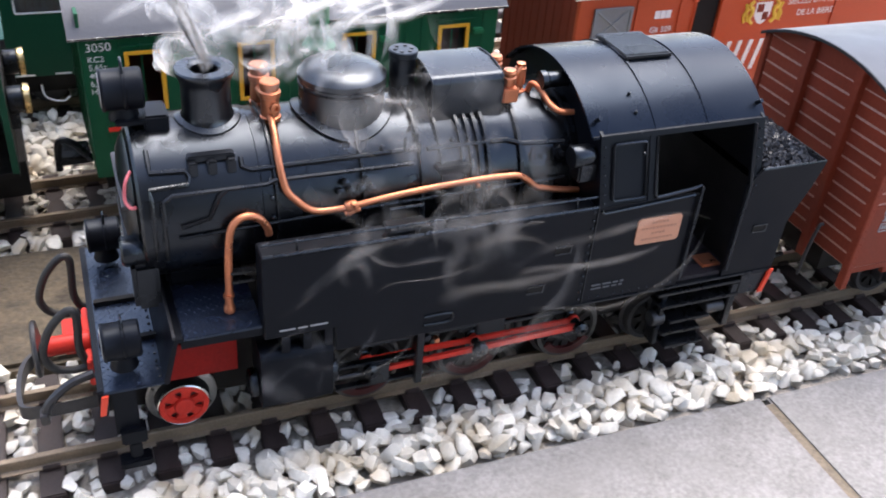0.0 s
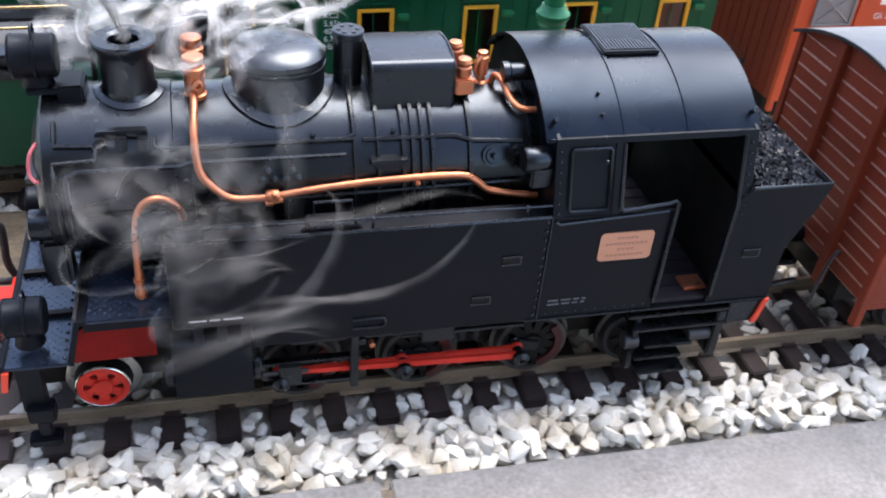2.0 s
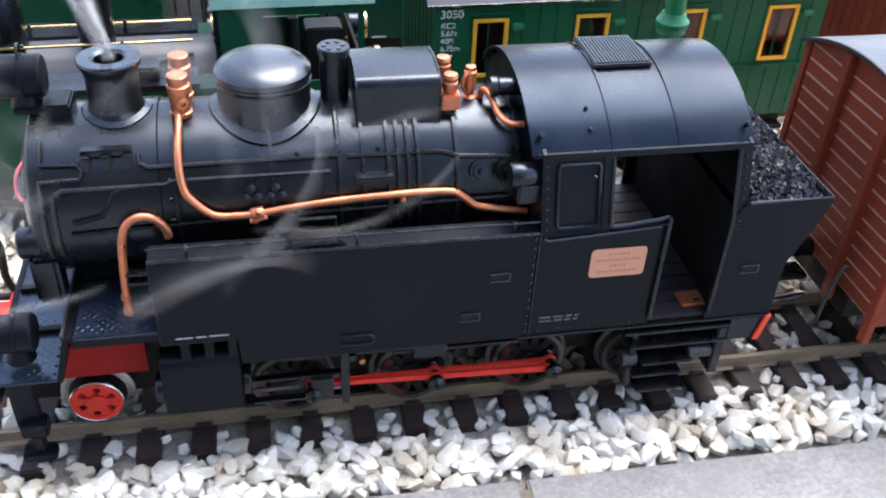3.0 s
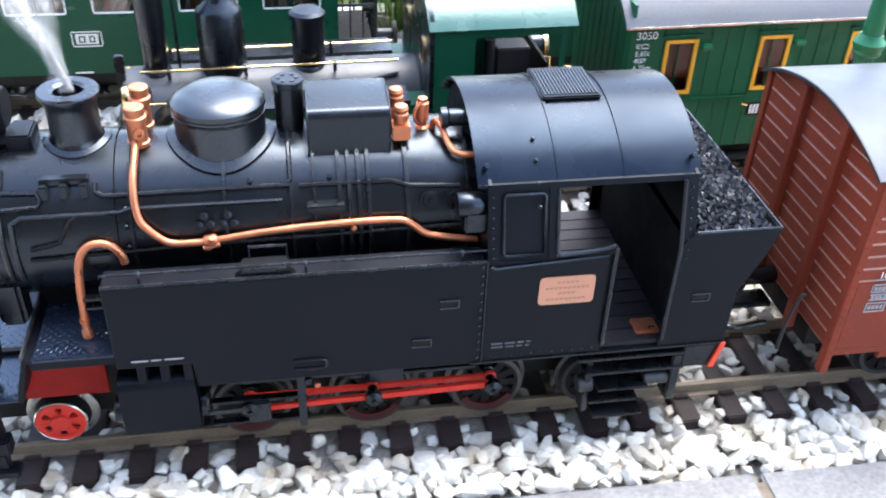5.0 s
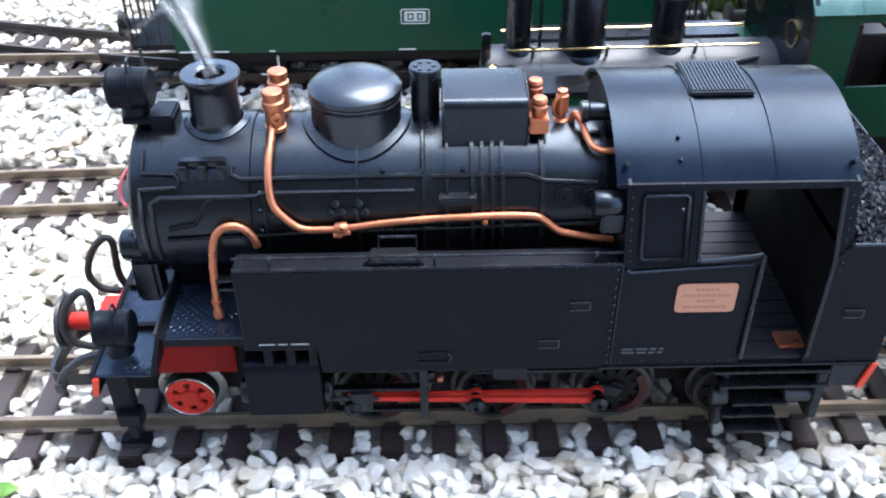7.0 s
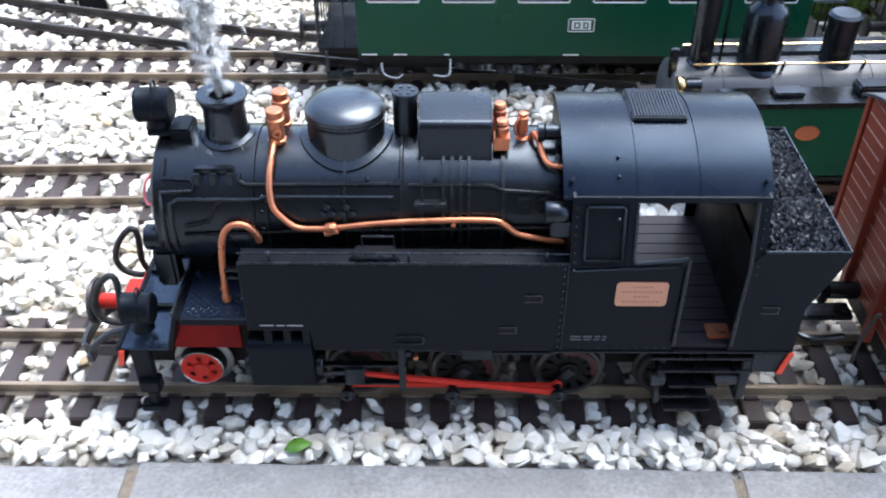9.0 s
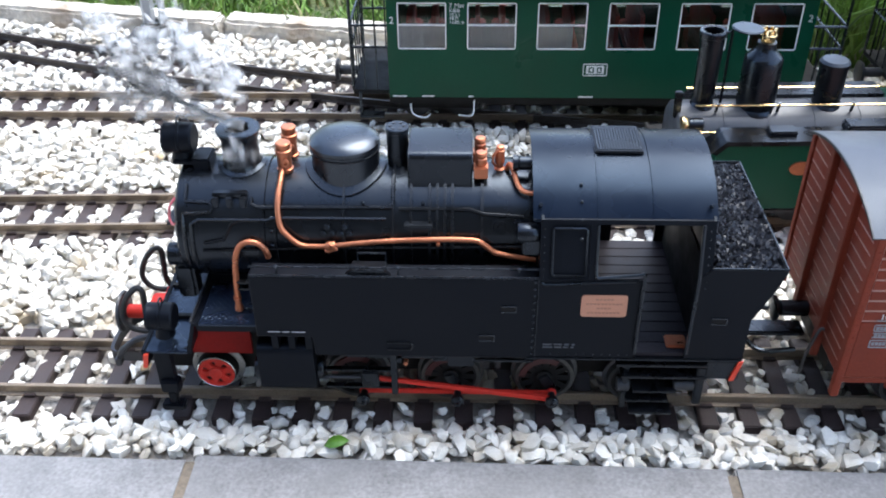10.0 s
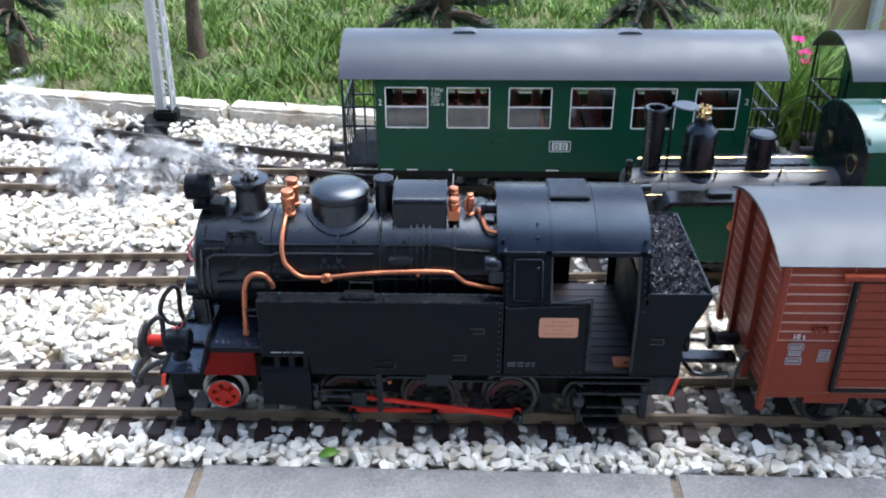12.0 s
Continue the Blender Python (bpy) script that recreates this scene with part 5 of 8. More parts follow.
def build_boxcar():
    yc = (BYN + BYF) / 2
    half = (BYF - BYN) / 2
    def plank_wall(n, bmaker, name):
        h = (BZT - 0.046) / n
        for i in range(n):
            z0 = 0.046 + i * h
            P(name, BROWN, boxcar, lambda bm: bmaker(bm, z0 + 0.0004, z0 + h - 0.0004))
    # pale core shows through the gaps as painted highlights
    P("body_core", LITJOINT, boxcar, lambda bm: box(bm, BX0 + 0.0003, BX1 - 0.0005, BYN + 0.0003, BYF - 0.0005, 0.046, BZT))
    plank_wall(12, lambda bm, a, b: box(bm, BX0, BX0 + 0.0022, BYN + 0.004, BYF - 0.004, a, b, 0.0004), "end_plank")
    plank_wall(14, lambda bm, a, b: box(bm, BX0 + 0.004, 0.4425, BYN, BYN + 0.0022, a, b, 0.0004), "side_plank")
    plank_wall(14, lambda bm, a, b: box(bm, 0.4427, BX1, BYN, BYN + 0.0022, a, b, 0.0004), "side_plank")
    def gable(bm):
        R = (half * half + 0.014 ** 2) / (2 * 0.014)
        pts = [(yc + half * k / 10, BZT + 0.014 - R + math.sqrt(R * R - (half * k / 10) ** 2)) for k in range(-10, 11)]
        prism(bm, pts + [(BYF, BZT - 0.001), (BYN, BZT - 0.001)], "x", BX0 + 0.0004, BX0 + 0.0022)
    P("gable", BROWN, boxcar, gable)
    # posts that reach below the floor
    P("corner_post", BROWN, boxcar, lambda bm: [box(bm, BX0 - 0.0014, BX0 + 0.0035, BYN - 0.0014, BYN + 0.004, 0.031, BZT, 0.0005)])
    P("corner_post", BROWN, boxcar, lambda bm: [box(bm, BX0 - 0.0014, BX0 + 0.0035, BYF - 0.004, BYF + 0.0014, 0.031, BZT, 0.0005)])
    for y in (-0.0185, 0.0245):
        P("end_post", BROWN, boxcar, lambda bm: [box(bm, BX0 - 0.0040, BX0 + 0.0008, y - 0.003, y + 0.003, 0.034, BZT + 0.011, 0.0005)])
    P("sole_bar", BROWN, boxcar, lambda bm: [box(bm, BX0, BX1, BYN, BYN + 0.004, 0.0415, 0.0465, 0.0005), box(bm, BX0, BX1, BYF - 0.004, BYF, 0.0415, 0.0465, 0.0005), box(bm, 0.428, 0.46, BYN + 0.001, BYN + 0.004, 0.036, 0.0416, 0.0005)])
    roof = P("roof", GREYROOF, boxcar, lambda bm: arc_shell(bm, BX0 - 0.0045, BX1 + 0.004, half + 0.0022, 0.0155, BZT + 0.0002, yc, 0.0014, 24), "grey arched wagon roof")
    P("roof_edge", DARKSTEEL, roof, lambda bm: arc_shell(bm, BX0 - 0.0052, BX0 - 0.0045, half + 0.0022, 0.0155, BZT, yc, 0.0018, 24))
    for k in range(24):
        P("rivet", BROWN, boxcar, lambda bm: lathe(bm, (BX0 + 0.0012, BYN - 0.0013, 0.036 + k * 0.0048), (0, -1, 0), [(0, 0.0006), (0.0004, 0.0006), (0.0007, 0.0002)], 6))
    P("side_sheet", BROWN, boxcar, lambda bm: box(bm, BX0 + 0.0036, 0.4424, BYN - 0.0007, BYN + 0.0015, 0.0468, 0.0905, 0.0003), "plain sheet over the lower planks")
    # sliding door
    door = P("sliding_door", LITJOINT, boxcar, lambda bm: [box(bm, 0.4435, 0.52, BYN - 0.0026, BYN - 0.0004, 0.052, 0.1415, 0.0004)], "sliding wagon door")
    for i in range(12):
        P("door_plank", BROWN, door, lambda bm: box(bm, 0.4465, 0.52, BYN - 0.0036, BYN - 0.0024, 0.054 + i * 0.0072, 0.0607 + i * 0.0072, 0.0003))
    P("door_frame", INNER, door, lambda bm: [box(bm, 0.4425, 0.4455, BYN - 0.0042, BYN - 0.0004, 0.050, 0.143, 0.0004), box(bm, 0.4425, 0.52, BYN - 0.0042, BYN - 0.0004, 0.1405, 0.1425, 0.0004), box(bm, 0.4425, 0.52, BYN - 0.0042, BYN - 0.0004, 0.0495, 0.0525, 0.0004)])
    P("door_rail", BROWN, boxcar, lambda bm: box(bm, 0.434, 0.55, BYN - 0.0058, BYN - 0.0004, 0.1425, 0.1465, 0.0005))
    P("grab_handle", BROWN, boxcar, lambda bm: [box(bm, 0.4225, 0.4325, BYN - 0.003, BYN - 0.001, 0.1005, 0.1025, 0.0004)] + [box(bm, x, x + 0.0012, BYN - 0.0034, BYN, 0.0995, 0.1035, 0.0003) for x in (0.4225, 0.4265, 0.4315)])
    side_text("10 t", 0.0055, 0.4095, BYN - 0.0012, 0.0935, WHITE, boxcar)
    P("lettering", WORNWHITE, boxcar, lambda bm: [box(bm, 0.4085, 0.4185, BYN - 0.0012, BYN - 0.0006, z, z + 0.0006) for z in (0.0920, 0.0888, 0.0842, 0.0825, 0.0792, 0.0770, 0.0716)] +
        [box(bm, x, x + 0.0006, BYN - 0.0012, BYN - 0.0006, z, z + h) for x in (0.408, 0.4185) for z, h in ((0.0845, 0.004), (0.0716, 0.006))] + [box(bm, 0.4095 + k * 0.0022, 0.411 + k * 0.0022, BYN - 0.0012, BYN - 0.0006, z, z + 0.0024) for k in range(4) for z in (0.0853, 0.0797, 0.0735)], "white painted load marks")
    P("label_board", WORNWHITE, boxcar, lambda bm: [box(bm, 0.430, 0.4382, BYN - 0.0012, BYN - 0.0006, z, z + 0.0006) for z in (0.0742, 0.0838)] + [box(bm, x, x + 0.0006, BYN - 0.0012, BYN - 0.0006, 0.0742, 0.0844) for x in (0.430, 0.4376)] +
        [box(bm, 0.4312 + k * 0.0022, 0.4327 + k * 0.0022, BYN - 0.0012, BYN - 0.0006, 0.0757 + j * 0.0026, 0.0775 + j * 0.0026) for k in range(3) for j in range(3)], "white grid label")
    P("underframe", INNER, boxcar, lambda bm: box(bm, BX0 + 0.004, BX1 - 0.004, -0.03, 0.04, 0.028, 0.046))
    P("axle_box", DARKSTEEL, boxcar, lambda bm: [box(bm, 0.448, 0.462, -0.042, -0.031, 0.014, 0.042, 0.002), box(bm, 0.45, 0.46, -0.0445, -0.041, 0.0165, 0.0255, 0.001)])
    P("buffer", BLACK, boxcar, lambda bm: [cyl(bm, (BX0, YC, 0.0485), (0.377, YC, 0.0485), 0.0055, 18), lathe(bm, (0.377, YC, 0.0485), (-1, 0, 0), [(0, 0.004), (0.002, 0.0085), (0.004, 0.009), (0.005, 0.007), (0.0055, 0.002)], 28)])
    P("drawbar", BLACK, boxcar, lambda bm: [box(bm, 0.352, BX0, 0.003, 0.017, 0.029, 0.033, 0.001), tube(bm, [(0.385, -0.012, 0.031), (0.362, -0.014, 0.0315), (0.354, 0.0, 0.032), (0.355, 0.02, 0.032), (0.365, 0.032, 0.0315), (0.385, 0.03, 0.031)], 0.0017, 8)])
    P("hand_lever", DARKSTEEL, boxcar, lambda bm: tube(bm, [(0.3835, -0.031, 0.028), (0.3845, -0.031, 0.045), (0.389, -0.030, 0.062), (0.392, -0.030, 0.064)], 0.0011, 8))
    for x in (0.455, 0.655):
        for s in (-1, 1):
            w = wheel("wagon_wheel", BOGIE_R, 8, boxcar, 0, True, True)
            BCAR_WHEELS.append((w, x, s * 0.0275, BOGIE_R, s))


build_boxcar()


# ---- green coaches with open platforms on the back track ----
def build_platform_coach():
    c = empty("passenger_coach", "dark green passenger coach with grey roof and open end platforms", "railway coach", group="green coaches")
    X0, X1, YN, YF, Z0, Z1 = 0.0868, 0.4885, -0.0565, 0.0565, 0.0345, 0.1400
    W = 0.002
    wins = [(0.0972 + 0.0663 * i, 0.1432 + 0.0663 * i) for i in range(6)]
    WZ0, WZ1 = 0.0856, 0.1314
    for y in (YN, YF - W):
        near = y < 0
        side = P("body_side", GREEN2, c, lambda bm: wall(bm, X0, X1, Z0, Z1, y, y + W, [(a, b, WZ0, WZ1) for a, b in wins]), "dark green body side")
        for a, b in wins:
            yo = y - 0.0006 if near else y + W - 0.0004
            fr = P("window_frame", WHITE, side, lambda bm: [box(bm, a - 0.0003, a + 0.0009, yo, yo + 0.001, WZ0 + 0.002, WZ1 - 0.002), box(bm, b - 0.0009, b + 0.0003, yo, yo + 0.001, WZ0 + 0.002, WZ1 - 0.002), box(bm, a + 0.0012, b - 0.0012, yo, yo + 0.001, WZ0 - 0.0003, WZ0 + 0.0009),
                box(bm, a + 0.0012, b - 0.0012, yo, yo + 0.001, WZ1 - 0.0009, WZ1 + 0.0003), box(bm, a + 0.0009, b - 0.0009, yo + 0.0003, yo + 0.001, 0.1088, 0.1103)] +
                [tube(bm, [(cx, yo + 0.0005, WZ0 + 0.002 if lo else WZ1 - 0.002), (cx + sx * 0.0006, yo + 0.0005, WZ0 + 0.0005 if lo else WZ1 - 0.0005), (cx + sx * 0.0018, yo + 0.0005, WZ0 + 0.0003 if lo else WZ1 - 0.0003)], 0.0006, 5) for cx, sx in ((a + 0.0002, 1), (b - 0.0002, -1)) for lo in (0, 1)], "thin white window frame")
            pane = P("pane", GLASS, side, lambda bm: box(bm, a, b, y + 0.0007, y + 0.0012, WZ0, WZ1))
            pane.visible_shadow = False
    for i, (a, b) in enumerate(wins):
        if i < 3:
            P("curtain", CURTAIN, c, lambda bm: [box(bm, a - 0.002 + k * 0.0052, a + 0.003 + k * 0.0052, YN + 0.004 + (k % 2) * 0.0008, YN + 0.006 + (k % 2) * 0.0008, WZ0 - 0.002, 0.109, 0.0006) for k in range(10 if i < 2 else 7)], "grey curtain")
        for s in (0, 1):
            P("seat", SEATRED, c, lambda bm: [box(bm, a + 0.001 + s * 0.024, a + 0.019 + s * 0.024, YN + 0.012, YF - 0.012, 0.066, 0.078, 0.002), box(bm, a + 0.008 + s * 0.024, a + 0.012 + s * 0.024, YN + 0.010, YF - 0.010, 0.078, 0.116, 0.002)], "dark red bench seat")
    P("end_wall", GREEN2, c, lambda bm: box(bm, X0, X0 + W, YN + W, YF - W, Z0, Z1))
    P("end_wall", GREEN2, c, lambda bm: box(bm, X1 - W, X1, YN + W, YF - W, Z0, Z1))
    P("floor", INNER, c, lambda bm: box(bm, X0 + W, X1 - W, YN + W, YF - W, Z0 + 0.018, Z0 + 0.021))
    roof = P("roof", GREYROOF, c, lambda bm: arc_shell(bm, 0.0495, 0.5215, 0.0665, 0.0325, 0.1435, 0.0, 0.0016, 32), "smooth grey arched roof")
    P("ceiling_board", INNER, c, lambda bm: box(bm, X0, X1, YN, YF, Z1, Z1 + 0.002))
    for x in (0.165, 0.345):
        P("roof_vent", GREYROOF, roof, lambda bm: prism(bm, [(x, 0.174), (x + 0.007, 0.1785), (x + 0.026, 0.1785), (x + 0.033, 0.174)], "y", -0.008, 0.008))
    for x0, x1 in ((0.0505, 0.0868), (0.4885, 0.5205)):
        out = x0 if x0 < 0.2 else x1
        P("platform_deck", INNER, c, lambda bm: box(bm, x0, x1, YN + 0.004, YF - 0.004, 0.036, 0.0405))
        for y in (YN + 0.005, YF - 0.005):
            for z in (0.085, 0.107):
                P("hand_rail", BLACK, c, lambda bm: tube(bm, [(x0, y, z), (x1, y, z)], 0.0013, 6, smooth=False))
            for k in range(4):
                P("baluster", BLACK, c, lambda bm: tube(bm, [(x0 + (x1 - x0) * k / 3, y, 0.04), (x0 + (x1 - x0) * k / 3, y, 0.107)], 0.0009, 6, smooth=False))
        for z in (0.085, 0.107):
            P("hand_rail", BLACK, c, lambda bm: tube(bm, [(out, YN + 0.005, z), (out, YF - 0.005, z)], 0.0013, 6, smooth=False))
        for k in range(1, 6):
            P("baluster", BLACK, c, lambda bm: tube(bm, [(out, YN + 0.005 + 0.103 * k / 6, 0.04), (out, YN + 0.005 + 0.103 * k / 6, 0.107)], 0.0009, 6, smooth=False))
        for y in (YN + 0.006, YF - 0.006):
            P("roof_post", BLACK, c, lambda bm: cyl(bm, (out, y, 0.04), (out, y, 0.15), 0.0015, 8))
        P("step", BLACK, c, lambda bm: [box(bm, x0 + 0.006, x1 - 0.006, YN - 0.006, YN + 0.006, 0.014, 0.0165, 0.0005), box(bm, x0 + 0.006, x0 + 0.009, YN - 0.002, YN, 0.015, 0.04)])
        P("buffer", DARKSTEEL, c, lambda bm: [cyl(bm, (out, 0, 0.038), (out + (0.022 if out > 0.2 else -0.022), 0, 0.038), 0.005, 14), lathe(bm, (out + (0.020 if out > 0.2 else -0.020), 0, 0.038), (1 if out > 0.2 else -1, 0, 0), [(0, 0.011), (0.003, 0.012), (0.004, 0.009)], 20)])
    P("sole_bar", INNER, c, lambda bm: [box(bm, X0, X1, YN + 0.003, YN + 0.007, 0.026, 0.0345), box(bm, X0, X1, YF - 0.007, YF - 0.003, 0.026, 0.0345), box(bm, 0.18, 0.38, -0.03, 0.03, 0.012, 0.03, 0.002)])
    for bx in (0.135, 0.445):
        for s in (-1, 1):
            P("bogie_frame", INNER, c, lambda bm: box(bm, bx - 0.04, bx + 0.04, s * 0.034 - 0.002, s * 0.034 + 0.002, 0.012, 0.022, 0.001))
        P("truss_rod", WHITE, c, lambda bm: tube(bm, [(bx - 0.028, YN + 0.006, 0.03), (bx - 0.026, YN + 0.002, 0.016), (bx - 0.014, YN + 0.002, 0.011), (bx - 0.008, YN + 0.004, 0.014)], 0.0008))
        P("truss_rod", WHITE, c, lambda bm: tube(bm, [(bx + 0.02, YN + 0.006, 0.012), (bx + 0.034, YN + 0.002, 0.014), (bx + 0.036, YN + 0.003, 0.03)], 0.0008))
        for dx in (-0.023, 0.023):
            for s in (-1, 1):
                P("coach_wheel", DARKSTEEL, c, lambda bm: lathe(bm, (bx + dx, s * 0.0275 - 0.003, 0.0150), (0, 1, 0), [(0, 0.006), (0.0004, 0.0145), (0.005, 0.0148), (0.0055, 0.0165), (0.0068, 0.0165)], 28))
    side_text("2", 0.0095, 0.0892, YN - 0.0004, 0.1110, WHITE, c)
    side_text("2", 0.0095, 0.4808, YN - 0.0004, 0.1140, WHITE, c)
    # round-cornered railway badge without letters
    P("badge", WHITE, c, lambda bm: [box(bm, 0.2765, 0.2985, YN - 0.0005, YN + 0.0004, 0.0582, 0.0590), box(bm, 0.2765, 0.2985, YN - 0.0005, YN + 0.0004, 0.0702, 0.0710), box(bm, 0.2757, 0.2765, YN - 0.0005, YN + 0.0004, 0.0590, 0.0702), box(bm, 0.2985, 0.2993, YN - 0.0005, YN + 0.0004, 0.0590, 0.0702),
        box(bm, 0.2788, 0.2962, YN - 0.0005, YN + 0.0004, 0.0603, 0.0689, 0.0003)], "white round-cornered badge")
    P("badge_mark", GREEN2, c, lambda bm: [box(bm, x, x + w, YN - 0.0008, YN - 0.0003, 0.0618, 0.0674) for x, w in ((0.2812, 0.0012), (0.2852, 0.0012), (0.2892, 0.0012), (0.2926, 0.0012))] + [box(bm, x, x + 0.004, YN - 0.0008, YN - 0.0003, z, z + 0.001) for x in (0.2812, 0.2892) for z in (0.0618, 0.0664)])
    for words, size, z in (("7 Mst", 0.0062, 0.1268), ("KB4i", 0.0054, 0.1222), ("10,5 t", 0.0044, 0.1184), ("48 Pl", 0.0044, 0.1148), ("12,00 m", 0.0044, 0.1112)):
        side_text(words, size, 0.1462, YN - 0.0004, z, WHITE, c)
    P("lettering", WHITE, c, lambda bm: [box(bm, x, x + w, YN - 0.0005, YN + 0.0003, 0.0352, 0.0364) for x, w in ((0.09, 0.014), (0.119, 0.012), (0.165, 0.005), (0.2735, 0.014))], "small white coach lettering")
    return c


coach = build_platform_coach()
coach.matrix_basis = pose(0, 0.4115, 0)
coach_b = copy_thing(coach, pose(0.537, 0.4115, 0))


# ---- vehicles on the middle track ----
def on_middle(x):
    return pose(x, t2y(x), 0, 0, 0, T2A)


def build_yellow_window_coach():
    """Local x runs from the coach's front end."""
    c = empty("wooden_coach", "green panelled coach with yellow window frames and grey roof", "railway coach", on_middle(0.672))
    L, YN, YF, Z0, Z1 = 0.279, -0.0555, 0.0555, 0.040, 0.1355
    wins = [(0.0263 + 0.0697 * i, 0.0472 + 0.0697 * i) for i in range(4)]
    WZ0, WZ1 = 0.0855, 0.1235
    side = P("body_side", GREEN1, c, lambda bm: wall(bm, 0, L, Z0, Z1, YN, YN + 0.002, [(a, b, WZ0, WZ1) for a, b in wins]))
    P("body_side", GREEN1, c, lambda bm: box(bm, 0, L, YF - 0.002, YF, Z0, Z1))
    for x in (0, L - 0.002):
        P("end_wall", GREEN1, c, lambda bm: box(bm, x, x + 0.002, YN + 0.002, YF - 0.002, Z0, Z1 + 0.014))
        for k in range(1, 9):
            P("end_bead", GREEN1, c, lambda bm: box(bm, x - 0.0005, x + 0.0025, YN + 0.012 * k, YN + 0.012 * k + 0.0008, Z0, Z1))
    P("floor", INNER, c, lambda bm: box(bm, 0.002, L - 0.002, YN + 0.002, YF - 0.002, 0.05, 0.054))
    P("partition", SEATRED, c, lambda bm: box(bm, 0.002, L - 0.002, 0.0, 0.002, 0.054, Z1))
    for i, (a, b) in enumerate(wins):
        fr = P("window_frame", YELLOW, side, lambda bm: [box(bm, a - 0.0014, a + 0.0012, YN - 0.0012, YN + 0.0008, WZ0 - 0.0012, WZ1 + 0.0012, 0.0003), box(bm, b - 0.0012, b + 0.0014, YN - 0.0012, YN + 0.0008, WZ0 - 0.0012, WZ1 + 0.0012, 0.0003),
            box(bm, a + 0.0012, b - 0.0012, YN - 0.0012, YN + 0.0008, WZ0 - 0.0014, WZ0 + 0.0012, 0.0003), box(bm, a + 0.0012, b - 0.0012, YN - 0.0012, YN + 0.0008, WZ1 - 0.0012, WZ1 + 0.0012, 0.0003)], "yellow window frame")
        pane = P("pane", GLASS, side, lambda bm: box(bm, a, b, YN + 0.0008, YN + 0.0013, WZ0, WZ1))
        pane.visible_shadow = False
        P("window_hood", GREEN1, side, lambda bm: box(bm, a - 0.004, b + 0.004, YN - 0.0022, YN, WZ1 + 0.004, WZ1 + 0.0052, 0.0003))
        P("door_bracket", GREENPOST, side, lambda bm: [box(bm, b + 0.003, b + 0.011, YN - 0.005, YN, WZ1 - 0.006, WZ1 - 0.002, 0.0008)])
    for k in range(1, 24):
        P("panel_bead", GREEN1, side, lambda bm: [box(bm, k * L / 24, k * L / 24 + 0.0006, YN - 0.0005, YN + 0.0002, Z0, Z1 - 0.002)])
    P("sill_rail", GREEN1, side, lambda bm: [box(bm, 0.05, 0.092, YN - 0.002, YN, 0.0795, 0.081), box(bm, 0.119, L, YN - 0.002, YN, 0.0795, 0.081)])
    P("door_handle", GOLD, side, lambda bm: cyl(bm, (0.0905, YN - 0.002, 0.0745), (0.0955, YN - 0.002, 0.073), 0.0009, 8), "brass door handle")
    P("class_sign", INNER, side, lambda bm: box(bm, 0.0965, 0.107, YN - 0.0008, YN, 0.064, 0.074))
    P("class_mark", WHITE, side, lambda bm: [box(bm, 0.0985 + k * 0.0025, 0.1001 + k * 0.0025, YN - 0.0012, YN - 0.0007, 0.0655, 0.0725) for k in range(3)], "white class bars")
    P("footboard_lamp", GREENPOST, side, lambda bm: cyl(bm, (0.112, YN - 0.004, 0.0525), (0.118, YN - 0.004, 0.0525), 0.002, 10))
    P("label_mark", RED, side, lambda bm: box(bm, 0.0105, 0.0215, YN - 0.0006, YN, 0.0722, 0.0752), "small red enamel label")
    P("roof", BLUEROOF, c, lambda bm: arc_shell(bm, -0.006, L + 0.006, 0.059, 0.026, Z1, 0.0, 0.0016, 28), "shiny grey arched coach roof")
    P("roof_edge", STEEL, c, lambda bm: box(bm, -0.006, L + 0.006, -0.0595, -0.0585, Z1 - 0.0008, Z1 + 0.0006))
    side_text("3050", 0.0076, 0.0030, YN - 0.0004, 0.1262, WHITE, c)
    for k, w in enumerate(("KC2", "5,65t", "40Pl", "6,75m", "Hbr")):
        side_text(w, 0.0052, 0.0036, YN - 0.0004, 0.1195 - k * 0.0052, WHITE, c)
    P("underframe", INNER, c, lambda bm: [box(bm, 0.006, L - 0.006, -0.045, 0.045, 0.026, 0.0402), box(bm, 0.01, L - 0.01, YN - 0.002, YN + 0.008, 0.028, 0.031)])
    for x in (0.055, 0.225):
        for s in (-1, 1):
            P("coach_wheel", DARKSTEEL, c, lambda bm: lathe(bm, (x, s * 0.0275 - 0.003, 0.0165), (0, 1, 0), [(0, 0.006), (0.0004, 0.016), (0.005, 0.0163), (0.0055, 0.018), (0.0068, 0.018)], 28))
    P("coupler", BLACK, c, lambda bm: [tube(bm, [(0, -0.02, 0.035), (-0.012, -0.021, 0.05), (-0.02, -0.02, 0.05), (-0.022, -0.02, 0.03)], 0.0025), box(bm, -0.02, 0, -0.012, 0.012, 0.028, 0.034, 0.001)])


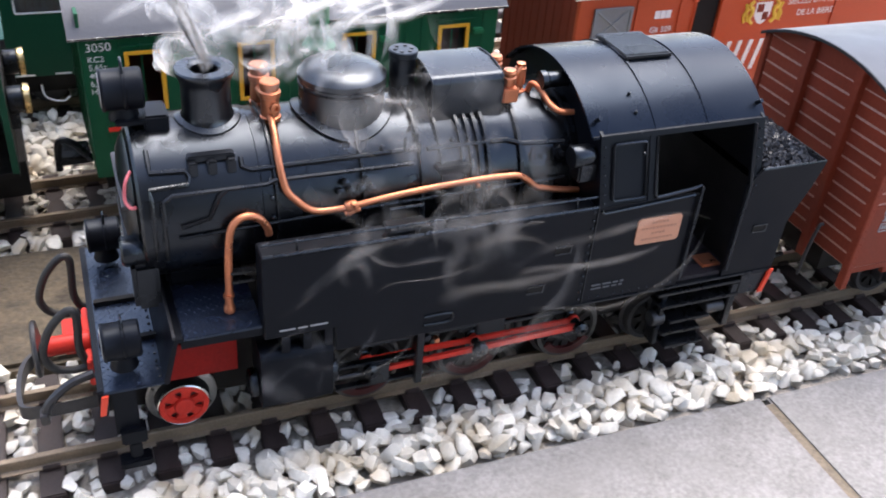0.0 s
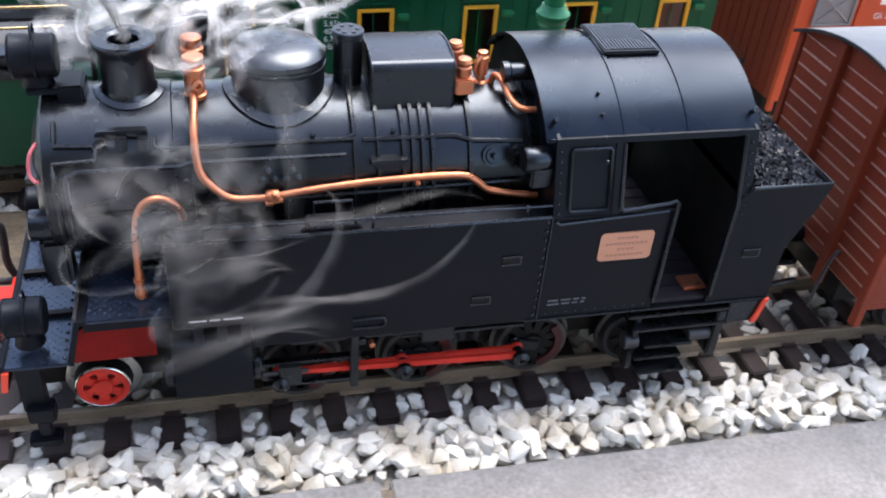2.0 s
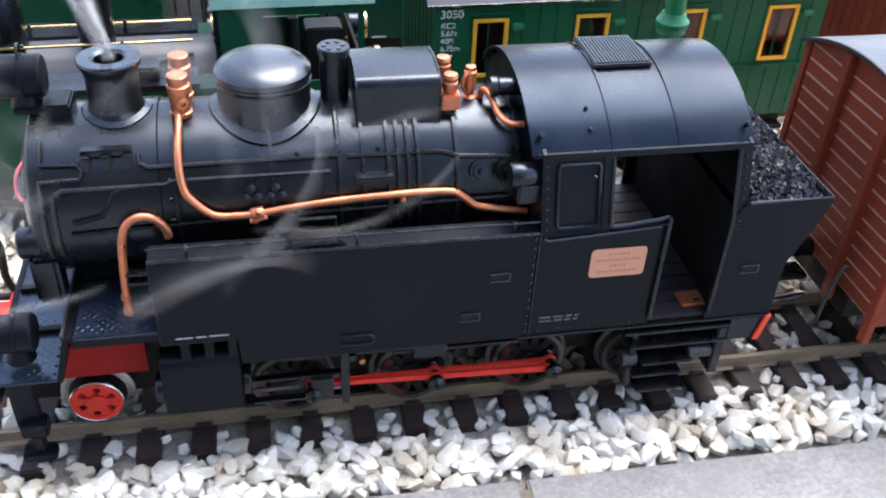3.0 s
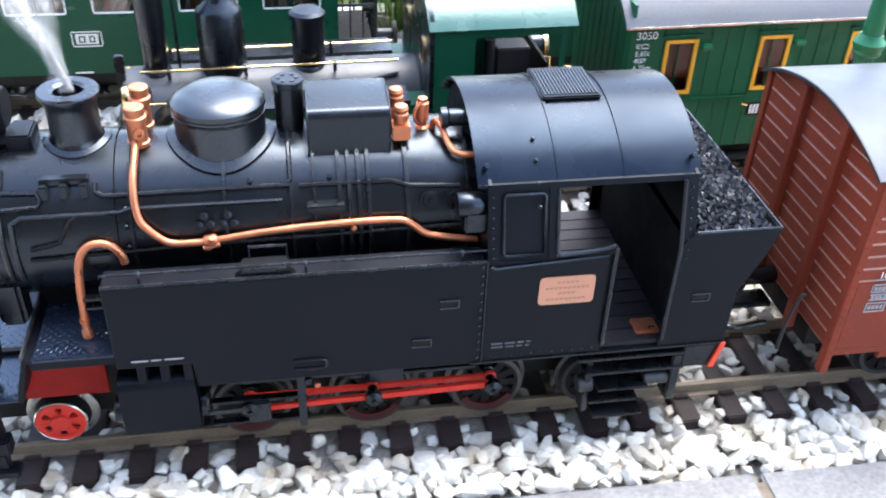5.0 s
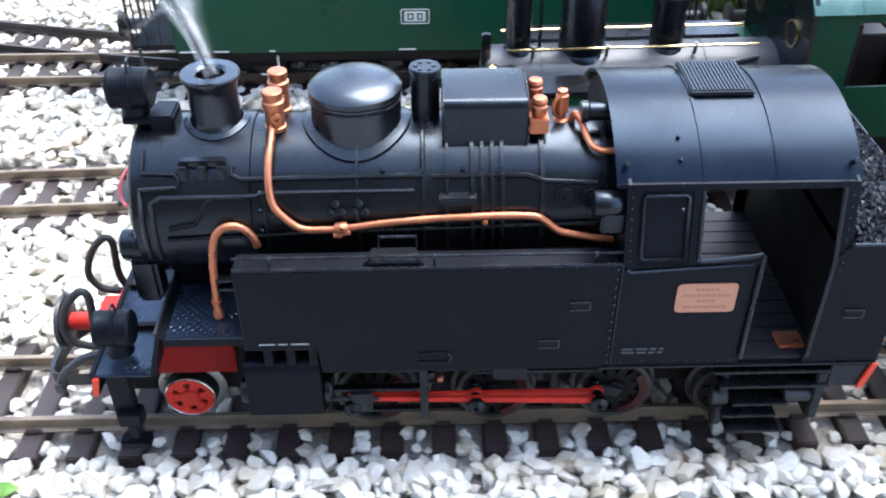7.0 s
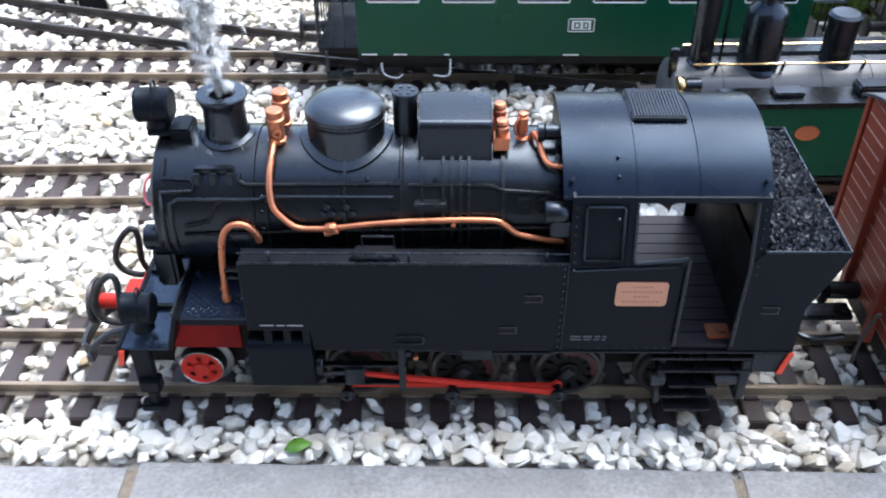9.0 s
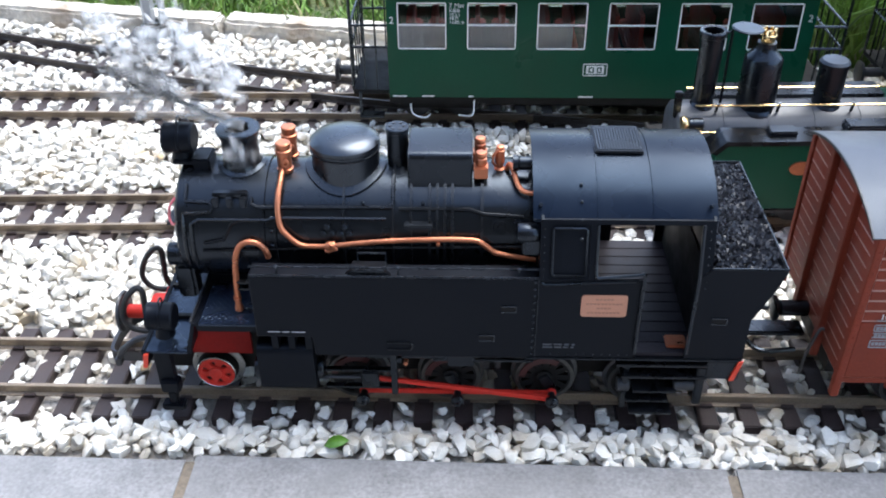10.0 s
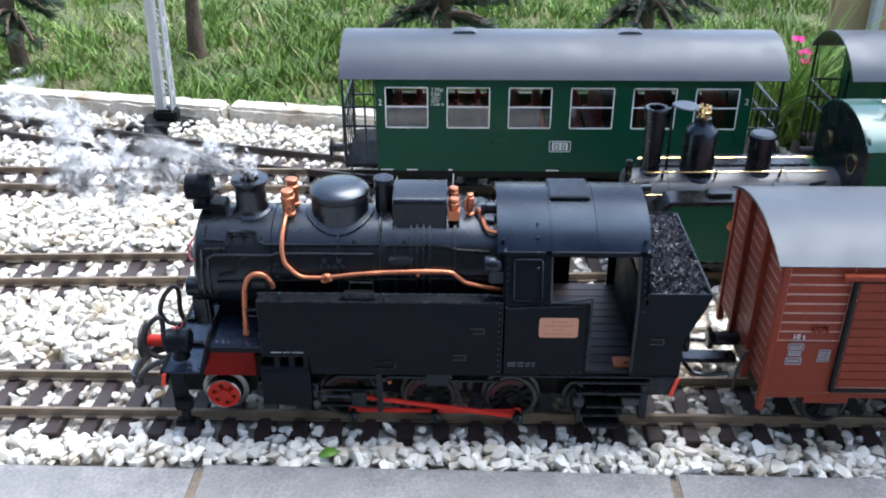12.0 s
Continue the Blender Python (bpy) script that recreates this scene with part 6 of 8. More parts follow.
def build_orange_wagon():
    c = empty("covered_van", "orange-red covered van with white roof and yellow crest", "railway wagon", on_middle(1.018))
    L, YN, YF, Z0, Z1 = 0.38, -0.0565, 0.0565, 0.04, 0.1375
    P("body", ORANGE, c, lambda bm: box(bm, 0.0022, L, YN, YF, Z0, Z1))
    end = P("end_wall", BROWN, c, lambda bm: box(bm, 0, 0.002, YN, YF, Z0, Z1 + 0.01))
    for k in range(10):
        P("end_plank", BROWN, end, lambda bm: box(bm, -0.001, -0.0001, YN + 0.0113 * k, YN + 0.0113 * k + 0.0107, Z0, Z1 + 0.008, 0.0003))
    P("corner_post", ORANGE, c, lambda bm: box(bm, -0.0012, 0.003, YN - 0.0012, YN + 0.003, 0.032, Z1, 0.0005))
    P("roof", WHITEROOF, c, lambda bm: arc_shell(bm, -0.006, L + 0.006, 0.061, 0.022, Z1, 0.0, 0.003, 28), "white arched roof")
    sh = P("shutter", GREYDET, c, lambda bm: [box(bm, 0.0125, 0.046, YN - 0.001, YN, 0.101, 0.1275, 0.0003)], "grey ventilation shutter")
    P("shutter_brace", GREYDET, sh, lambda bm: [box(bm, 0.0125, 0.0145, YN - 0.0024, YN - 0.001, 0.101, 0.1275), box(bm, 0.044, 0.046, YN - 0.0024, YN - 0.001, 0.101, 0.1275), box(bm, 0.0145, 0.044, YN - 0.0024, YN - 0.001, 0.101, 0.1027), box(bm, 0.0145, 0.044, YN - 0.0024, YN - 0.001, 0.1258, 0.1275), tube(bm, [(0.0145, YN - 0.0014, 0.1258), (0.044, YN - 0.0014, 0.1027)], 0.0008, 5, smooth=False), tube(bm, [(0.0145, YN - 0.0014, 0.1027), (0.044, YN - 0.0014, 0.1258)], 0.0008, 5, smooth=False)])
    for x in (0.05, 0.09, 0.104, 0.15, 0.25, 0.33):
        P("panel_bead", ORANGE, c, lambda bm: box(bm, x, x + 0.0012, YN - 0.0012, YN, Z0, Z1 - 0.002))
    P("company_mark", WHITE, c, lambda bm: [box(bm, 0.068 + k * 0.0052, 0.0725 + k * 0.0052, YN - 0.0006, YN, 0.1155, 0.1218) for k in range(3)], "white company mark bars")
    side_text("Gk 509", 0.0068, 0.0655, YN - 0.0005, 0.1045, WHITE, c)
    # flat dark panel paints the doorway's shade on the closed body
    P("door_opening", INNER, c, lambda bm: box(bm, 0.1065, 0.1265, YN - 0.0008, YN + 0.0005, 0.05, 0.134))
    P("door_rail", ORANGE, c, lambda bm: [box(bm, 0.098, 0.26, YN - 0.006, YN, 0.134, 0.1375, 0.0005), box(bm, 0.1, 0.104, YN - 0.004, YN, 0.128, 0.134)])
    door = P("sliding_door", ORANGE, c, lambda bm: box(bm, 0.1275, 0.235, YN - 0.0035, YN - 0.0006, 0.048, 0.1335, 0.0004), "orange-red sliding door")
    def crest(bm):
        y = YN - 0.0039
        prism(bm, [(0.163, 0.123), (0.163, 0.112), (0.1675, 0.106), (0.171, 0.1045), (0.1745, 0.106), (0.179, 0.112), (0.179, 0.123)], "y", y, y + 0.0004)
    P("crest_shield", WHITE, door, crest, "white shield")
    P("crest_quarter", BROWN, door, lambda bm: [box(bm, 0.1645, 0.1708, YN - 0.0043, YN - 0.0038, 0.115, 0.1215), box(bm, 0.1712, 0.1765, YN - 0.0043, YN - 0.0038, 0.1085, 0.1148)])
    def beasts(bm):
        y = YN - 0.004
        prism(bm, [(0.164, 0.1245), (0.163, 0.13), (0.1665, 0.1268), (0.1685, 0.1305), (0.171, 0.127), (0.1735, 0.1305), (0.1755, 0.1268), (0.179, 0.13), (0.178, 0.1245)], "y", y, y + 0.0004)
        for s in (-1, 1):
            tube(bm, [(0.171 + s * 0.0095, y, 0.106), (0.171 + s * 0.013, y, 0.110), (0.171 + s * 0.011, y, 0.116), (0.171 + s * 0.0145, y, 0.121), (0.171 + s * 0.0115, y, 0.1245)], 0.0016, 6)
            tube(bm, [(0.171 + s * 0.0175, y, 0.107), (0.171 + s * 0.019, y, 0.113), (0.171 + s * 0.017, y, 0.117), (0.171 + s * 0.0185, y, 0.1225)], 0.0011, 6)
            tube(bm, [(0.171 + s * 0.010, y, 0.119), (0.171 + s * 0.0165, y, 0.1165), (0.171 + s * 0.0145, y, 0.108)], 0.0011, 6)
    P("crest_ornament", CREST, door, beasts, "yellow crown and scrollwork")
    side_text("SIECLES D'AMOUR", 0.0072, 0.195, YN - 0.0042, 0.1195, WHITE, c)
    side_text("DE LA BIERE", 0.0072, 0.207, YN - 0.0042, 0.1095, WHITE, c)
    P("brand_mark", WHITE, c, lambda bm: [prism(bm, [(0.138 + k * 0.011, 0.066), (0.142 + k * 0.011, 0.066), (0.147 + k * 0.011, 0.092), (0.143 + k * 0.011, 0.092)], "y", YN - 0.0042, YN - 0.0036) for k in range(6)], "bold slanted white brand shapes")
    P("notice", INNER, c, lambda bm: box(bm, 0.118, 0.142, YN - 0.0048, YN - 0.0036, 0.0655, 0.079))
    P("notice_lettering", WHITE, c, lambda bm: [box(bm, 0.12, 0.12 + w, YN - 0.0052, YN - 0.0047, z, z + 0.001) for z, w in ((0.0765, 0.012), (0.0735, 0.019), (0.0705, 0.015), (0.0675, 0.019))])
    P("underframe", INNER, c, lambda bm: box(bm, 0.004, L - 0.004, -0.042, 0.042, 0.02, 0.0402))
    for x in (0.07, 0.31):
        for s in (-1, 1):
            P("wagon_wheel", DARKSTEEL, c, lambda bm: lathe(bm, (x, s * 0.0275 - 0.003, 0.0165), (0, 1, 0), [(0, 0.006), (0.0004, 0.016), (0.005, 0.0163), (0.0055, 0.018), (0.0068, 0.018)], 28))
    P("coupler", BLACK, c, lambda bm: [box(bm, -0.03, 0, -0.01, 0.01, 0.03, 0.035, 0.001), tube(bm, [(0, -0.025, 0.035), (-0.014, -0.026, 0.03), (-0.02, -0.024, 0.045), (-0.01, -0.022, 0.06)], 0.0022)])


def build_green_loco():
    c = empty("green_locomotive", "green and black model steam locomotive with brass rails", "locomotive", on_middle(0.337))
    zb, rb = 0.0685, 0.0295
    GREYB = BOILERGREY
    P("boiler", GREYB, c, lambda bm: lathe(bm, (-0.002, 0, zb), (1, 0, 0), [(0, 0.012), (0.0006, rb - 0.002), (0.002, rb), (0.20, rb)], 48), "dark grey boiler")
    for x in (0.036, 0.072, 0.11, 0.148):
        P("boiler_band", GREYB, c, lambda bm: lathe(bm, (x, 0, zb), (1, 0, 0), [(0, rb - 0.001), (0, rb + 0.0006), (0.0014, rb + 0.0006), (0.0014, rb - 0.001)], 48))
    P("chimney", BLACK, c, lambda bm: lathe(bm, (0.0215, 0, zb + rb - 0.006), (0, 0, 1), [(0, 0.012), (0.004, 0.0112), (0.008, 0.0085), (0.064, 0.0098), (0.0645, 0.0108), (0.0685, 0.0110), (0.0695, 0.0102), (0.0690, 0.0078), (0.03, 0.007)], 32, caps=False))
    P("chimney_lid", BLACK, c, lambda bm: [lathe(bm, (0.0475, -0.002, zb + rb + 0.064), (0.05, 0, 1), [(0, 0.0115), (0.0012, 0.0125), (0.002, 0.0115)], 28), tube(bm, [(0.0365, 0, zb + rb - 0.004), (0.0365, 0, zb + rb + 0.064)], 0.0012, 6, smooth=False), tube(bm, [(0.031, 0, zb + rb + 0.06), (0.0365, 0, zb + rb + 0.062)], 0.001, 6, smooth=False)])
    P("dome", BLACK, c, lambda bm: lathe(bm, (0.0655, 0, zb + rb - 0.009), (0, 0, 1), [(0, 0.0185), (0.004, 0.0182), (0.007, 0.0158), (0.048, 0.0152), (0.051, 0.0135), (0.055, 0.009), (0.0575, 0.0078), (0.062, 0.0075), (0.0625, 0.006)], 36), "tall black steam dome")
    def crown(bm):
        lathe(bm, (0.0655, 0, zb + rb + 0.053), (0, 0, 1), [(0, 0.0055), (0.005, 0.006), (0.006, 0.0066), (0.007, 0.0055)], 18)
        for k in range(7):
            a = k * 0.9
            cyl(bm, (0.0655 + 0.0045 * math.cos(a), 0.0045 * math.sin(a), zb + rb + 0.055), (0.0655 + 0.005 * math.cos(a), 0.005 * math.sin(a), zb + rb + 0.064), 0.0013, 8)
    P("safety_valve", GOLD, c, crown, "brass safety valve cluster")
    P("sand_dome", BLACK, c, lambda bm: lathe(bm, (0.1235, 0, zb + rb - 0.006), (0, 0, 1), [(0, 0.0135), (0.004, 0.013), (0.006, 0.0113), (0.038, 0.0110), (0.0385, 0.0122), (0.0415, 0.0122), (0.0435, 0.010), (0.044, 0.002)], 32))
    for y, z in ((-0.0315, zb + 0.0185), (-0.016, zb + 0.0345), (0.017, zb + 0.0345)):
        P("hand_rail", GOLD, c, lambda bm: tube(bm, [(0.012, y, z), (0.183, y, z)], 0.0009, 8, smooth=False), "polished brass handrail")
        for x in (0.03, 0.08, 0.14):
            P("rail_stanchion", BLACK, c, lambda bm: cyl(bm, (x, y, z + 0.002), (x, y * 0.82, z - 0.007), 0.0013, 8))
    P("steam_pipe", GREYB, c, lambda bm: tube(bm, [(0.135, -0.024, zb + 0.017), (0.145, -0.0265, zb + 0.014), (0.155, -0.024, zb + 0.022), (0.17, -0.02, zb + 0.0245), (0.183, -0.018, zb + 0.026)], 0.0016, 8))
    tank_y0, tank_y1 = -0.0525, -0.031
    for s in (1, -1):
        y0, y1 = (tank_y0, tank_y1) if s > 0 else (-tank_y1, -tank_y0)
        t = P("side_tank", GREEN2, c, lambda bm: prism(bm, [(0.024, 0.037), (0.024, 0.078), (0.032, 0.086), (0.198, 0.086), (0.198, 0.037)], "y", y0, y1), "green side tank")
        P("tank_top", BLACK, t, lambda bm: prism(bm, [(0.019, 0.080), (0.030, 0.0905), (0.186, 0.0905), (0.186, 0.0865), (0.032, 0.0865), (0.0235, 0.0785)], "y", y0 - 0.0015, y1 + 0.0015))
    P("tank_filler", BLACK, c, lambda bm: box(bm, 0.066, 0.088, -0.046, -0.033, 0.0905, 0.0945, 0.001))
    P("tool_box", BLACK, c, lambda bm: box(bm, 0.127, 0.162, -0.046, -0.030, 0.0905, 0.0985, 0.0015))
    P("number_plate", COPPER, c, lambda bm: rings(bm, [[(0.093 + 0.009 * math.cos(k * math.pi / 12), -0.0525 - h, 0.0655 + 0.006 * math.sin(k * math.pi / 12)) for k in range(24)] for h in (0, 0.0012)]), "oval red-copper plate")
    P("headlamp", GOLD, c, lambda bm: [lathe(bm, (0.0, y, 0.0905), (1, 0, 0), [(0, 0.0068), (0.002, 0.0074), (0.004, 0.0068), (0.006, 0.005)], 22) for y in (-0.024, 0.006)] , "brass-rimmed lamp")
    P("lamp_body", BLACK, c, lambda bm: [lathe(bm, (0.006, y, 0.0905), (1, 0, 0), [(0, 0.0055), (0.011, 0.0055), (0.012, 0.004)], 18) for y in (-0.024, 0.006)] + [box(bm, 0.008, 0.014, y - 0.002, y + 0.002, 0.06, 0.088) for y in (-0.024, 0.006)] + [box(bm, -0.004, 0.002, -0.012, -0.007, 0.09, 0.113, 0.0008)])
    cab0, cab1 = 0.198, 0.29
    P("cab_front", BLACK, c, lambda bm: prism(bm, [(-0.0545, 0.05), (0.0545, 0.05), (0.0545, 0.138)] + [(0.0545 * math.cos(a), 0.138 + 0.022 * math.sin(a)) for a in [math.pi * k / 14 for k in range(1, 14)]] + [(-0.0545, 0.138)], "x", cab0, cab0 + 0.003), "black cab front")
    for y in (-0.03, 0.03):
        P("spectacle_window", GOLD, c, lambda bm: lathe(bm, (cab0 + 0.0005, y, 0.116), (-1, 0, 0), [(0, 0.0092), (0.0018, 0.0092), (0.0018, 0.0081), (0, 0.0081)], 26, caps=False), "brass-ringed round window")
        P("spectacle_glass", INNER, c, lambda bm: lathe(bm, (cab0, y, 0.116), (-1, 0, 0), [(0, 0.0082), (0.0008, 0.0082)], 22))
    P("cab_roof", GREENPALE, c, lambda bm: arc_shell(bm, cab0 - 0.001, cab1 + 0.006, 0.0575, 0.024, 0.139, 0.0, 0.0016, 28), "glossy green cab roof")
    P("cab_roof_seam", GREENPALE, c, lambda bm: [arc_shell(bm, x, x + 0.001, 0.0579, 0.0245, 0.139, 0.0, 0.001, 28) for x in (cab0 + 0.03, cab1 - 0.03)])
    P("roof_whistle", GOLD, c, lambda bm: [cyl(bm, (0.225, -0.02, 0.157), (0.225, -0.02, 0.176), 0.0015, 10), tube(bm, [(0.218, -0.02, 0.172), (0.24, -0.02, 0.174)], 0.0012, 8, smooth=False), cyl(bm, (0.236, -0.02, 0.157), (0.236, -0.02, 0.174), 0.0012, 8)], "brass whistle")
    for y in (-0.0545, 0.0525):
        P("cab_side", GREEN2, c, lambda bm: [box(bm, cab0 + 0.003, cab0 + 0.03, y, y + 0.002, 0.05, 0.139), box(bm, cab0 + 0.03, cab0 + 0.075, y, y + 0.002, 0.05, 0.088), box(bm, cab1 - 0.004, cab1, y, y + 0.002, 0.05, 0.139), box(bm, cab0 + 0.03, cab1 - 0.004, y, y + 0.002, 0.1325, 0.139)], "green cab side")
        P("cab_handrail", GOLD, c, lambda bm: cyl(bm, (cab0 + 0.08, y - 0.002 if y < 0 else y + 0.004, 0.06), (cab0 + 0.08, y - 0.002 if y < 0 else y + 0.004, 0.118), 0.0012, 8), "brass handrail")
    P("cab_back", INNER, c, lambda bm: box(bm, cab1 - 0.002, cab1, -0.0525, 0.0525, 0.05, 0.098))
    for y in (-0.03, 0.03):
        lamp = P("rear_lamp", BLACK, c, lambda bm: [cyl(bm, (cab1 + 0.0002, y, 0.089), (cab1 + 0.010, y, 0.089), 0.0085, 20), box(bm, cab1 + 0.0002, cab1 + 0.006, y - 0.003, y + 0.003, 0.070, 0.083)])
        P("lamp_ring", GOLD, lamp, lambda bm: lathe(bm, (cab1 + 0.0095, y, 0.089), (1, 0, 0), [(0, 0.0086), (0.0008, 0.0096), (0.0040, 0.0096), (0.0044, 0.0080)], 26, caps=False), "brass lamp ring")
        P("lamp_lens", LAMPGLASS, lamp, lambda bm: lathe(bm, (cab1 + 0.0102, y, 0.089), (1, 0, 0), [(0, 0.008), (0.001, 0.0078), (0.0016, 0.004)], 20))
    P("cab_floor", INNER, c, lambda bm: box(bm, cab0 + 0.003, cab1, -0.0525, 0.0525, 0.046, 0.05))
    P("backhead", DARKSTEEL, c, lambda bm: [lathe(bm, (cab0 + 0.003, 0, zb + 0.008), (1, 0, 0), [(0, 0.027), (0.012, 0.027), (0.013, 0.024)], 28), cyl(bm, (cab0 + 0.05, -0.015, 0.05), (cab0 + 0.05, -0.015, 0.115), 0.004, 12), box(bm, cab0 + 0.06, cab0 + 0.085, 0.0, 0.02, 0.05, 0.1, 0.001)])
    P("frame", INNER, c, lambda bm: [box(bm, -0.01, cab1 + 0.004, -0.03, 0.03, 0.02, 0.045), box(bm, -0.012, -0.009, -0.05, 0.05, 0.03, 0.055, 0.0006), box(bm, -0.01, 0.025, -0.048, 0.048, 0.05, 0.053)])
    P("valance", GREEN2, c, lambda bm: box(bm, 0.024, 0.186, -0.0515, -0.0485, 0.027, 0.0368))
    for x in (0.055, 0.105, 0.155, 0.23):
        for s in (-1, 1):
            P("wheel", DARKSTEEL, c, lambda bm: lathe(bm, (x, s * 0.0275 - 0.003, 0.0175), (0, 1, 0), [(0, 0.006), (0.0004, 0.017), (0.005, 0.0173), (0.0055, 0.019), (0.0068, 0.019)], 28))
    P("side_rod", DARKSTEEL, c, lambda bm: box(bm, 0.05, 0.16, -0.037, -0.035, 0.012, 0.016, 0.0004))
    P("buffer", DARKSTEEL, c, lambda bm: [cyl(bm, (-0.012, 0, 0.04), (-0.03, 0, 0.04), 0.005, 14), lathe(bm, (-0.03, 0, 0.04), (-1, 0, 0), [(0, 0.011), (0.003, 0.012), (0.004, 0.009)], 20)])


BOILERGREY = material("dark_grey_boiler", (0.05, 0.053, 0.06), 0.4, var=0.2, scale=40, dirt_or_shade=(0.08, 0.08, 0.085), dirt_or_shade_amount=0.4)
GREENPALE = material("glossy_green_roof", (0.03, 0.085, 0.07), 0.22, sky_tint=(0.8, 0.95, 1.0), var=0.1, scale=30)
build_yellow_window_coach()
build_orange_wagon()
build_green_loco()


# ---- lineside ----
def build_lamp_post():
    c = empty("lamp_post", "bright green fluted cast lamp post between the tracks", "lamp post", pose(0.803, 0.108, 0))
    P("base", GREENPOST, c, lambda bm: lathe(bm, (0, 0, -0.016), (0, 0, 1), [(0, 0.014), (0.008, 0.014), (0.010, 0.011), (0.03, 0.0095), (0.034, 0.0105), (0.036, 0.008)], 24))
    def shaft(bm):
        loops = []
        for z, r in ((0.02, 0.0078), (0.06, 0.0072), (0.14, 0.0062)):
            loops.append([(r * (1 - 0.1 * (k % 2)) * math.cos(2 * math.pi * k / 28), r * (1 - 0.1 * (k % 2)) * math.sin(2 * math.pi * k / 28), z) for k in range(28)])
        rings(bm, loops)
    P("fluted_shaft", GREENPOST, c, shaft, angle=20)
    P("collar", GREENPOST, c, lambda bm: lathe(bm, (0, 0, 0.139), (0, 0, 1), [(0, 0.0066), (0.002, 0.0086), (0.004, 0.0082), (0.006, 0.0096), (0.009, 0.0098), (0.011, 0.008), (0.014, 0.0068)], 26))
    P("upper_shaft", GREENPOST, c, lambda bm: lathe(bm, (0, 0, 0.152), (0, 0, 1), [(0, 0.0062), (0.05, 0.005), (0.14, 0.0042)], 18))


def build_mast():
    c = empty("catenary_mast", "pale grey lattice mast on a black foot beside the kerb", "mast", pose(-0.2235, 0.600, 0, 0, 2.0, 0))
    P("foot", INNER, c, lambda bm: [box(bm, -0.034, 0.034, -0.02, 0.02, -0.016, 0.0, 0.003), box(bm, -0.016, 0.016, -0.012, 0.012, 0.0, 0.016, 0.003)])
    h = 0.5
    def leg(sx, sy):
        return [Vector((sx * 0.0105, sy * 0.007, 0.01)), Vector((sx * 0.006, sy * 0.0045, h))]
    for sx in (-1, 1):
        for sy in (-1, 1):
            a, b = leg(sx, sy)
            P("leg", MASTGREY, c, lambda bm: tube(bm, [a, b], 0.0024, 4, smooth=False))
    P("web_plate", MASTGREY, c, lambda bm: rings(bm, [[(-0.0105, -0.0085, 0.01), (-0.0005, -0.0085, 0.01), (-0.0005, 0.007, 0.01), (-0.0105, 0.007, 0.01)], [(-0.006, -0.0055, h), (0.0, -0.0055, h), (0.0, 0.0045, h), (-0.006, 0.0045, h)]]), "solid pale channel")
    n = 30
    def lace(bm):
        for sy in (-1, 1):
            pts = []
            for k in range(n + 1):
                a, b = leg(-1 if k % 2 else 1, sy)
                pts.append(a + (b - a) * k / n)
            tube(bm, pts, 0.0015, 4, smooth=False)
        for sx in (-1, 1):
            pts = []
            for k in range(n + 1):
                a, b = leg(sx, -1 if k % 2 else 1)
                pts.append(a + (b - a) * k / n)
            tube(bm, pts, 0.0015, 4, smooth=False)
    P("lacing", MASTGREY, c, lace)


build_lamp_post()
build_mast()
P("point_lever", INNER, None, lambda bm: [box(bm, -0.275, -0.185, 0.575, 0.597, -0.012, -0.003, 0.002), box(bm, -0.245, -0.215, 0.56, 0.58, -0.012, 0.004, 0.002)])
tagged(bpy.data.objects["point_lever"], "black turnout lever box beside the branch rails", "turnout lever")


# ---- plants ----
def build_tree(x, y, lean, seed, h0, clumps):
    rnd = random.Random(seed)
    c = empty("conifer", "young conifer with bare brown trunk and dark needles", "tree", pose(x, y, 0), "young conifers")
    pts = [(0, 0, -0.03)] + [(lean * z + rnd.uniform(-0.006, 0.006), rnd.uniform(-0.006, 0.006), z) for z in (0.08, 0.2, 0.35, 0.55, 0.8)]
    def trunk(bm):
        S = spline(pts, 6)
        loops = []
        for i, p in enumerate(S):
            r = 0.0125 * (1 - 0.5 * i / len(S)) * (1 + 0.5 * max(0, 1 - i / 5))
            loops.append([p + Vector((math.cos(a) * r, math.sin(a) * r, 0)) * (1 + 0.2 * noise.noise((math.cos(a) * 2, math.sin(a) * 2, p.z * 30 + seed))) for a in [2 * math.pi * k / 14 for k in range(14)]])
        rings(bm, loops)
    P("trunk", BARK, c, trunk, "rough brown trunk")
    limbs = bmesh.new()
    nb = bmesh.new()
    for k in range(clumps):
        z = h0 + (0.75 - h0) * rnd.random() ** 2
        a, ln = rnd.uniform(0, 6.28), rnd.uniform(0.04, 0.13) * (1 - 0.5 * z)
        d = Vector((math.cos(a), math.sin(a), rnd.uniform(-0.35, 0.1)))
        p0 = Vector((lean * z, 0, z))
        tube(limbs, [p0, p0 + d * ln * 0.5 + Vector((0, 0, 0.01)), p0 + d * ln], 0.0028, 5, 3)
        for j in range(120):
            p = p0 + d * ln * rnd.uniform(0.2, 1.05)
            u = (d + Vector((rnd.uniform(-1, 1), rnd.uniform(-1, 1), rnd.uniform(-0.8, 0.6)))).normalized()
            v = u.orthogonal().normalized()
            L = rnd.uniform(0.012, 0.03)
            w = 0.0018
            nb.faces.new([nb.verts.new(q) for q in (p + v * w, p - v * w, p + u * L)])
    part("limb", limbs, BARK, c)
    part("crown", nb, NEEDLE, c, "sparse dark needles")


build_tree(-0.2528, 0.882, 0.05, 1, 0.3, 26)
build_tree(0.145, 0.86, 0.02, 2, 0.075, 70)
build_tree(0.474, 0.86, -0.03, 3, 0.092, 56)
build_tree(-0.505, 0.80, 0.01, 4, 0.09, 44)


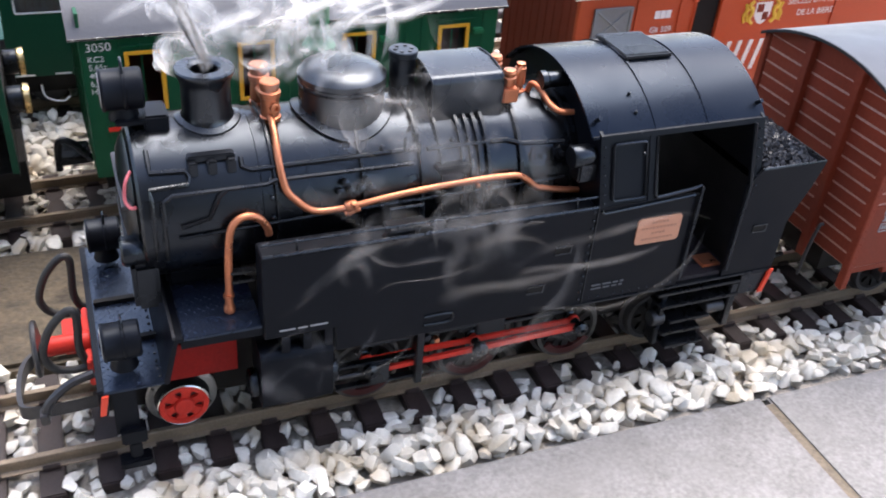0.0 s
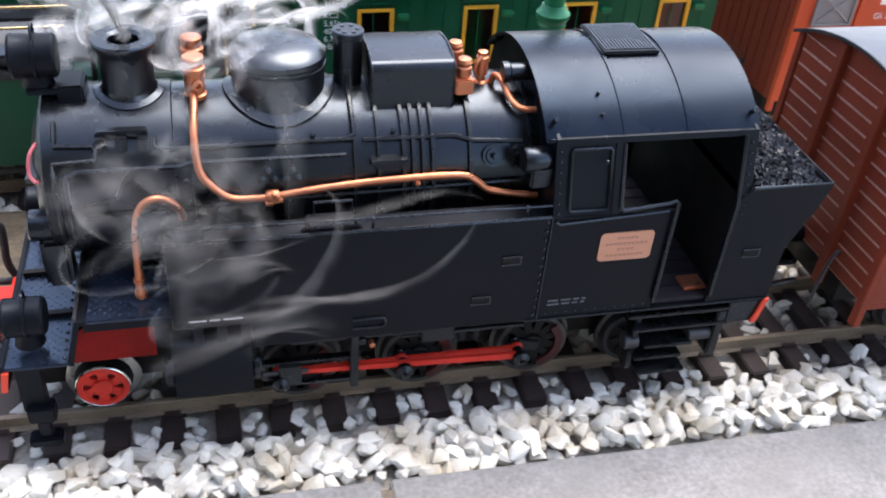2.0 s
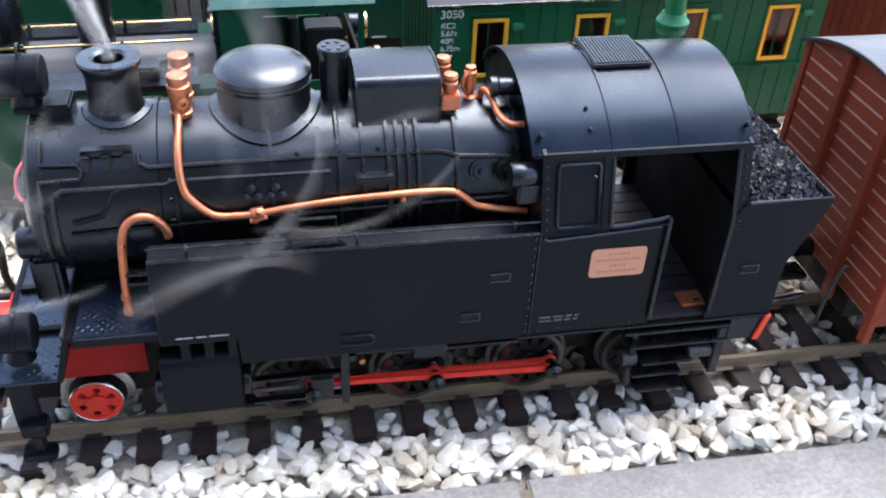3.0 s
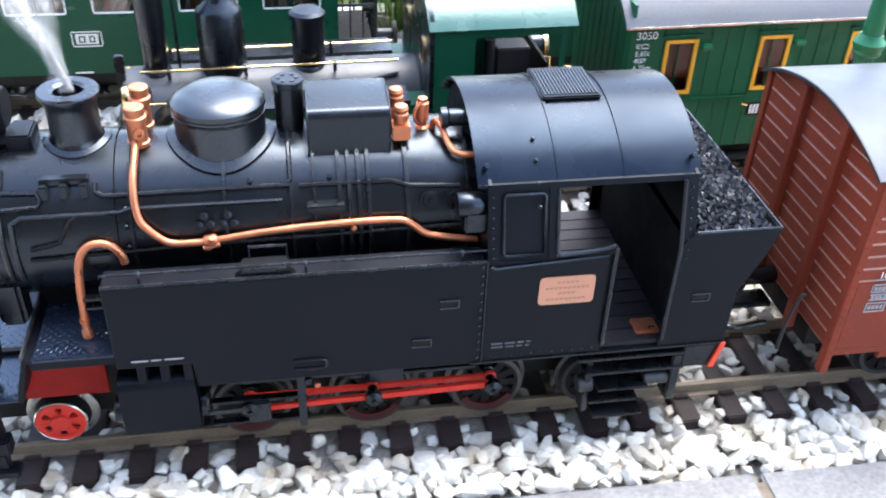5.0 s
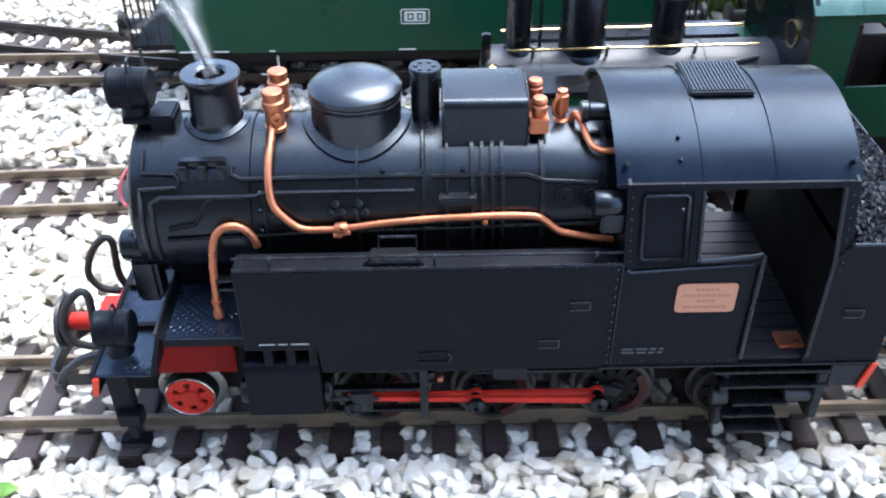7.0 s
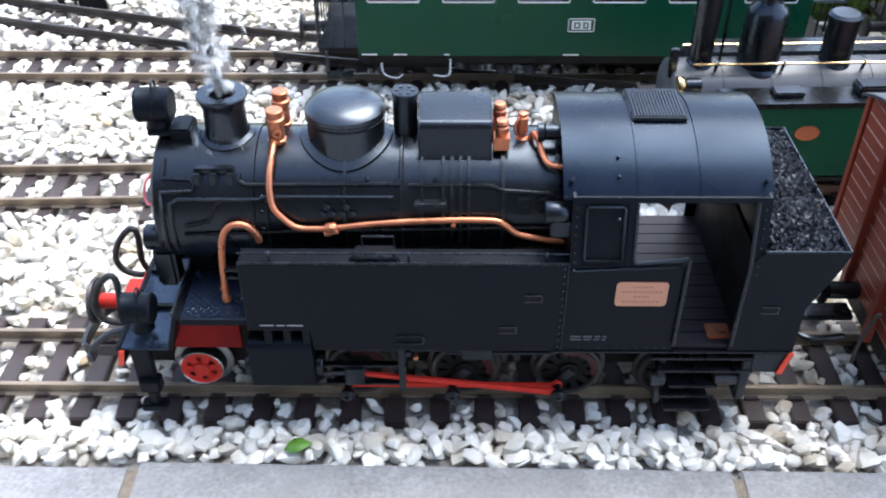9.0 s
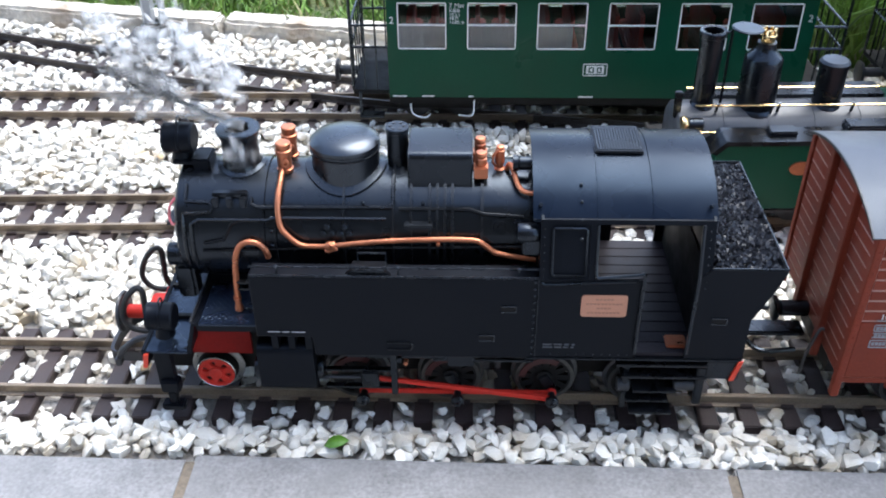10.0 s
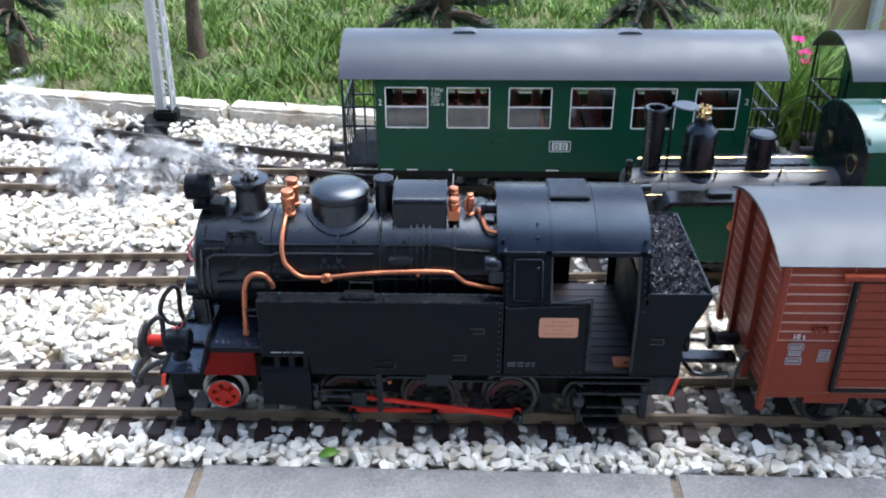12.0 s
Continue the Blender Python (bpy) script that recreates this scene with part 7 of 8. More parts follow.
def triangles(name, verts, tris, mat, smooth=None):
    """One mesh from arrays of corners and triangles."""
    me = bpy.data.meshes.new(name)
    me.vertices.add(len(verts))
    me.vertices.foreach_set("co", np.asarray(verts, np.float32).ravel())
    me.loops.add(tris.size)
    me.loops.foreach_set("vertex_index", tris.astype(np.int32).ravel())
    me.polygons.add(len(tris))
    me.polygons.foreach_set("loop_start", np.arange(0, tris.size, 3, dtype=np.int32))
    me.update(calc_edges=True)
    me.validate()
    if smooth is not None:
        me.shade_smooth()
        me.set_sharp_from_angle(angle=radians(smooth))
    me.materials.append(mat)
    return new(name, me)


def grass_field(name, count, mat, lo, hi, seed, label, y0=0.54, y1=2.1, x0=-1.2, x1=1.5, width=0.0019):
    r = np.random.default_rng(seed)
    y = y0 + (y1 - y0) * r.random(count) ** 1.7
    x = r.uniform(x0, x1, count)
    cl = np.sin(x * 23 + 3 * np.sin(y * 11 + seed)) * np.sin(y * 17 + 2 * np.sin(x * 13))
    edge = np.where(x < -0.14, 0.604 - 0.178 * (x + 0.155), np.maximum(0.52, 0.608 - 0.17 * (x + 0.14))) + 0.036
    keep = (cl + r.normal(0, 0.6, count) > -0.4) & (y > np.minimum(edge, y1 - 0.1))
    x, y, cl = x[keep], y[keep], cl[keep]
    n = len(x)
    h = r.uniform(lo, hi, n) * (0.75 + 0.3 * cl) * (1 + 0.4 * (r.random(n) < 0.12))
    a, w = r.uniform(0, 6.28, n), width * r.uniform(0.6, 1.4, n)
    lean, la = h * r.uniform(0.2, 1.1, n), r.uniform(0, 6.28, n)
    c, s = np.cos(a) * w, np.sin(a) * w
    lx, ly = np.cos(la) * lean, np.sin(la) * lean
    z = np.full(n, -0.01)
    V = np.stack([np.stack([x - c, y - s, z], 1), np.stack([x + c, y + s, z], 1),
                  np.stack([x - c * 0.8 + lx * 0.35, y - s * 0.8 + ly * 0.35, z + h * 0.6], 1), np.stack([x + c * 0.8 + lx * 0.35, y + s * 0.8 + ly * 0.35, z + h * 0.6], 1),
                  np.stack([x + lx, y + ly, z + h], 1)], 1).reshape(-1, 3)
    T = (np.array([[0, 1, 3], [0, 3, 2], [2, 3, 4]])[None] + (np.arange(n) * 5)[:, None, None]).reshape(-1, 3)
    return tagged(triangles(name, V, T, mat), label, "grass", kind="stuff")


grass_field("grass", 120000, GRASS, 0.016, 0.044, 1, "rough green meadow grass behind the kerb")
grass_field("dry_grass", 17000, GRASSDRY, 0.012, 0.04, 2, "scattered pale dry grass stalks")
grass_field("tall_grass", 700, GRASS, 0.08, 0.15, 5, "tall green tuft beside the coach", 0.52, 0.62, 0.545, 0.66, 0.0016)
grass_field("weed_clump", 150, LEAFM, 0.014, 0.03, 7, "broad-leaved weeds along the kerb", 0.66, 0.72, -0.35, 0.05, 0.006)


def build_flowers():
    rnd = random.Random(8)
    for x, y, z in ((0.609, 0.585, 0.118), (0.6165, 0.575, 0.104), (0.6165, 0.565, 0.0945)):
        f = empty("pink_flower", "bright pink carnation on a thin green stem", "flower", pose(x, y, 0), "pink flowers")
        P("stem", LEAFM, f, lambda bm: tube(bm, [(0.01, 0.012, -0.015), (0.006, 0.006, z * 0.5), (0, 0, z - 0.003)], 0.0008, 5))
        def bloom(bm):
            for k in range(16):
                a = rnd.uniform(0, 6.28)
                d = Vector((math.cos(a), math.sin(a), rnd.uniform(-0.1, 0.7))).normalized()
                n = d.orthogonal().normalized()
                L = rnd.uniform(0.006, 0.0095)
                p = Vector((0, 0, z))
                q = [p, p + d * L * 0.6 + n * L * 0.4, p + d * L + n * L * 0.15, p + d * L * 0.85, p + d * L - n * L * 0.15, p + d * L * 0.6 - n * L * 0.4]
                bm.faces.new([bm.verts.new(v) for v in q])
        P("petals", PINK, f, bloom, "pink ragged petals")


build_flowers()


def fence_post():
    c = empty("wooden_fence", "pale wooden board with a grey post at the lawn", "fence", pose(0.735, 0.72, 0))
    P("board", WOODPOST, c, lambda bm: box(bm, -0.03, 0.16, 0.02, 0.032, 0.075, 0.4, 0.002))
    P("post", MASTGREY, c, lambda bm: box(bm, 0.022, 0.034, 0.0, 0.018, -0.02, 0.45, 0.001))


fence_post()


def leaf(name, m, size, mat, label):
    bm = bmesh.new()
    half = [(0, 0.0), (0.2, 0.26), (0.45, 0.36), (0.7, 0.27), (0.9, 0.1), (1.0, 0.0)]
    rows = []
    for u, w in half:
        zc = 0.12 * math.sin(u * 3)
        rows.append([bm.verts.new((u * size, s * w * size * 0.8, (zc + abs(s) * 0.1 * w + 0.02 * noise.noise((u * 5, s, 1))) * size)) for s in (-1, 0, 1)] if 0 < w else [bm.verts.new((u * size, 0, zc * size))])
    for a, b in zip(rows, rows[1:]):
        if len(a) == 1:
            bm.faces.new((a[0], b[1], b[0]))
            bm.faces.new((a[0], b[2], b[1]))
        elif len(b) == 1:
            bm.faces.new((a[0], a[1], b[0]))
            bm.faces.new((a[1], a[2], b[0]))
        else:
            bm.faces.new((a[0], a[1], b[1], b[0]))
            bm.faces.new((a[1], a[2], b[2], b[1]))
    ob = part(name, bm, mat, None, angle=80)
    so = ob.modifiers.new("thick", "SOLIDIFY")
    so.thickness = 0.0003
    ob.matrix_basis = m
    return tagged(ob, label, "leaf")


leaf("fallen_leaf", pose(0.076, -0.0735, -0.0030, 8, -6, 12), 0.017, LEAFM, "green leaf lying on the white gravel")
leaf("fallen_leaf", pose(-0.13, 0.29, -0.001, 0, 8, 130), 0.013, WOODPOST, "dry brown leaf lying on the white gravel")
leaf("fallen_leaf", pose(-0.065, -0.003, -0.006, 10, 5, 60), 0.011, WOODPOST, "dry tan leaf lying between the sleepers")


# ---- smoke ----
def smoke_mesh(seed, size, strips, mat, tall=1.0):
    """Curled drifting sheets, each one a soft-edged ribbon."""
    rnd = random.Random(seed)
    bm = bmesh.new()
    uv = bm.loops.layers.uv.new("UVMap")
    for k in range(strips):
        p = Vector((rnd.uniform(-0.4, 0.4), rnd.uniform(-0.3, 0.3), rnd.uniform(-0.5, 0.3) * tall)) * size
        d = Vector((rnd.uniform(-0.6, 0.6), rnd.uniform(-0.4, 0.4), 1)).normalized()
        w = size * rnd.uniform(0.05, 0.3)
        n, m = 22, 5
        rows, ph, bend = [], rnd.uniform(0, 6), rnd.uniform(1.5, 5.0)
        for i in range(n):
            t = i / (n - 1)
            d = (d + Vector((math.cos(ph + bend * t), 0.6 * math.sin(ph * 2 + bend * t), 0.5 * tall * math.sin(ph + 1.6 * bend * t))) * 0.28).normalized()
            p = p + d * size * 0.055 * (0.6 + 0.5 * tall)
            q = d.cross(Vector((math.sin(ph + t), -1, 0.3 * math.cos(ph * 3 + 2 * t)))).normalized()
            ww = w * (0.35 + 0.9 * math.sin(math.pi * (0.1 + 0.8 * t)))
            rows.append([bm.verts.new(p + q * ww * (j / (m - 1) - 0.5) + d.cross(q) * ww * 0.25 * math.sin(3.1 * j / (m - 1) + ph)) for j in range(m)])
        for i in range(n - 1):
            for j in range(m - 1):
                f = bm.faces.new((rows[i][j], rows[i + 1][j], rows[i + 1][j + 1], rows[i][j + 1]))
                for lp, (a, b) in zip(f.loops, ((i, j), (i + 1, j), (i + 1, j + 1), (i, j + 1))):
                    lp[uv].uv = (a / (n - 1), b / (m - 1))
    far = max(v.co.length for v in bm.verts)
    for v in bm.verts:
        v.co *= size / far
    ob = part("smoke_puff", bm, mat, None, angle=180)
    return tagged(ob, "thin white drifting smoke wisps from the chimney", "smoke", "smoke puffs")


SMOKES = []


def cloud_mesh(seed, size, blobs, mat):
    """A billow: curved soft-edged petals round many small centres."""
    rnd = random.Random(seed)
    bm = bmesh.new()
    uv = bm.loops.layers.uv.new("UVMap")
    n = 7
    for k in range(blobs):
        p = Vector((rnd.gauss(0, 0.42), rnd.gauss(0, 0.3), rnd.gauss(0, 0.32))) * size
        d = Vector((rnd.gauss(0, 1), rnd.gauss(-0.6, 1), rnd.gauss(0.3, 1))).normalized()
        d, u, v = frame_of(d)
        a, b, bulge = size * rnd.uniform(0.35, 0.8), size * rnd.uniform(0.25, 0.6), rnd.uniform(0.3, 0.9)
        g = [[bm.verts.new(p + u * a * (i / (n - 1) - 0.5) + v * b * (j / (n - 1) - 0.5)
                           + d * bulge * b * (0.25 - (i / (n - 1) - 0.5) ** 2 - (j / (n - 1) - 0.5) ** 2)) for j in range(n)] for i in range(n)]
        for i in range(n - 1):
            for j in range(n - 1):
                f = bm.faces.new((g[i][j], g[i + 1][j], g[i + 1][j + 1], g[i][j + 1]))
                for lp, (x, y) in zip(f.loops, ((i, j), (i + 1, j), (i + 1, j + 1), (i, j + 1))):
                    lp[uv].uv = (x / (n - 1), y / (n - 1))
    far = max(v.co.length for v in bm.verts)
    for v in bm.verts:
        v.co *= 1.25 * size / far
    ob = part("smoke_puff", bm, mat, None, angle=180)
    return tagged(ob, "billowing white smoke drifting from the chimney", "smoke", "smoke puffs")


def drift(seed, size, strips, mat, path, spin=8.0, tall=1.0):
    if mat is SMOKEWISP:
        spin, tall = 3.0, 1.7
    ob = cloud_mesh(seed, size, strips, mat) if mat in (SMOKEDENSE, SMOKESOFT) else smoke_mesh(seed, size, strips, mat, tall)
    SMOKES.append((ob, [(t, pose(x, y, z, 0, spin * t * 0.5, spin * t)) for t, x, y, z in path]))


def plume(seed, strands, width):
    """Strands that leave the chimney and rise, curling, with the engine under them."""
    rnd = random.Random(seed)
    bm = bmesh.new()
    uv = bm.loops.layers.uv.new("UVMap")
    n, m = 26, 5
    for k in range(strands):
        p = Vector((rnd.uniform(-0.003, 0.003), rnd.uniform(-0.003, 0.003), -0.008))
        ph, bend, w = rnd.uniform(0, 6.28), rnd.uniform(3, 7), width * rnd.uniform(0.6, 1.3)
        rows = []
        for i in range(n):
            t = i / (n - 1)
            p = p + Vector((0.0022 * t * math.sin(ph + bend * t) - 0.0007 * t, 0.0016 * t * math.cos(ph * 1.7 + bend * t), 0.0036))
            q = Vector((math.cos(ph + 2.2 * t), math.sin(ph + 2.2 * t), 0.25 * math.sin(ph + 5 * t)))
            ww = w * (0.35 + 1.2 * t)
            rows.append([bm.verts.new(p + q * ww * (j / (m - 1) - 0.5) + Vector((-q.y, q.x, 0)) * ww * 0.2 * math.sin(3.1 * j / (m - 1))) for j in range(m)])
        for i in range(n - 1):
            for j in range(m - 1):
                f = bm.faces.new((rows[i][j], rows[i + 1][j], rows[i + 1][j + 1], rows[i][j + 1]))
                for lp, (a, b) in zip(f.loops, ((i, j), (i + 1, j), (i + 1, j + 1), (i, j + 1))):
                    lp[uv].uv = (0.12 + 0.88 * a / (n - 1), b / (m - 1))
    ob = part("smoke_plume", bm, SMOKEWISP, None, angle=180)
    return tagged(ob, "thin white smoke plume rising from the chimney", "smoke", "smoke plumes")


for seed, strands, sway in ((91, 7, 0.0), (92, 6, 2.1)):
    SMOKES.append((plume(seed, strands, 0.013), [(t, pose(run(t) + 0.0275, YC, 0.1855, 5 * math.sin(1.1 * t + sway), -14 - 5 * math.sin(1.7 * t + sway) - 58 * min(1.0, max(0.0, (t - 9.2) / 0.8)), 0) @ pose(0, 0, 0, 0, 0, 14 * t + 40 * sway)) for t in STEPS]))

# heavy steam at the start, blown back along the engine
drift(11, 0.095, 22, SMOKE, [(0, 0.762, 0.03, 0.196), (0.5, 0.726, 0.03, 0.192), (1, 0.690, 0.03, 0.186), (1.5, 0.648, 0.03, 0.184), (2, 0.592, 0.03, 0.186), (2.5, 0.535, 0.03, 0.205), (3.5, 0.43, 0.05, 0.32), (5, 0.25, 0.1, 0.75), (12, 0.2, 0.1, 2.5)])
drift(12, 0.065, 12, SMOKE, [(0, 0.789, 0.0, 0.180), (1, 0.7025, 0.0, 0.172), (1.5, 0.672, 0.0, 0.168), (2, 0.632, 0.0, 0.168), (2.5, 0.640, 0.0, 0.180), (3.5, 0.56, 0.05, 0.34), (5, 0.45, 0.1, 0.8), (12, 0.3, 0.1, 2.6)])
drift(13, 0.085, 9, SMOKETHIN, [(0, 0.835, -0.07, 0.108), (1, 0.738, -0.07, 0.085), (1.5, 0.657, -0.07, 0.09), (2, 0.607, -0.07, 0.105), (2.5, 0.508, -0.07, 0.105), (3.5, 0.35, -0.06, 0.16), (5, 0.0, -0.05, 0.5), (12, -0.6, 0.0, 2.4)], 6, 0.7)
drift(14, 0.1, 7, SMOKETHIN, [(0, 0.872, -0.07, 0.085), (1, 0.765, -0.07, 0.080), (1.5, 0.690, -0.07, 0.115), (2, 0.636, -0.07, 0.110), (2.5, 0.604, -0.07, 0.098), (3.5, 0.52, -0.06, 0.28), (5, 0.4, -0.05, 0.8), (12, 0.0, 0.0, 2.6)], 5, 1.6)
drift(15, 0.06, 7, SMOKETHIN, [(0, 0.751, -0.065, 0.045), (1, 0.711, -0.065, 0.045), (1.5, 0.642, -0.065, 0.06), (2, 0.595, -0.065, 0.075), (2.5, 0.504, -0.065, 0.06), (3.5, 0.3, -0.06, 0.2), (5, 0.0, -0.05, 0.7), (12, -0.6, 0.0, 2.5)], 5)
drift(16, 0.075, 8, SMOKETHIN, [(0, 0.791, -0.06, 0.112), (1, 0.694, -0.06, 0.125), (1.5, 0.622, -0.06, 0.132), (2, 0.596, -0.06, 0.128), (2.5, 0.512, -0.05, 0.155), (3.5, 0.35, -0.04, 0.28), (5, 0.1, 0.0, 0.8), (12, -0.5, 0.0, 2.5)], 7)

drift(21, 0.042, 30, SMOKESOFT, [(0, 0.80, -0.05, 0.178), (0.5, 0.766, -0.05, 0.17), (1, 0.715, -0.05, 0.16), (1.5, 0.65, -0.05, 0.15), (2, 0.58, -0.05, 0.14), (2.5, 0.52, -0.05, 0.14), (3.5, 0.36, -0.03, 0.25), (5, 0.1, 0.0, 0.8), (12, -0.5, 0.0, 2.5)], 7)
drift(22, 0.035, 20, SMOKESOFT, [(0, 0.83, -0.06, 0.135), (0.5, 0.80, -0.06, 0.128), (1, 0.74, -0.06, 0.125), (2, 0.6, -0.06, 0.12), (2.5, 0.49, -0.05, 0.115), (3.5, 0.3, -0.03, 0.2), (5, 0.0, 0.0, 0.8), (12, -0.5, 0.0, 2.6)], 7)


def chimney_puff(seed, size, strips, born, wind, rise, mat=SMOKE):
    """Waits in the smokebox, leaves by the chimney, then drifts."""
    path = [(t, run(t) + 0.105, YC, 0.108) for t in STEPS if t < born - 0.45]
    t, top = born, 0.188 + min(size, 0.02) * 0.3 + (0.012 if mat is SMOKEWISP else 0.0)
    path += [(born - 0.4, run(born - 0.4) + 0.105, YC, 0.108), (born - 0.15, run(born - 0.15) + 0.036, YC, 0.118), (born, run(born) + 0.0275, YC, top)]
    x, y, z, t = run(born) + 0.0275, YC, top, born
    while t < 11.8:
        t = min(12.0, t + 0.4)
        age = t - born
        x, y, z = x + 0.4 * wind * (0.5 + 0.5 * min(1, age)), y + 0.012, z + 0.4 * rise * (1.0 if age < 0.8 else 0.45 + 0.1 * age)
        path.append((t, x, y, z))
    path = [(0.0, *path[0][1:])] + [q for q in path if q[0] > 0.05]
    if path[-1][0] < 12.0:
        path.append((12.0, *path[-1][1:]))
    drift(seed, size, strips, mat, path, 10)


for k in range(17):
    born = 4.0 + 0.21 * k
    chimney_puff(40 + k, 0.034, 6, born, -0.12, 0.06 if born < 5 else 0.10, SMOKEWISP)
PUFFS = ((8.5, 0.09, 0.026), (8.75, 0.08, 0.026), (8.95, 0.05, 0.026), (9.1, 0.02, 0.024), (9.2, 0.045, 0.026), (9.3, 0.01, 0.024), (9.4, 0.02, 0.02), (9.6, 0.09, 0.028), (9.75, 0.07, 0.028), (9.9, 0.08, 0.03),
         (10.05, 0.05, 0.03), (10.15, 0.02, 0.03), (10.25, -0.03, 0.03), (10.35, 0.012, 0.03), (10.45, -0.04, 0.03), (10.55, -0.012, 0.03), (10.65, -0.05, 0.03), (10.78, -0.02, 0.03), (10.9, -0.04, 0.028),
         (11.02, -0.02, 0.028), (11.14, -0.03, 0.026), (11.26, -0.012, 0.024), (11.4, -0.016, 0.022), (11.55, 0.0, 0.02), (11.68, 0.006, 0.017), (11.82, 0.01, 0.014))
for k, (born, rise, size) in enumerate(PUFFS):
    chimney_puff(60 + k, size, 44, born, -0.12 if born < 10.12 else -0.1, rise, SMOKEDENSE)


# ---- white gravel ----
def stone_templates(r, count):
    out = []
    for _ in range(count):
        bm = bmesh.new()
        pts = r.normal(size=(19, 3))
        pts /= np.linalg.norm(pts, axis=1)[:, None]
        pts = np.sign(pts) * np.abs(pts) ** 0.8
        for p in pts:
            bm.verts.new(p * r.uniform(0.82, 1.08))
        g = bmesh.ops.convex_hull(bm, input=bm.verts)
        bmesh.ops.delete(bm, geom=[v for v in bm.verts if not v.link_faces], context="VERTS")
        bmesh.ops.triangulate(bm, faces=bm.faces)
        bm.verts.index_update()
        bmesh.ops.recalc_face_normals(bm, faces=bm.faces)
        out.append((np.array([v.co[:] for v in bm.verts]), np.array([[v.index for v in f.verts] for f in bm.faces])))
        bm.free()
    return out


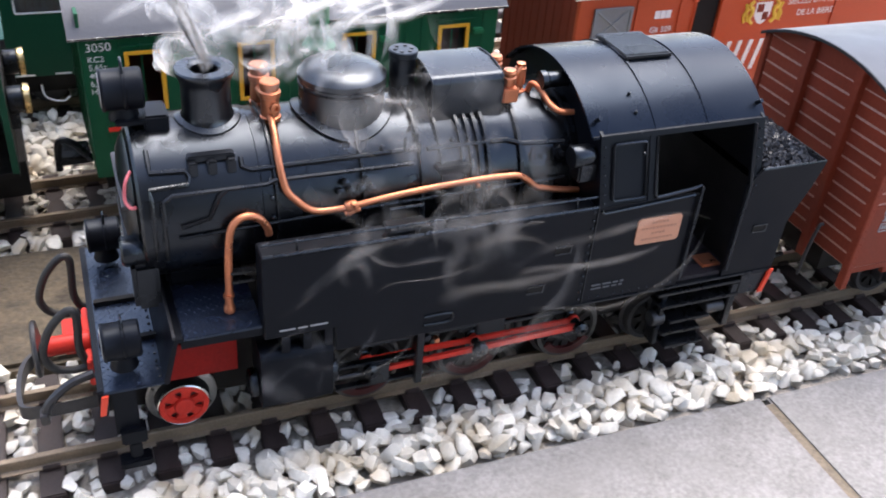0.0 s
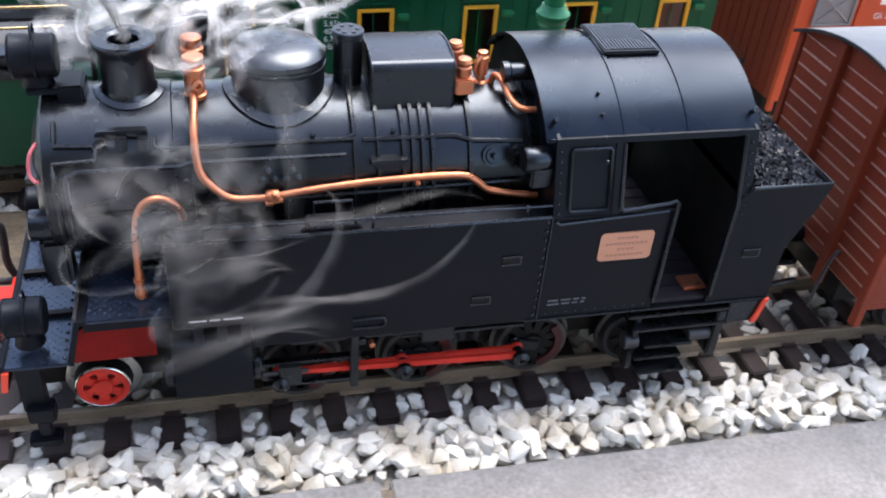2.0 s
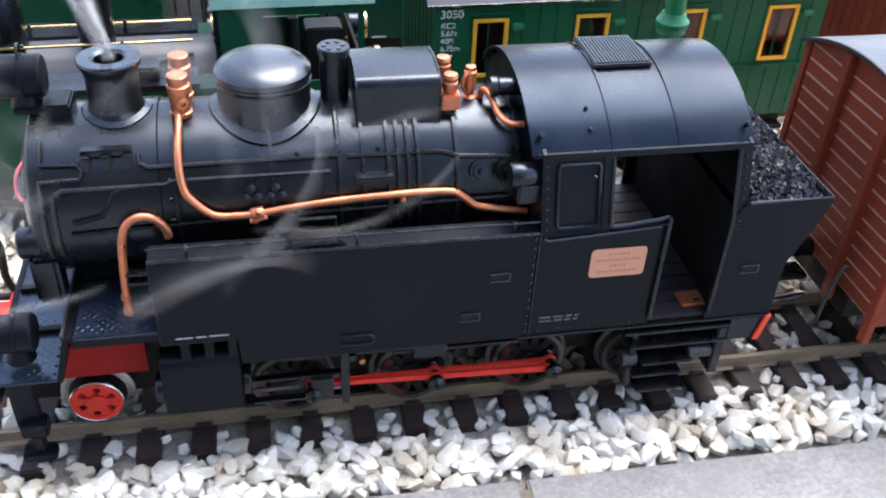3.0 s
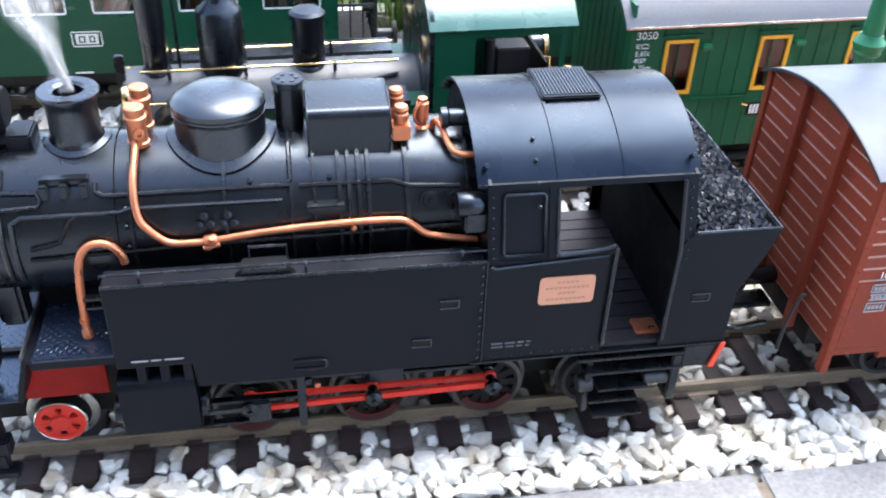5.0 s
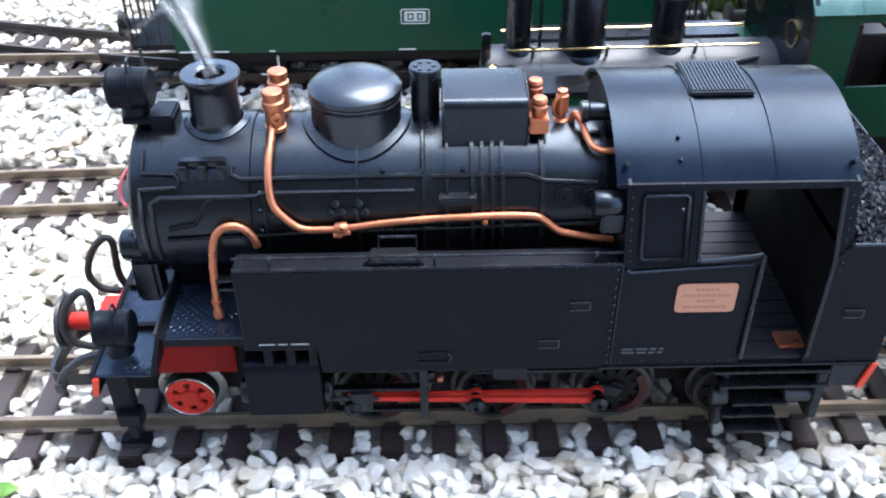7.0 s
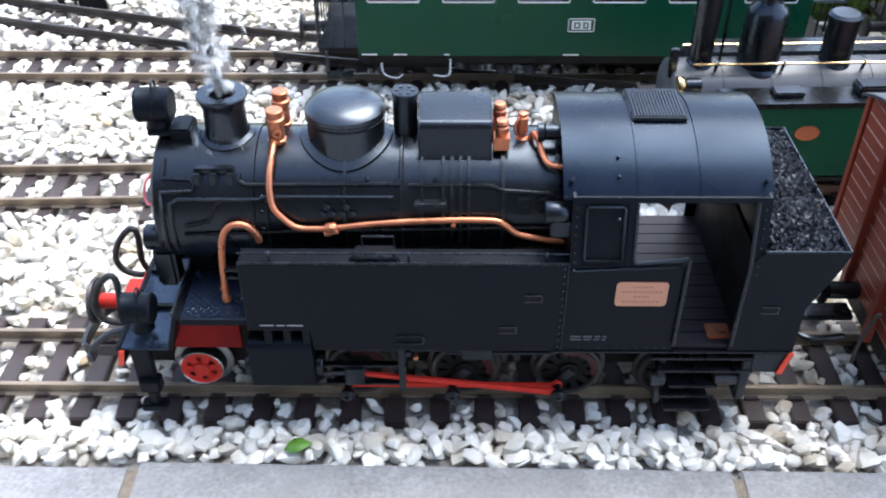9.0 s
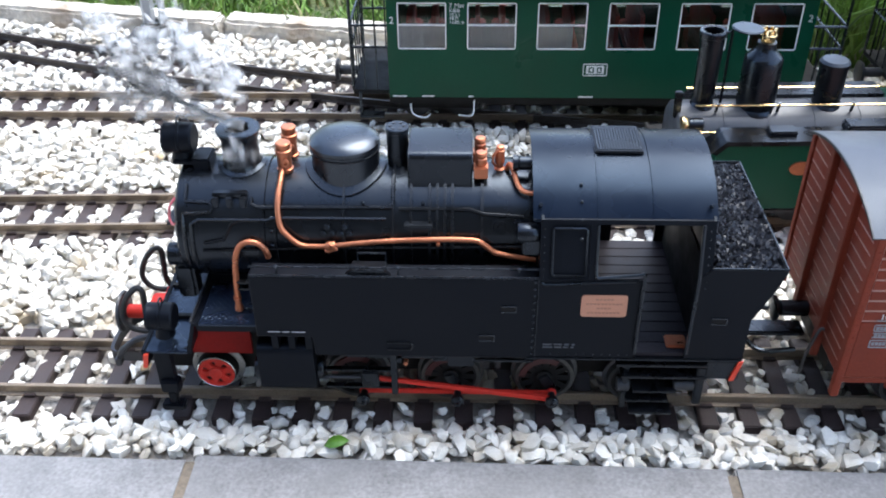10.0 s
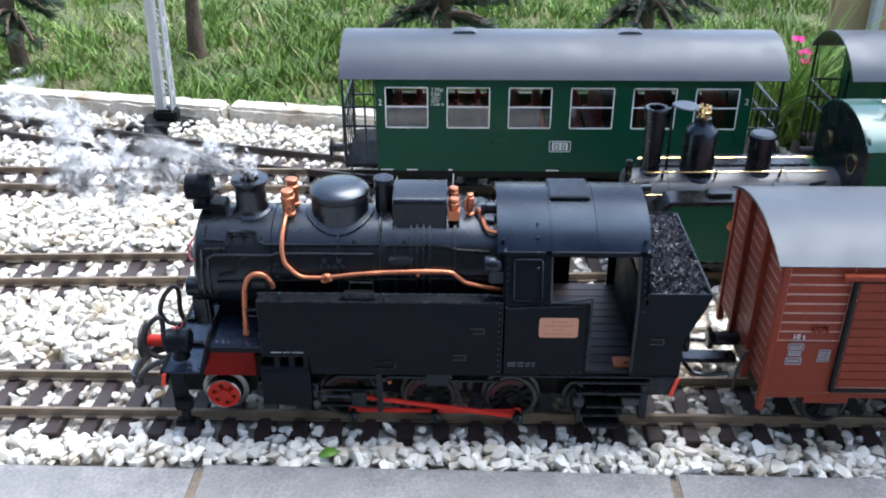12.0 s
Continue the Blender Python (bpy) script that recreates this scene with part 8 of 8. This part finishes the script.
def gravel():
    r = np.random.default_rng(11)
    tpl = stone_templates(r, 24)
    spots = []

    def field(x0, x1, y0, y1, step, lo, hi, z0, zr):
        nx, ny = int((x1 - x0) / step), int((y1 - y0) / step)
        gx, gy = np.meshgrid(np.arange(nx), np.arange(ny), indexing="ij")
        x = x0 + (gx + r.uniform(-0.45, 0.45, gx.shape) + 0.5 * (gy % 2)) * step
        y = y0 + (gy + r.uniform(-0.45, 0.45, gx.shape)) * step
        z = z0 + r.uniform(-zr, zr, gx.shape)
        s = r.uniform(lo, hi, gx.shape)
        spots.append(np.stack([x, y, z, s], -1).reshape(-1, 4))

    field(-0.75, 1.45, -0.0805, 0.06, 0.0080, 0.0044, 0.0074, -0.0112, 0.0018)
    field(-0.75, 1.45, -0.077, -0.044, 0.0086, 0.0044, 0.0076, -0.0068, 0.0022)
    field(-0.75, 1.45, 0.06, 0.72, 0.0092, 0.0046, 0.0076, -0.0108, 0.0022)
    field(-0.75, 1.45, 0.05, 0.71, 0.0112, 0.0048, 0.0076, -0.0050, 0.0025)
    S = np.concatenate(spots)
    keep = np.ones(len(S), bool)
    x, y, s = S[:, 0], S[:, 1], S[:, 3]

    def clear(dx, dy, along):
        """dy: distance from a track's middle; along: place within the sleeper pitch."""
        rail = np.abs(np.abs(dy) - 0.024) < 0.0042 + s * 0.35
        near = np.abs(dy) < 0.0475
        on = near & (np.abs(along) < 0.0050 + s * 0.16)
        deep = near & ~on
        return rail | on, deep

    pitch = 0.02733
    deep = np.zeros(len(S), bool)
    for mid, first, slope, ok in ((np.zeros_like(x), 0.6572, 0, None), (0.198 + 0.035 * (x + 0.2), -0.75, 1, None), (np.full_like(x, 0.4115), -0.9, 0, None)):
        al = (x - first) / (math.cos(math.atan(0.035)) if slope else 1)
        along = (al / pitch + 0.5) % 1 * pitch - 0.5 * pitch
        bad, dp = clear(x, y - mid, along)
        keep &= ~bad
        deep |= dp
    # the branch and the concrete patch
    sb = 0.16 - x
    by = 0.425 + 0.19 * sb + 0.12 * sb * sb
    onb = (sb > 0.08) & (sb < 0.86)
    keep &= ~(onb & (np.abs(np.abs(y - by) - 0.024) < 0.006))
    keep &= ~(onb & (np.abs(y - by) < 0.046) & (S[:, 2] > -0.009))
    keep &= ~((x > 0.455) & (x < 0.725) & (y > 0.048) & (y < 0.172))
    kerb_y = np.where(x < -0.14, 0.604 - 0.178 * (x + 0.155), np.maximum(0.52, 0.608 - 0.17 * (x + 0.14))) - 0.004
    keep &= y < kerb_y
    slab = SLAB_Y - 0.0135 * np.maximum(0, x - 0.05)
    keep &= y > slab + s * 0.55
    S[deep, 2] = np.minimum(S[deep, 2], -0.0096)
    S[deep, 3] *= 0.86
    S = S[keep]
    order = r.integers(0, len(tpl), len(S))
    V, T, base = [], [], 0
    for k, (v, t) in enumerate(tpl):
        q = S[order == k]
        n = len(q)
        ax = r.uniform(0.62, 1.0, (n, 3)) * np.array([1.32, 0.95, 0.74])
        a = r.uniform(0, 6.28, n)
        ti = r.normal(0, 0.45, n)
        p = v[None] * (ax * q[:, 3:4])[:, None]
        ct, st = np.cos(ti)[:, None], np.sin(ti)[:, None]
        p = np.stack([p[..., 0] * ct - p[..., 2] * st, p[..., 1], p[..., 0] * st + p[..., 2] * ct], -1)
        ca, sa = np.cos(a)[:, None], np.sin(a)[:, None]
        p = np.stack([p[..., 0] * ca - p[..., 1] * sa, p[..., 0] * sa + p[..., 1] * ca, p[..., 2]], -1) + q[:, None, :3]
        V.append(p.reshape(-1, 3))
        T.append((t[None] + (base + np.arange(n) * len(v))[:, None, None]).reshape(-1, 3))
        base += n * len(v)
    tagged(triangles("gravel", np.concatenate(V), np.concatenate(T), STONE, 42), "angular white marble gravel with grey and tan stones", "gravel", kind="stuff")


gravel()


# ---- movement ----
def motions():
    walk(loco, [(t, pose(run(t), 0, 0)) for t in STEPS])
    walk(boxcar, [(t, pose(run(t), 0, 0)) for t in STEPS])
    for w, x, y, r, s in WHEELS + BCAR_WHEELS:
        flip = 0 if s < 0 else 180
        rows = []
        for t in STEPS:
            turn = (0.3217 - run(t)) / r
            rows.append((t, pose(x, y, r, 0, -math.degrees(turn), 0) @ pose(0, 0, 0, 0, 0, flip)))
        walk(w, rows)
    for rod, kind in RODS:
        rows = []
        for t in STEPS:
            a = (0.3217 - run(t)) / DRIVE_R
            px, pz = DRIVE_X[2] - PIN_R * math.sin(a), DRIVE_R + PIN_R * math.cos(a)
            lean = math.asin((0.0275 - pz) / 0.119)
            if kind == "couple":
                m = pose(px, 0, pz)
            elif kind == "main":
                m = pose(px, 0, pz, 0, math.degrees(lean), 0)
            else:
                m = pose(px - 0.119 * math.cos(lean), 0, 0.0275)
            rows.append((t, m))
        walk(rod, rows)
    for puff, rows in SMOKES:
        walk(puff, rows)


motions()
